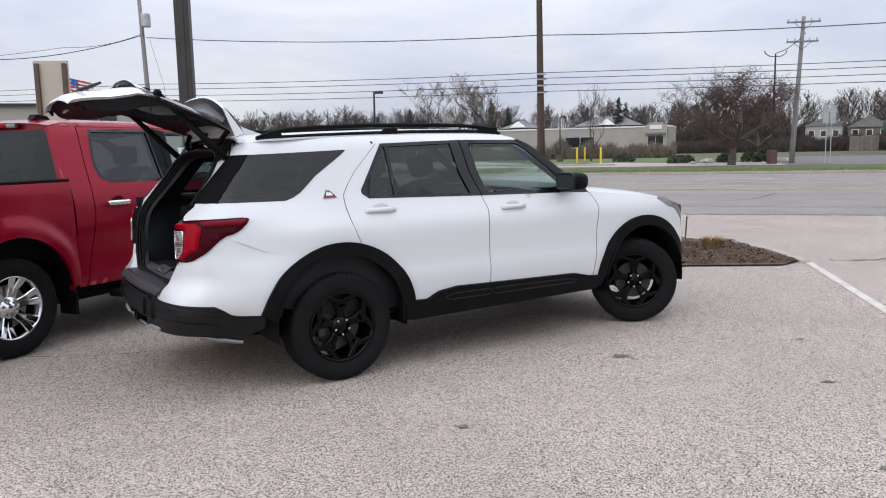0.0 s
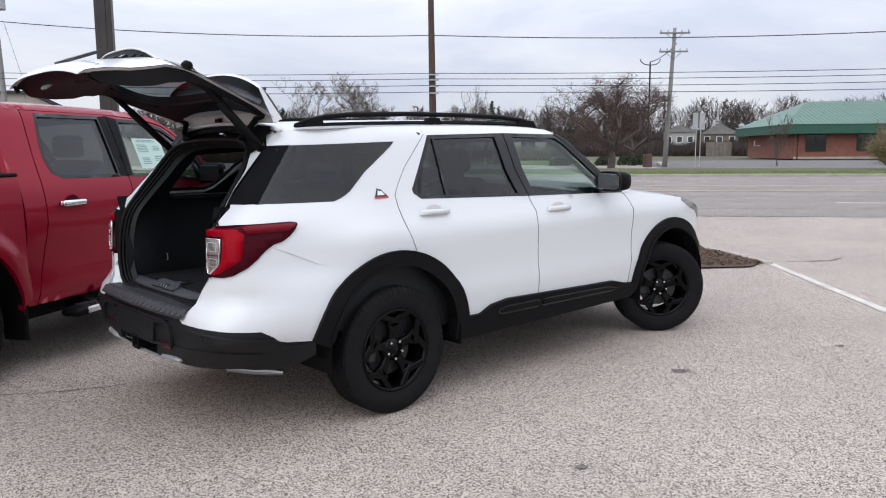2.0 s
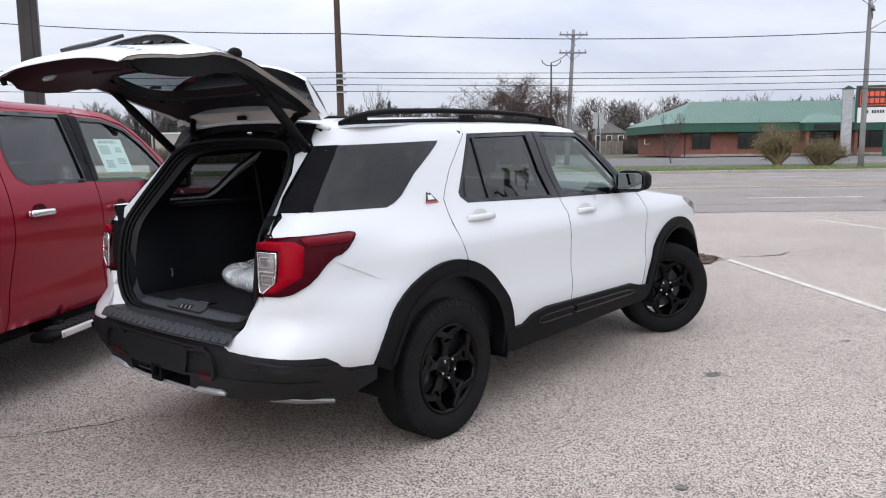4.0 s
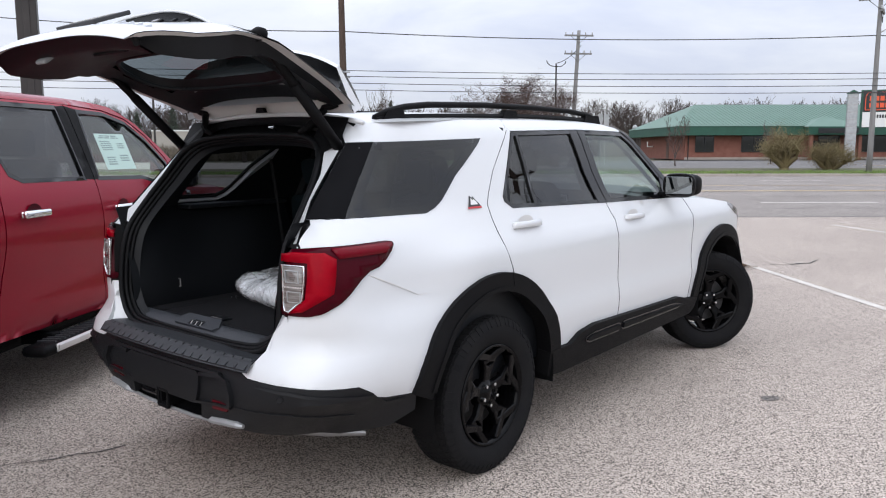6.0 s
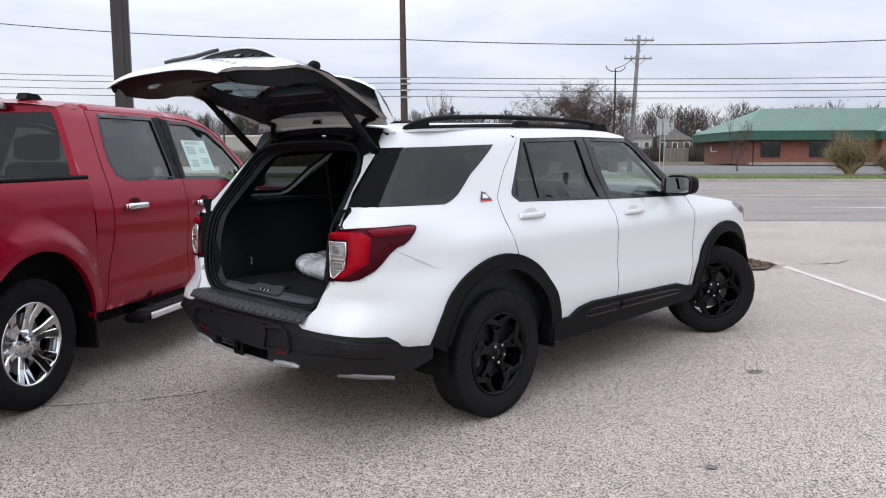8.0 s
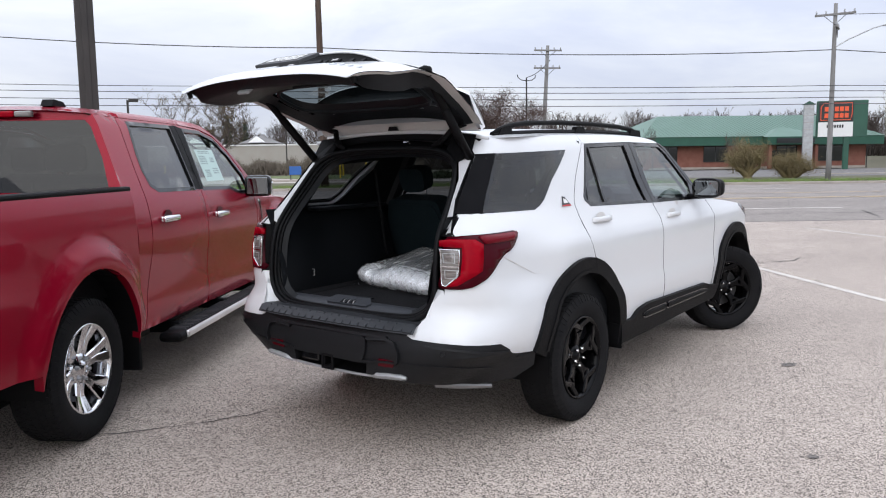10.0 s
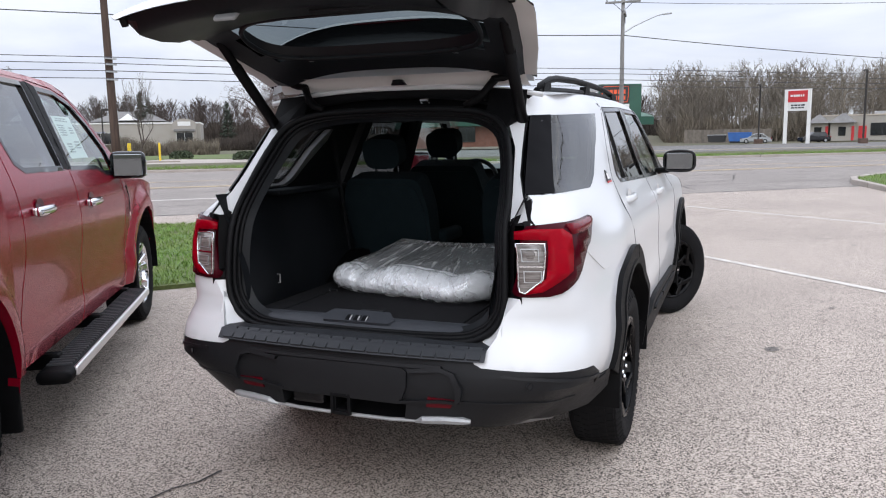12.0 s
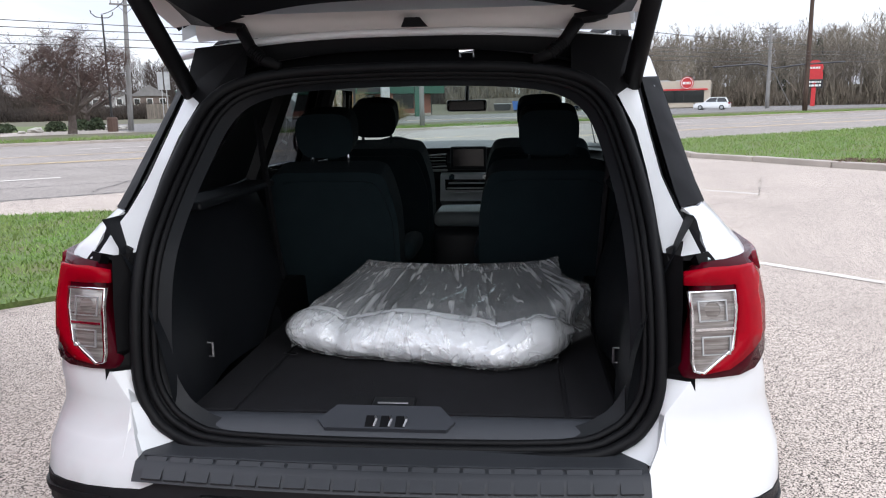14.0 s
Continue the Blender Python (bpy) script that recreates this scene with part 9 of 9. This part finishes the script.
    # front wings, hood, nose
    fa = arc(3.87, 0.43, 0.535, 0.555, 178, 2, 22)
    wing = [(3.13, 0.43), (3.20, 0.69), (3.17, 1.15), (3.13, 1.27), (3.4, 1.24), (4.0, 1.21), (4.6, 1.13), (4.75, 0.95), (4.72, 0.55)] + fa[::-1] + [(3.3, 0.43)]
    ws = add("front_wing", wing, CAR_RED, wing_side, thick=0.05, step=0.05)
    add("wing_vent", [(3.20, 1.225), (3.265, 1.215), (3.30, 1.10), (3.31, 0.96), (3.285, 0.95), (3.24, 1.14), (3.20, 1.18)], CHROME, wing_side, parent=ws, off=0.012, thick=0.02, label="chrome wing vent")
    add("vent_slot", [(3.215, 1.20), (3.245, 1.195), (3.285, 1.10), (3.29, 0.99), (3.25, 1.13), (3.22, 1.17)], GLOSS_BLACK, wing_side, parent=ws, off=0.016, thick=0.01)

    def hood(x, y):
        z = table(x, [(2.9, 1.285), (3.06, 1.265), (3.4, 1.24), (4.0, 1.21), (4.6, 1.13), (4.85, 1.02)])
        return Vector((x, y * -truck_side(min(x, 4.85), z).y, z + 0.07 * (1 - abs(y) ** 3)))
    solid("hood", grid_sheet(hood, steps(3.14, 4.85, 20), steps(-1, 1, 14)), CAR_RED, t, smooth=True)
    solid("grille", box(4.70, 4.86, -0.80, 0.80, 0.55, 1.08, 0.04), GLOSS_BLACK, t)
    solid("front_bumper", box(4.75, 4.98, -0.92, 0.92, 0.42, 0.66, 0.06), CHROME, t)
    scr = lambda u, y: Vector((2.62 + 0.05 * (1 - y * y), y * 0.70, 1.86 + 0.03 * (1 - abs(y) ** 3))).lerp(Vector((3.27 + 0.12 * (1 - y * y), y * 0.88, 1.30)), u)
    solid("windscreen", grid_sheet(scr, steps(0, 1, 8), steps(-1, 1, 10), True), CLEAR, t, "clear windscreen", True)
    # arches and underside
    for cx in (0.0, 3.87):
        for s in (-1, 1):
            pts = arc(cx, 0.43, 0.53, 0.55, -5, 185, 20)
            n = len(pts)
            V = [(x, s * 1.0, z) for x, z in pts] + [(x, s * 0.55, z) for x, z in pts]
            solid("wheel_well", (V, [(i, i + 1, n + i + 1, n + i) for i in range(n - 1)] + [tuple(range(n, 2 * n))]), CLAD, t)
    solid("chassis", box(-1.2, 4.6, -0.72, 0.72, 0.30, 0.50, 0.05), CLAD, t)
    for s in (-1, 1):
        solid("mud_flap", box(0.55, 0.58, min(s * 0.78, s * 0.99), max(s * 0.78, s * 0.99), 0.24, 0.52, 0.01), CLAD, t)
        y0, y1 = s * 0.93, s * 1.10
        rb = solid("running_board", box(0.95, 3.24, min(y0, y1), max(y0, y1), 0.325, 0.395, 0.03), CLAD, t, "black running board with chrome edge", True)
        e0, e1 = s * 1.085, s * 1.112
        solid("chrome_edge", box(1.06, 3.22, min(e0, e1), max(e0, e1), 0.340, 0.392, 0.012), SATIN, rb, "satin chrome edge")
        for k in range(43):
            x = 1.08 + k * 0.049
            a, b2 = sorted((s * 0.955, s * 1.075))
            solid("tread_rib", ([(x, a, 0.395), (x + 0.022, a, 0.395), (x + 0.022, b2, 0.395), (x, b2, 0.395), (x + 0.004, a, 0.404), (x + 0.018, a, 0.404), (x + 0.018, b2, 0.404), (x + 0.004, b2, 0.404)], [(4, 5, 6, 7), (0, 1, 5, 4), (1, 2, 6, 5), (2, 3, 7, 6), (3, 0, 4, 7)]), PAD_GREY, rb)
        for x in (1.25, 2.2, 3.1):
            solid("board_bracket", box(x - 0.04, x + 0.04, min(s * 0.75, s * 0.98), max(s * 0.75, s * 0.98), 0.34, 0.42, 0.01), CLAD, rb)
        # mirrors
        mm = solid("door_mirror", box(-0.075, 0.09, -0.122, 0.122, -0.100, 0.100, 0.045, 3), GLOSS_BLACK, t, "black door mirror with clear glass", True, at=Matrix.Translation((3.0, s * 1.065, 1.362)) @ Matrix.Rotation(radians(-s * 8), 4, "Z"))
        solid("mirror_glass", box(-0.083, -0.072, -0.098, 0.098, -0.078, 0.078, 0.004), DIM_MIRROR, mm)
        solid("mirror_cap", box(0.0, 0.095, min(s * 0.095, s * 0.127), max(s * 0.095, s * 0.127), -0.088, 0.04, 0.02), CHROME, mm)
        solid("mirror_arm", box(2.95, 3.05, min(s * 0.88, s * 1.0), max(s * 0.88, s * 1.0), 1.270, 1.325, 0.02), CLAD, t)
    for ob in d + f2:
        s = 1 if ob.data.vertices[0].co.y < 0 else -1
        x0 = 1.085 if ob in d else 2.12
        z0 = 1.195 if ob in d else 1.16
        p = truck_side(x0, z0)
        h = solid("door_handle", moved(box(-0.125, 0.125, -0.02, 0.02, -0.024, 0.024, 0.018, 3), Matrix.Translation((p.x, s * (p.y - 0.035), p.z))), CHROME, ob, "chrome door handle", True)
        solid("handle_mount", box(p.x - 0.125, p.x - 0.08, min(s * p.y, s * (p.y - 0.03)), max(s * p.y, s * (p.y - 0.03)), p.z - 0.02, p.z + 0.02, 0.01), CHROME, h)
        # flat dark red disc: the shade of the handle's hollow, put in as colour
        solid("handle_cup", grid_sheet(lambda a, r: Vector((p.x + 0.02 + 0.075 * r * math.cos(a), s * (p.y - 0.002), p.z + 0.06 * r * math.sin(a))), steps(0, 2 * math.pi, 20), steps(0.05, 1, 2), s < 0), LAMP_DARK, h)
    # cabin
    for x, y in ((1.15, 0.4), (1.15, -0.4), (2.05, 0.42), (2.05, -0.42)):
        st = solid("truck_seat", box(x - 0.10, x + 0.45, y - 0.27, y + 0.27, 0.75, 0.92, 0.05, 2), SEAT_FABRIC, t, "dark seat", True)
        solid("backrest", moved(box(-0.09, 0.09, -0.26, 0.26, 0, 0.66, 0.05, 2), Matrix.Translation((x - 0.08, y, 0.86)) @ Matrix.Rotation(radians(-14), 4, "Y")), SEAT_FABRIC, st, smooth=True)
        solid("headrest", box(x - 0.34, x - 0.22, y - 0.13, y + 0.13, 1.53, 1.72, 0.04, 2), SEAT_FABRIC, st, smooth=True)
    solid("dashboard", box(2.85, 3.28, -0.85, 0.85, 0.7, 1.25, 0.06), TRIM, t)
    solid("cabin_floor", box(0.65, 3.0, -0.88, 0.88, 0.55, 0.62), TRIM, t)
    solid("headliner", grid_sheet(lambda x, y: roof(x, y * 0.97) + Vector((0, 0, -0.05)), steps(0.66, 2.60, 8), steps(-1, 1, 8), True), DASH_GREY, t)
    add("door_lining", [(0.62, 0.55), (0.62, 1.40), (0.72, 1.90), (2.3, 1.88), (2.62, 1.82), (3.08, 1.46), (3.10, 0.55)], TRIM, truck_side, off=-0.08, thick=0.0, step=0.1, holes=[inset(RW, 0.0), inset(FW, 0.0)])
    # price sticker behind the front door glass
    p = truck_side(2.32, 1.56)
    m = Matrix.Translation((2.32, p.y + 0.025, 1.56)) @ Matrix.Rotation(radians(-21), 4, "X")
    stick = solid("window_sticker", box(-0.205, 0.205, -0.001, 0.001, -0.14, 0.145), PAPER, t, "white price sheet with small print", at=m)
    for i, (w, h, x, z) in enumerate(((0.28, 0.03, -0.03, 0.12), (0.15, 0.08, -0.10, 0.05), (0.10, 0.05, 0.10, 0.05), (0.13, 0.06, 0.09, -0.05), (0.12, 0.07, -0.10, -0.07))):
        solid("print_block", moved(text_bars(w, h, max(2, int(h / 0.016)), 20 + i, 0.0008), (x, -0.0015, z)), INK, stick)
    for x, y, s in ((-0.02, -0.845, 1), (-0.02, 0.845, -1), (3.87, -0.845, 1), (3.87, 0.845, -1)):
        truck_wheel(t, x, y, 0.412, s)


build_truck()

# ---- cars across the road ----


def plain_car(name, label, at, turn, paint, length, height, profile_roof, group=""):
    """A far car: rounded body, glazed cabin, wheels, lamps. profile_roof: x of the cabin's foot and top, rear and front."""
    c = thing(name, label, "car", at, turn, group)
    L, H = length / 2, height
    w = 0.86
    belt = H * 0.60
    xs = steps(-L, L, 28)
    r0, r1, r2, r3 = profile_roof

    def top(x):
        return belt - 0.10 * abs(x / L) ** 4 - (0.10 if x > r3 else 0.02) * min(1, max(0, (x - r3) / (L - r3 + 1e-6)))

    def lower(x, v):
        k = max(0.0, 1 - abs(x / L) ** 8) ** 0.5
        wy = w * (0.80 + 0.20 * k)
        prof = [(-0.9, 0.22), (-1.0, 0.30), (-1.02, 0.50), (-0.98, 0.66), (-0.90, 1.0)]
        pts = [(y * wy, 0.20 + (top(x) - 0.20) * (z - 0.22) / 0.78) for y, z in prof] + [(-y * wy, 0.20 + (top(x) - 0.20) * (z - 0.22) / 0.78) for y, z in prof[::-1]]
        return Vector((x, pts[v][0], pts[v][1]))
    V, F = grid_sheet(lower, xs, list(range(10)))
    F += [tuple(range(10)), tuple(range(28 * 10, 29 * 10))[::-1]]
    shade_auto(solid("body", (V, F), paint, c), 40)
    cx = [r0, r1, (r1 + r2) / 2, r2, r3]

    def cabin(i, v):
        x = cx[i]
        z = belt if i in (0, 4) else H - (0.03 if i != 2 else 0.0)
        ww = w * (0.88 if i in (0, 4) else 0.66)
        return Vector((x, ww * v, z + (0.03 * (1 - v * v) if i not in (0, 4) else 0)))
    solid("roof", grid_sheet(lambda i, v: cabin(i, v) + Vector((0, 0, 0.005)), [1, 2, 3], [-1, -0.5, 0, 0.5, 1]), paint, c, smooth=True)
    for i, nm in ((0, "rear_window"), (3, "windscreen")):
        solid(nm, grid_sheet(lambda a, v: cabin(i, v).lerp(cabin(i + 1, v), a), [0, 1], [-1, 0, 1]), DARK_GLASS, c)
    for s in (-1, 1):
        q = [cabin(0, s), cabin(1, s), cabin(3, s), cabin(4, s)]
        solid("cabin_side", (q, [(0, 1, 2, 3)]), paint, c)
        k = sum(q, Vector()) / 4
        inn = [k + (p - k) * 0.86 + Vector((0, s * 0.012, -0.01)) for p in q]
        mid0, mid1 = inn[0].lerp(inn[3], 0.5), inn[1].lerp(inn[2], 0.5)
        gap = Vector((0.035, 0, 0))
        for quad in ((inn[0], inn[1], mid1 - gap, mid0 - gap), (mid0 + gap, mid1 + gap, inn[2], inn[3])):
            solid("side_window", (quad, [(0, 1, 2, 3)]), DARK_GLASS, c)
        for x in (-L * 0.58, L * 0.60):
            wl = solid("wheel", lathe([(0.0, 0.0), (0.32, 0.0), (0.33, 0.03), (0.33, 0.17), (0.32, 0.2), (0, 0.2)], 20), RUBBER, c, at=Matrix.Translation((x, s * 0.86 - 0.1, 0.33)))
            solid("rim", lathe([(0.0, -0.01), (0.2, -0.01), (0.21, 0.0), (0.21, 0.2), (0.2, 0.21), (0, 0.21)], 20), GALV, wl)
        solid("headlamp", box(L - 0.25, L - 0.03, min(s * 0.55, s * 0.80), max(s * 0.55, s * 0.80), belt - 0.22, belt - 0.10, 0.03), LAMP_CLEAR, c)
        solid("tail_lamp", box(-L - 0.01, -L + 0.18, min(s * 0.58, s * 0.82), max(s * 0.58, s * 0.82), belt - 0.22, belt - 0.06, 0.03), LAMP_RED, c)
        solid("mirror", box(r3 - 0.45, r3 - 0.28, min(s * 0.86, s * 1.0), max(s * 0.86, s * 1.0), belt, belt + 0.13, 0.03), paint, c)
        solid("door_handle", box(-0.25, -0.08, min(s * 0.865, s * 0.885), max(s * 0.865, s * 0.885), belt - 0.16, belt - 0.13, 0.008), CHROME, c)
    solid("bumper", box(L - 0.05, L + 0.03, -0.7, 0.7, 0.28, 0.45, 0.03), GLOSS_BLACK, c)
    return c


plain_car("crossover", "white crossover parked beside the store", (104.0, 42.5, 0.1), 100, CAR_WHITE, 4.8, 1.72, (-2.3, -1.9, 0.3, 1.1))
plain_car("parked_car", "dark grey saloon parked before the woods", (106.0, 72.0, 0.1), 120, DASH_GREY, 4.6, 1.5, (-1.85, -1.0, 0.35, 1.15), "parked cars")
plain_car("parked_car", "dark car parked under the store canopy", (112.0, 66.0, 0.1), 150, GLOSS_BLACK, 4.6, 1.6, (-1.95, -1.5, 0.35, 1.15), "parked cars")
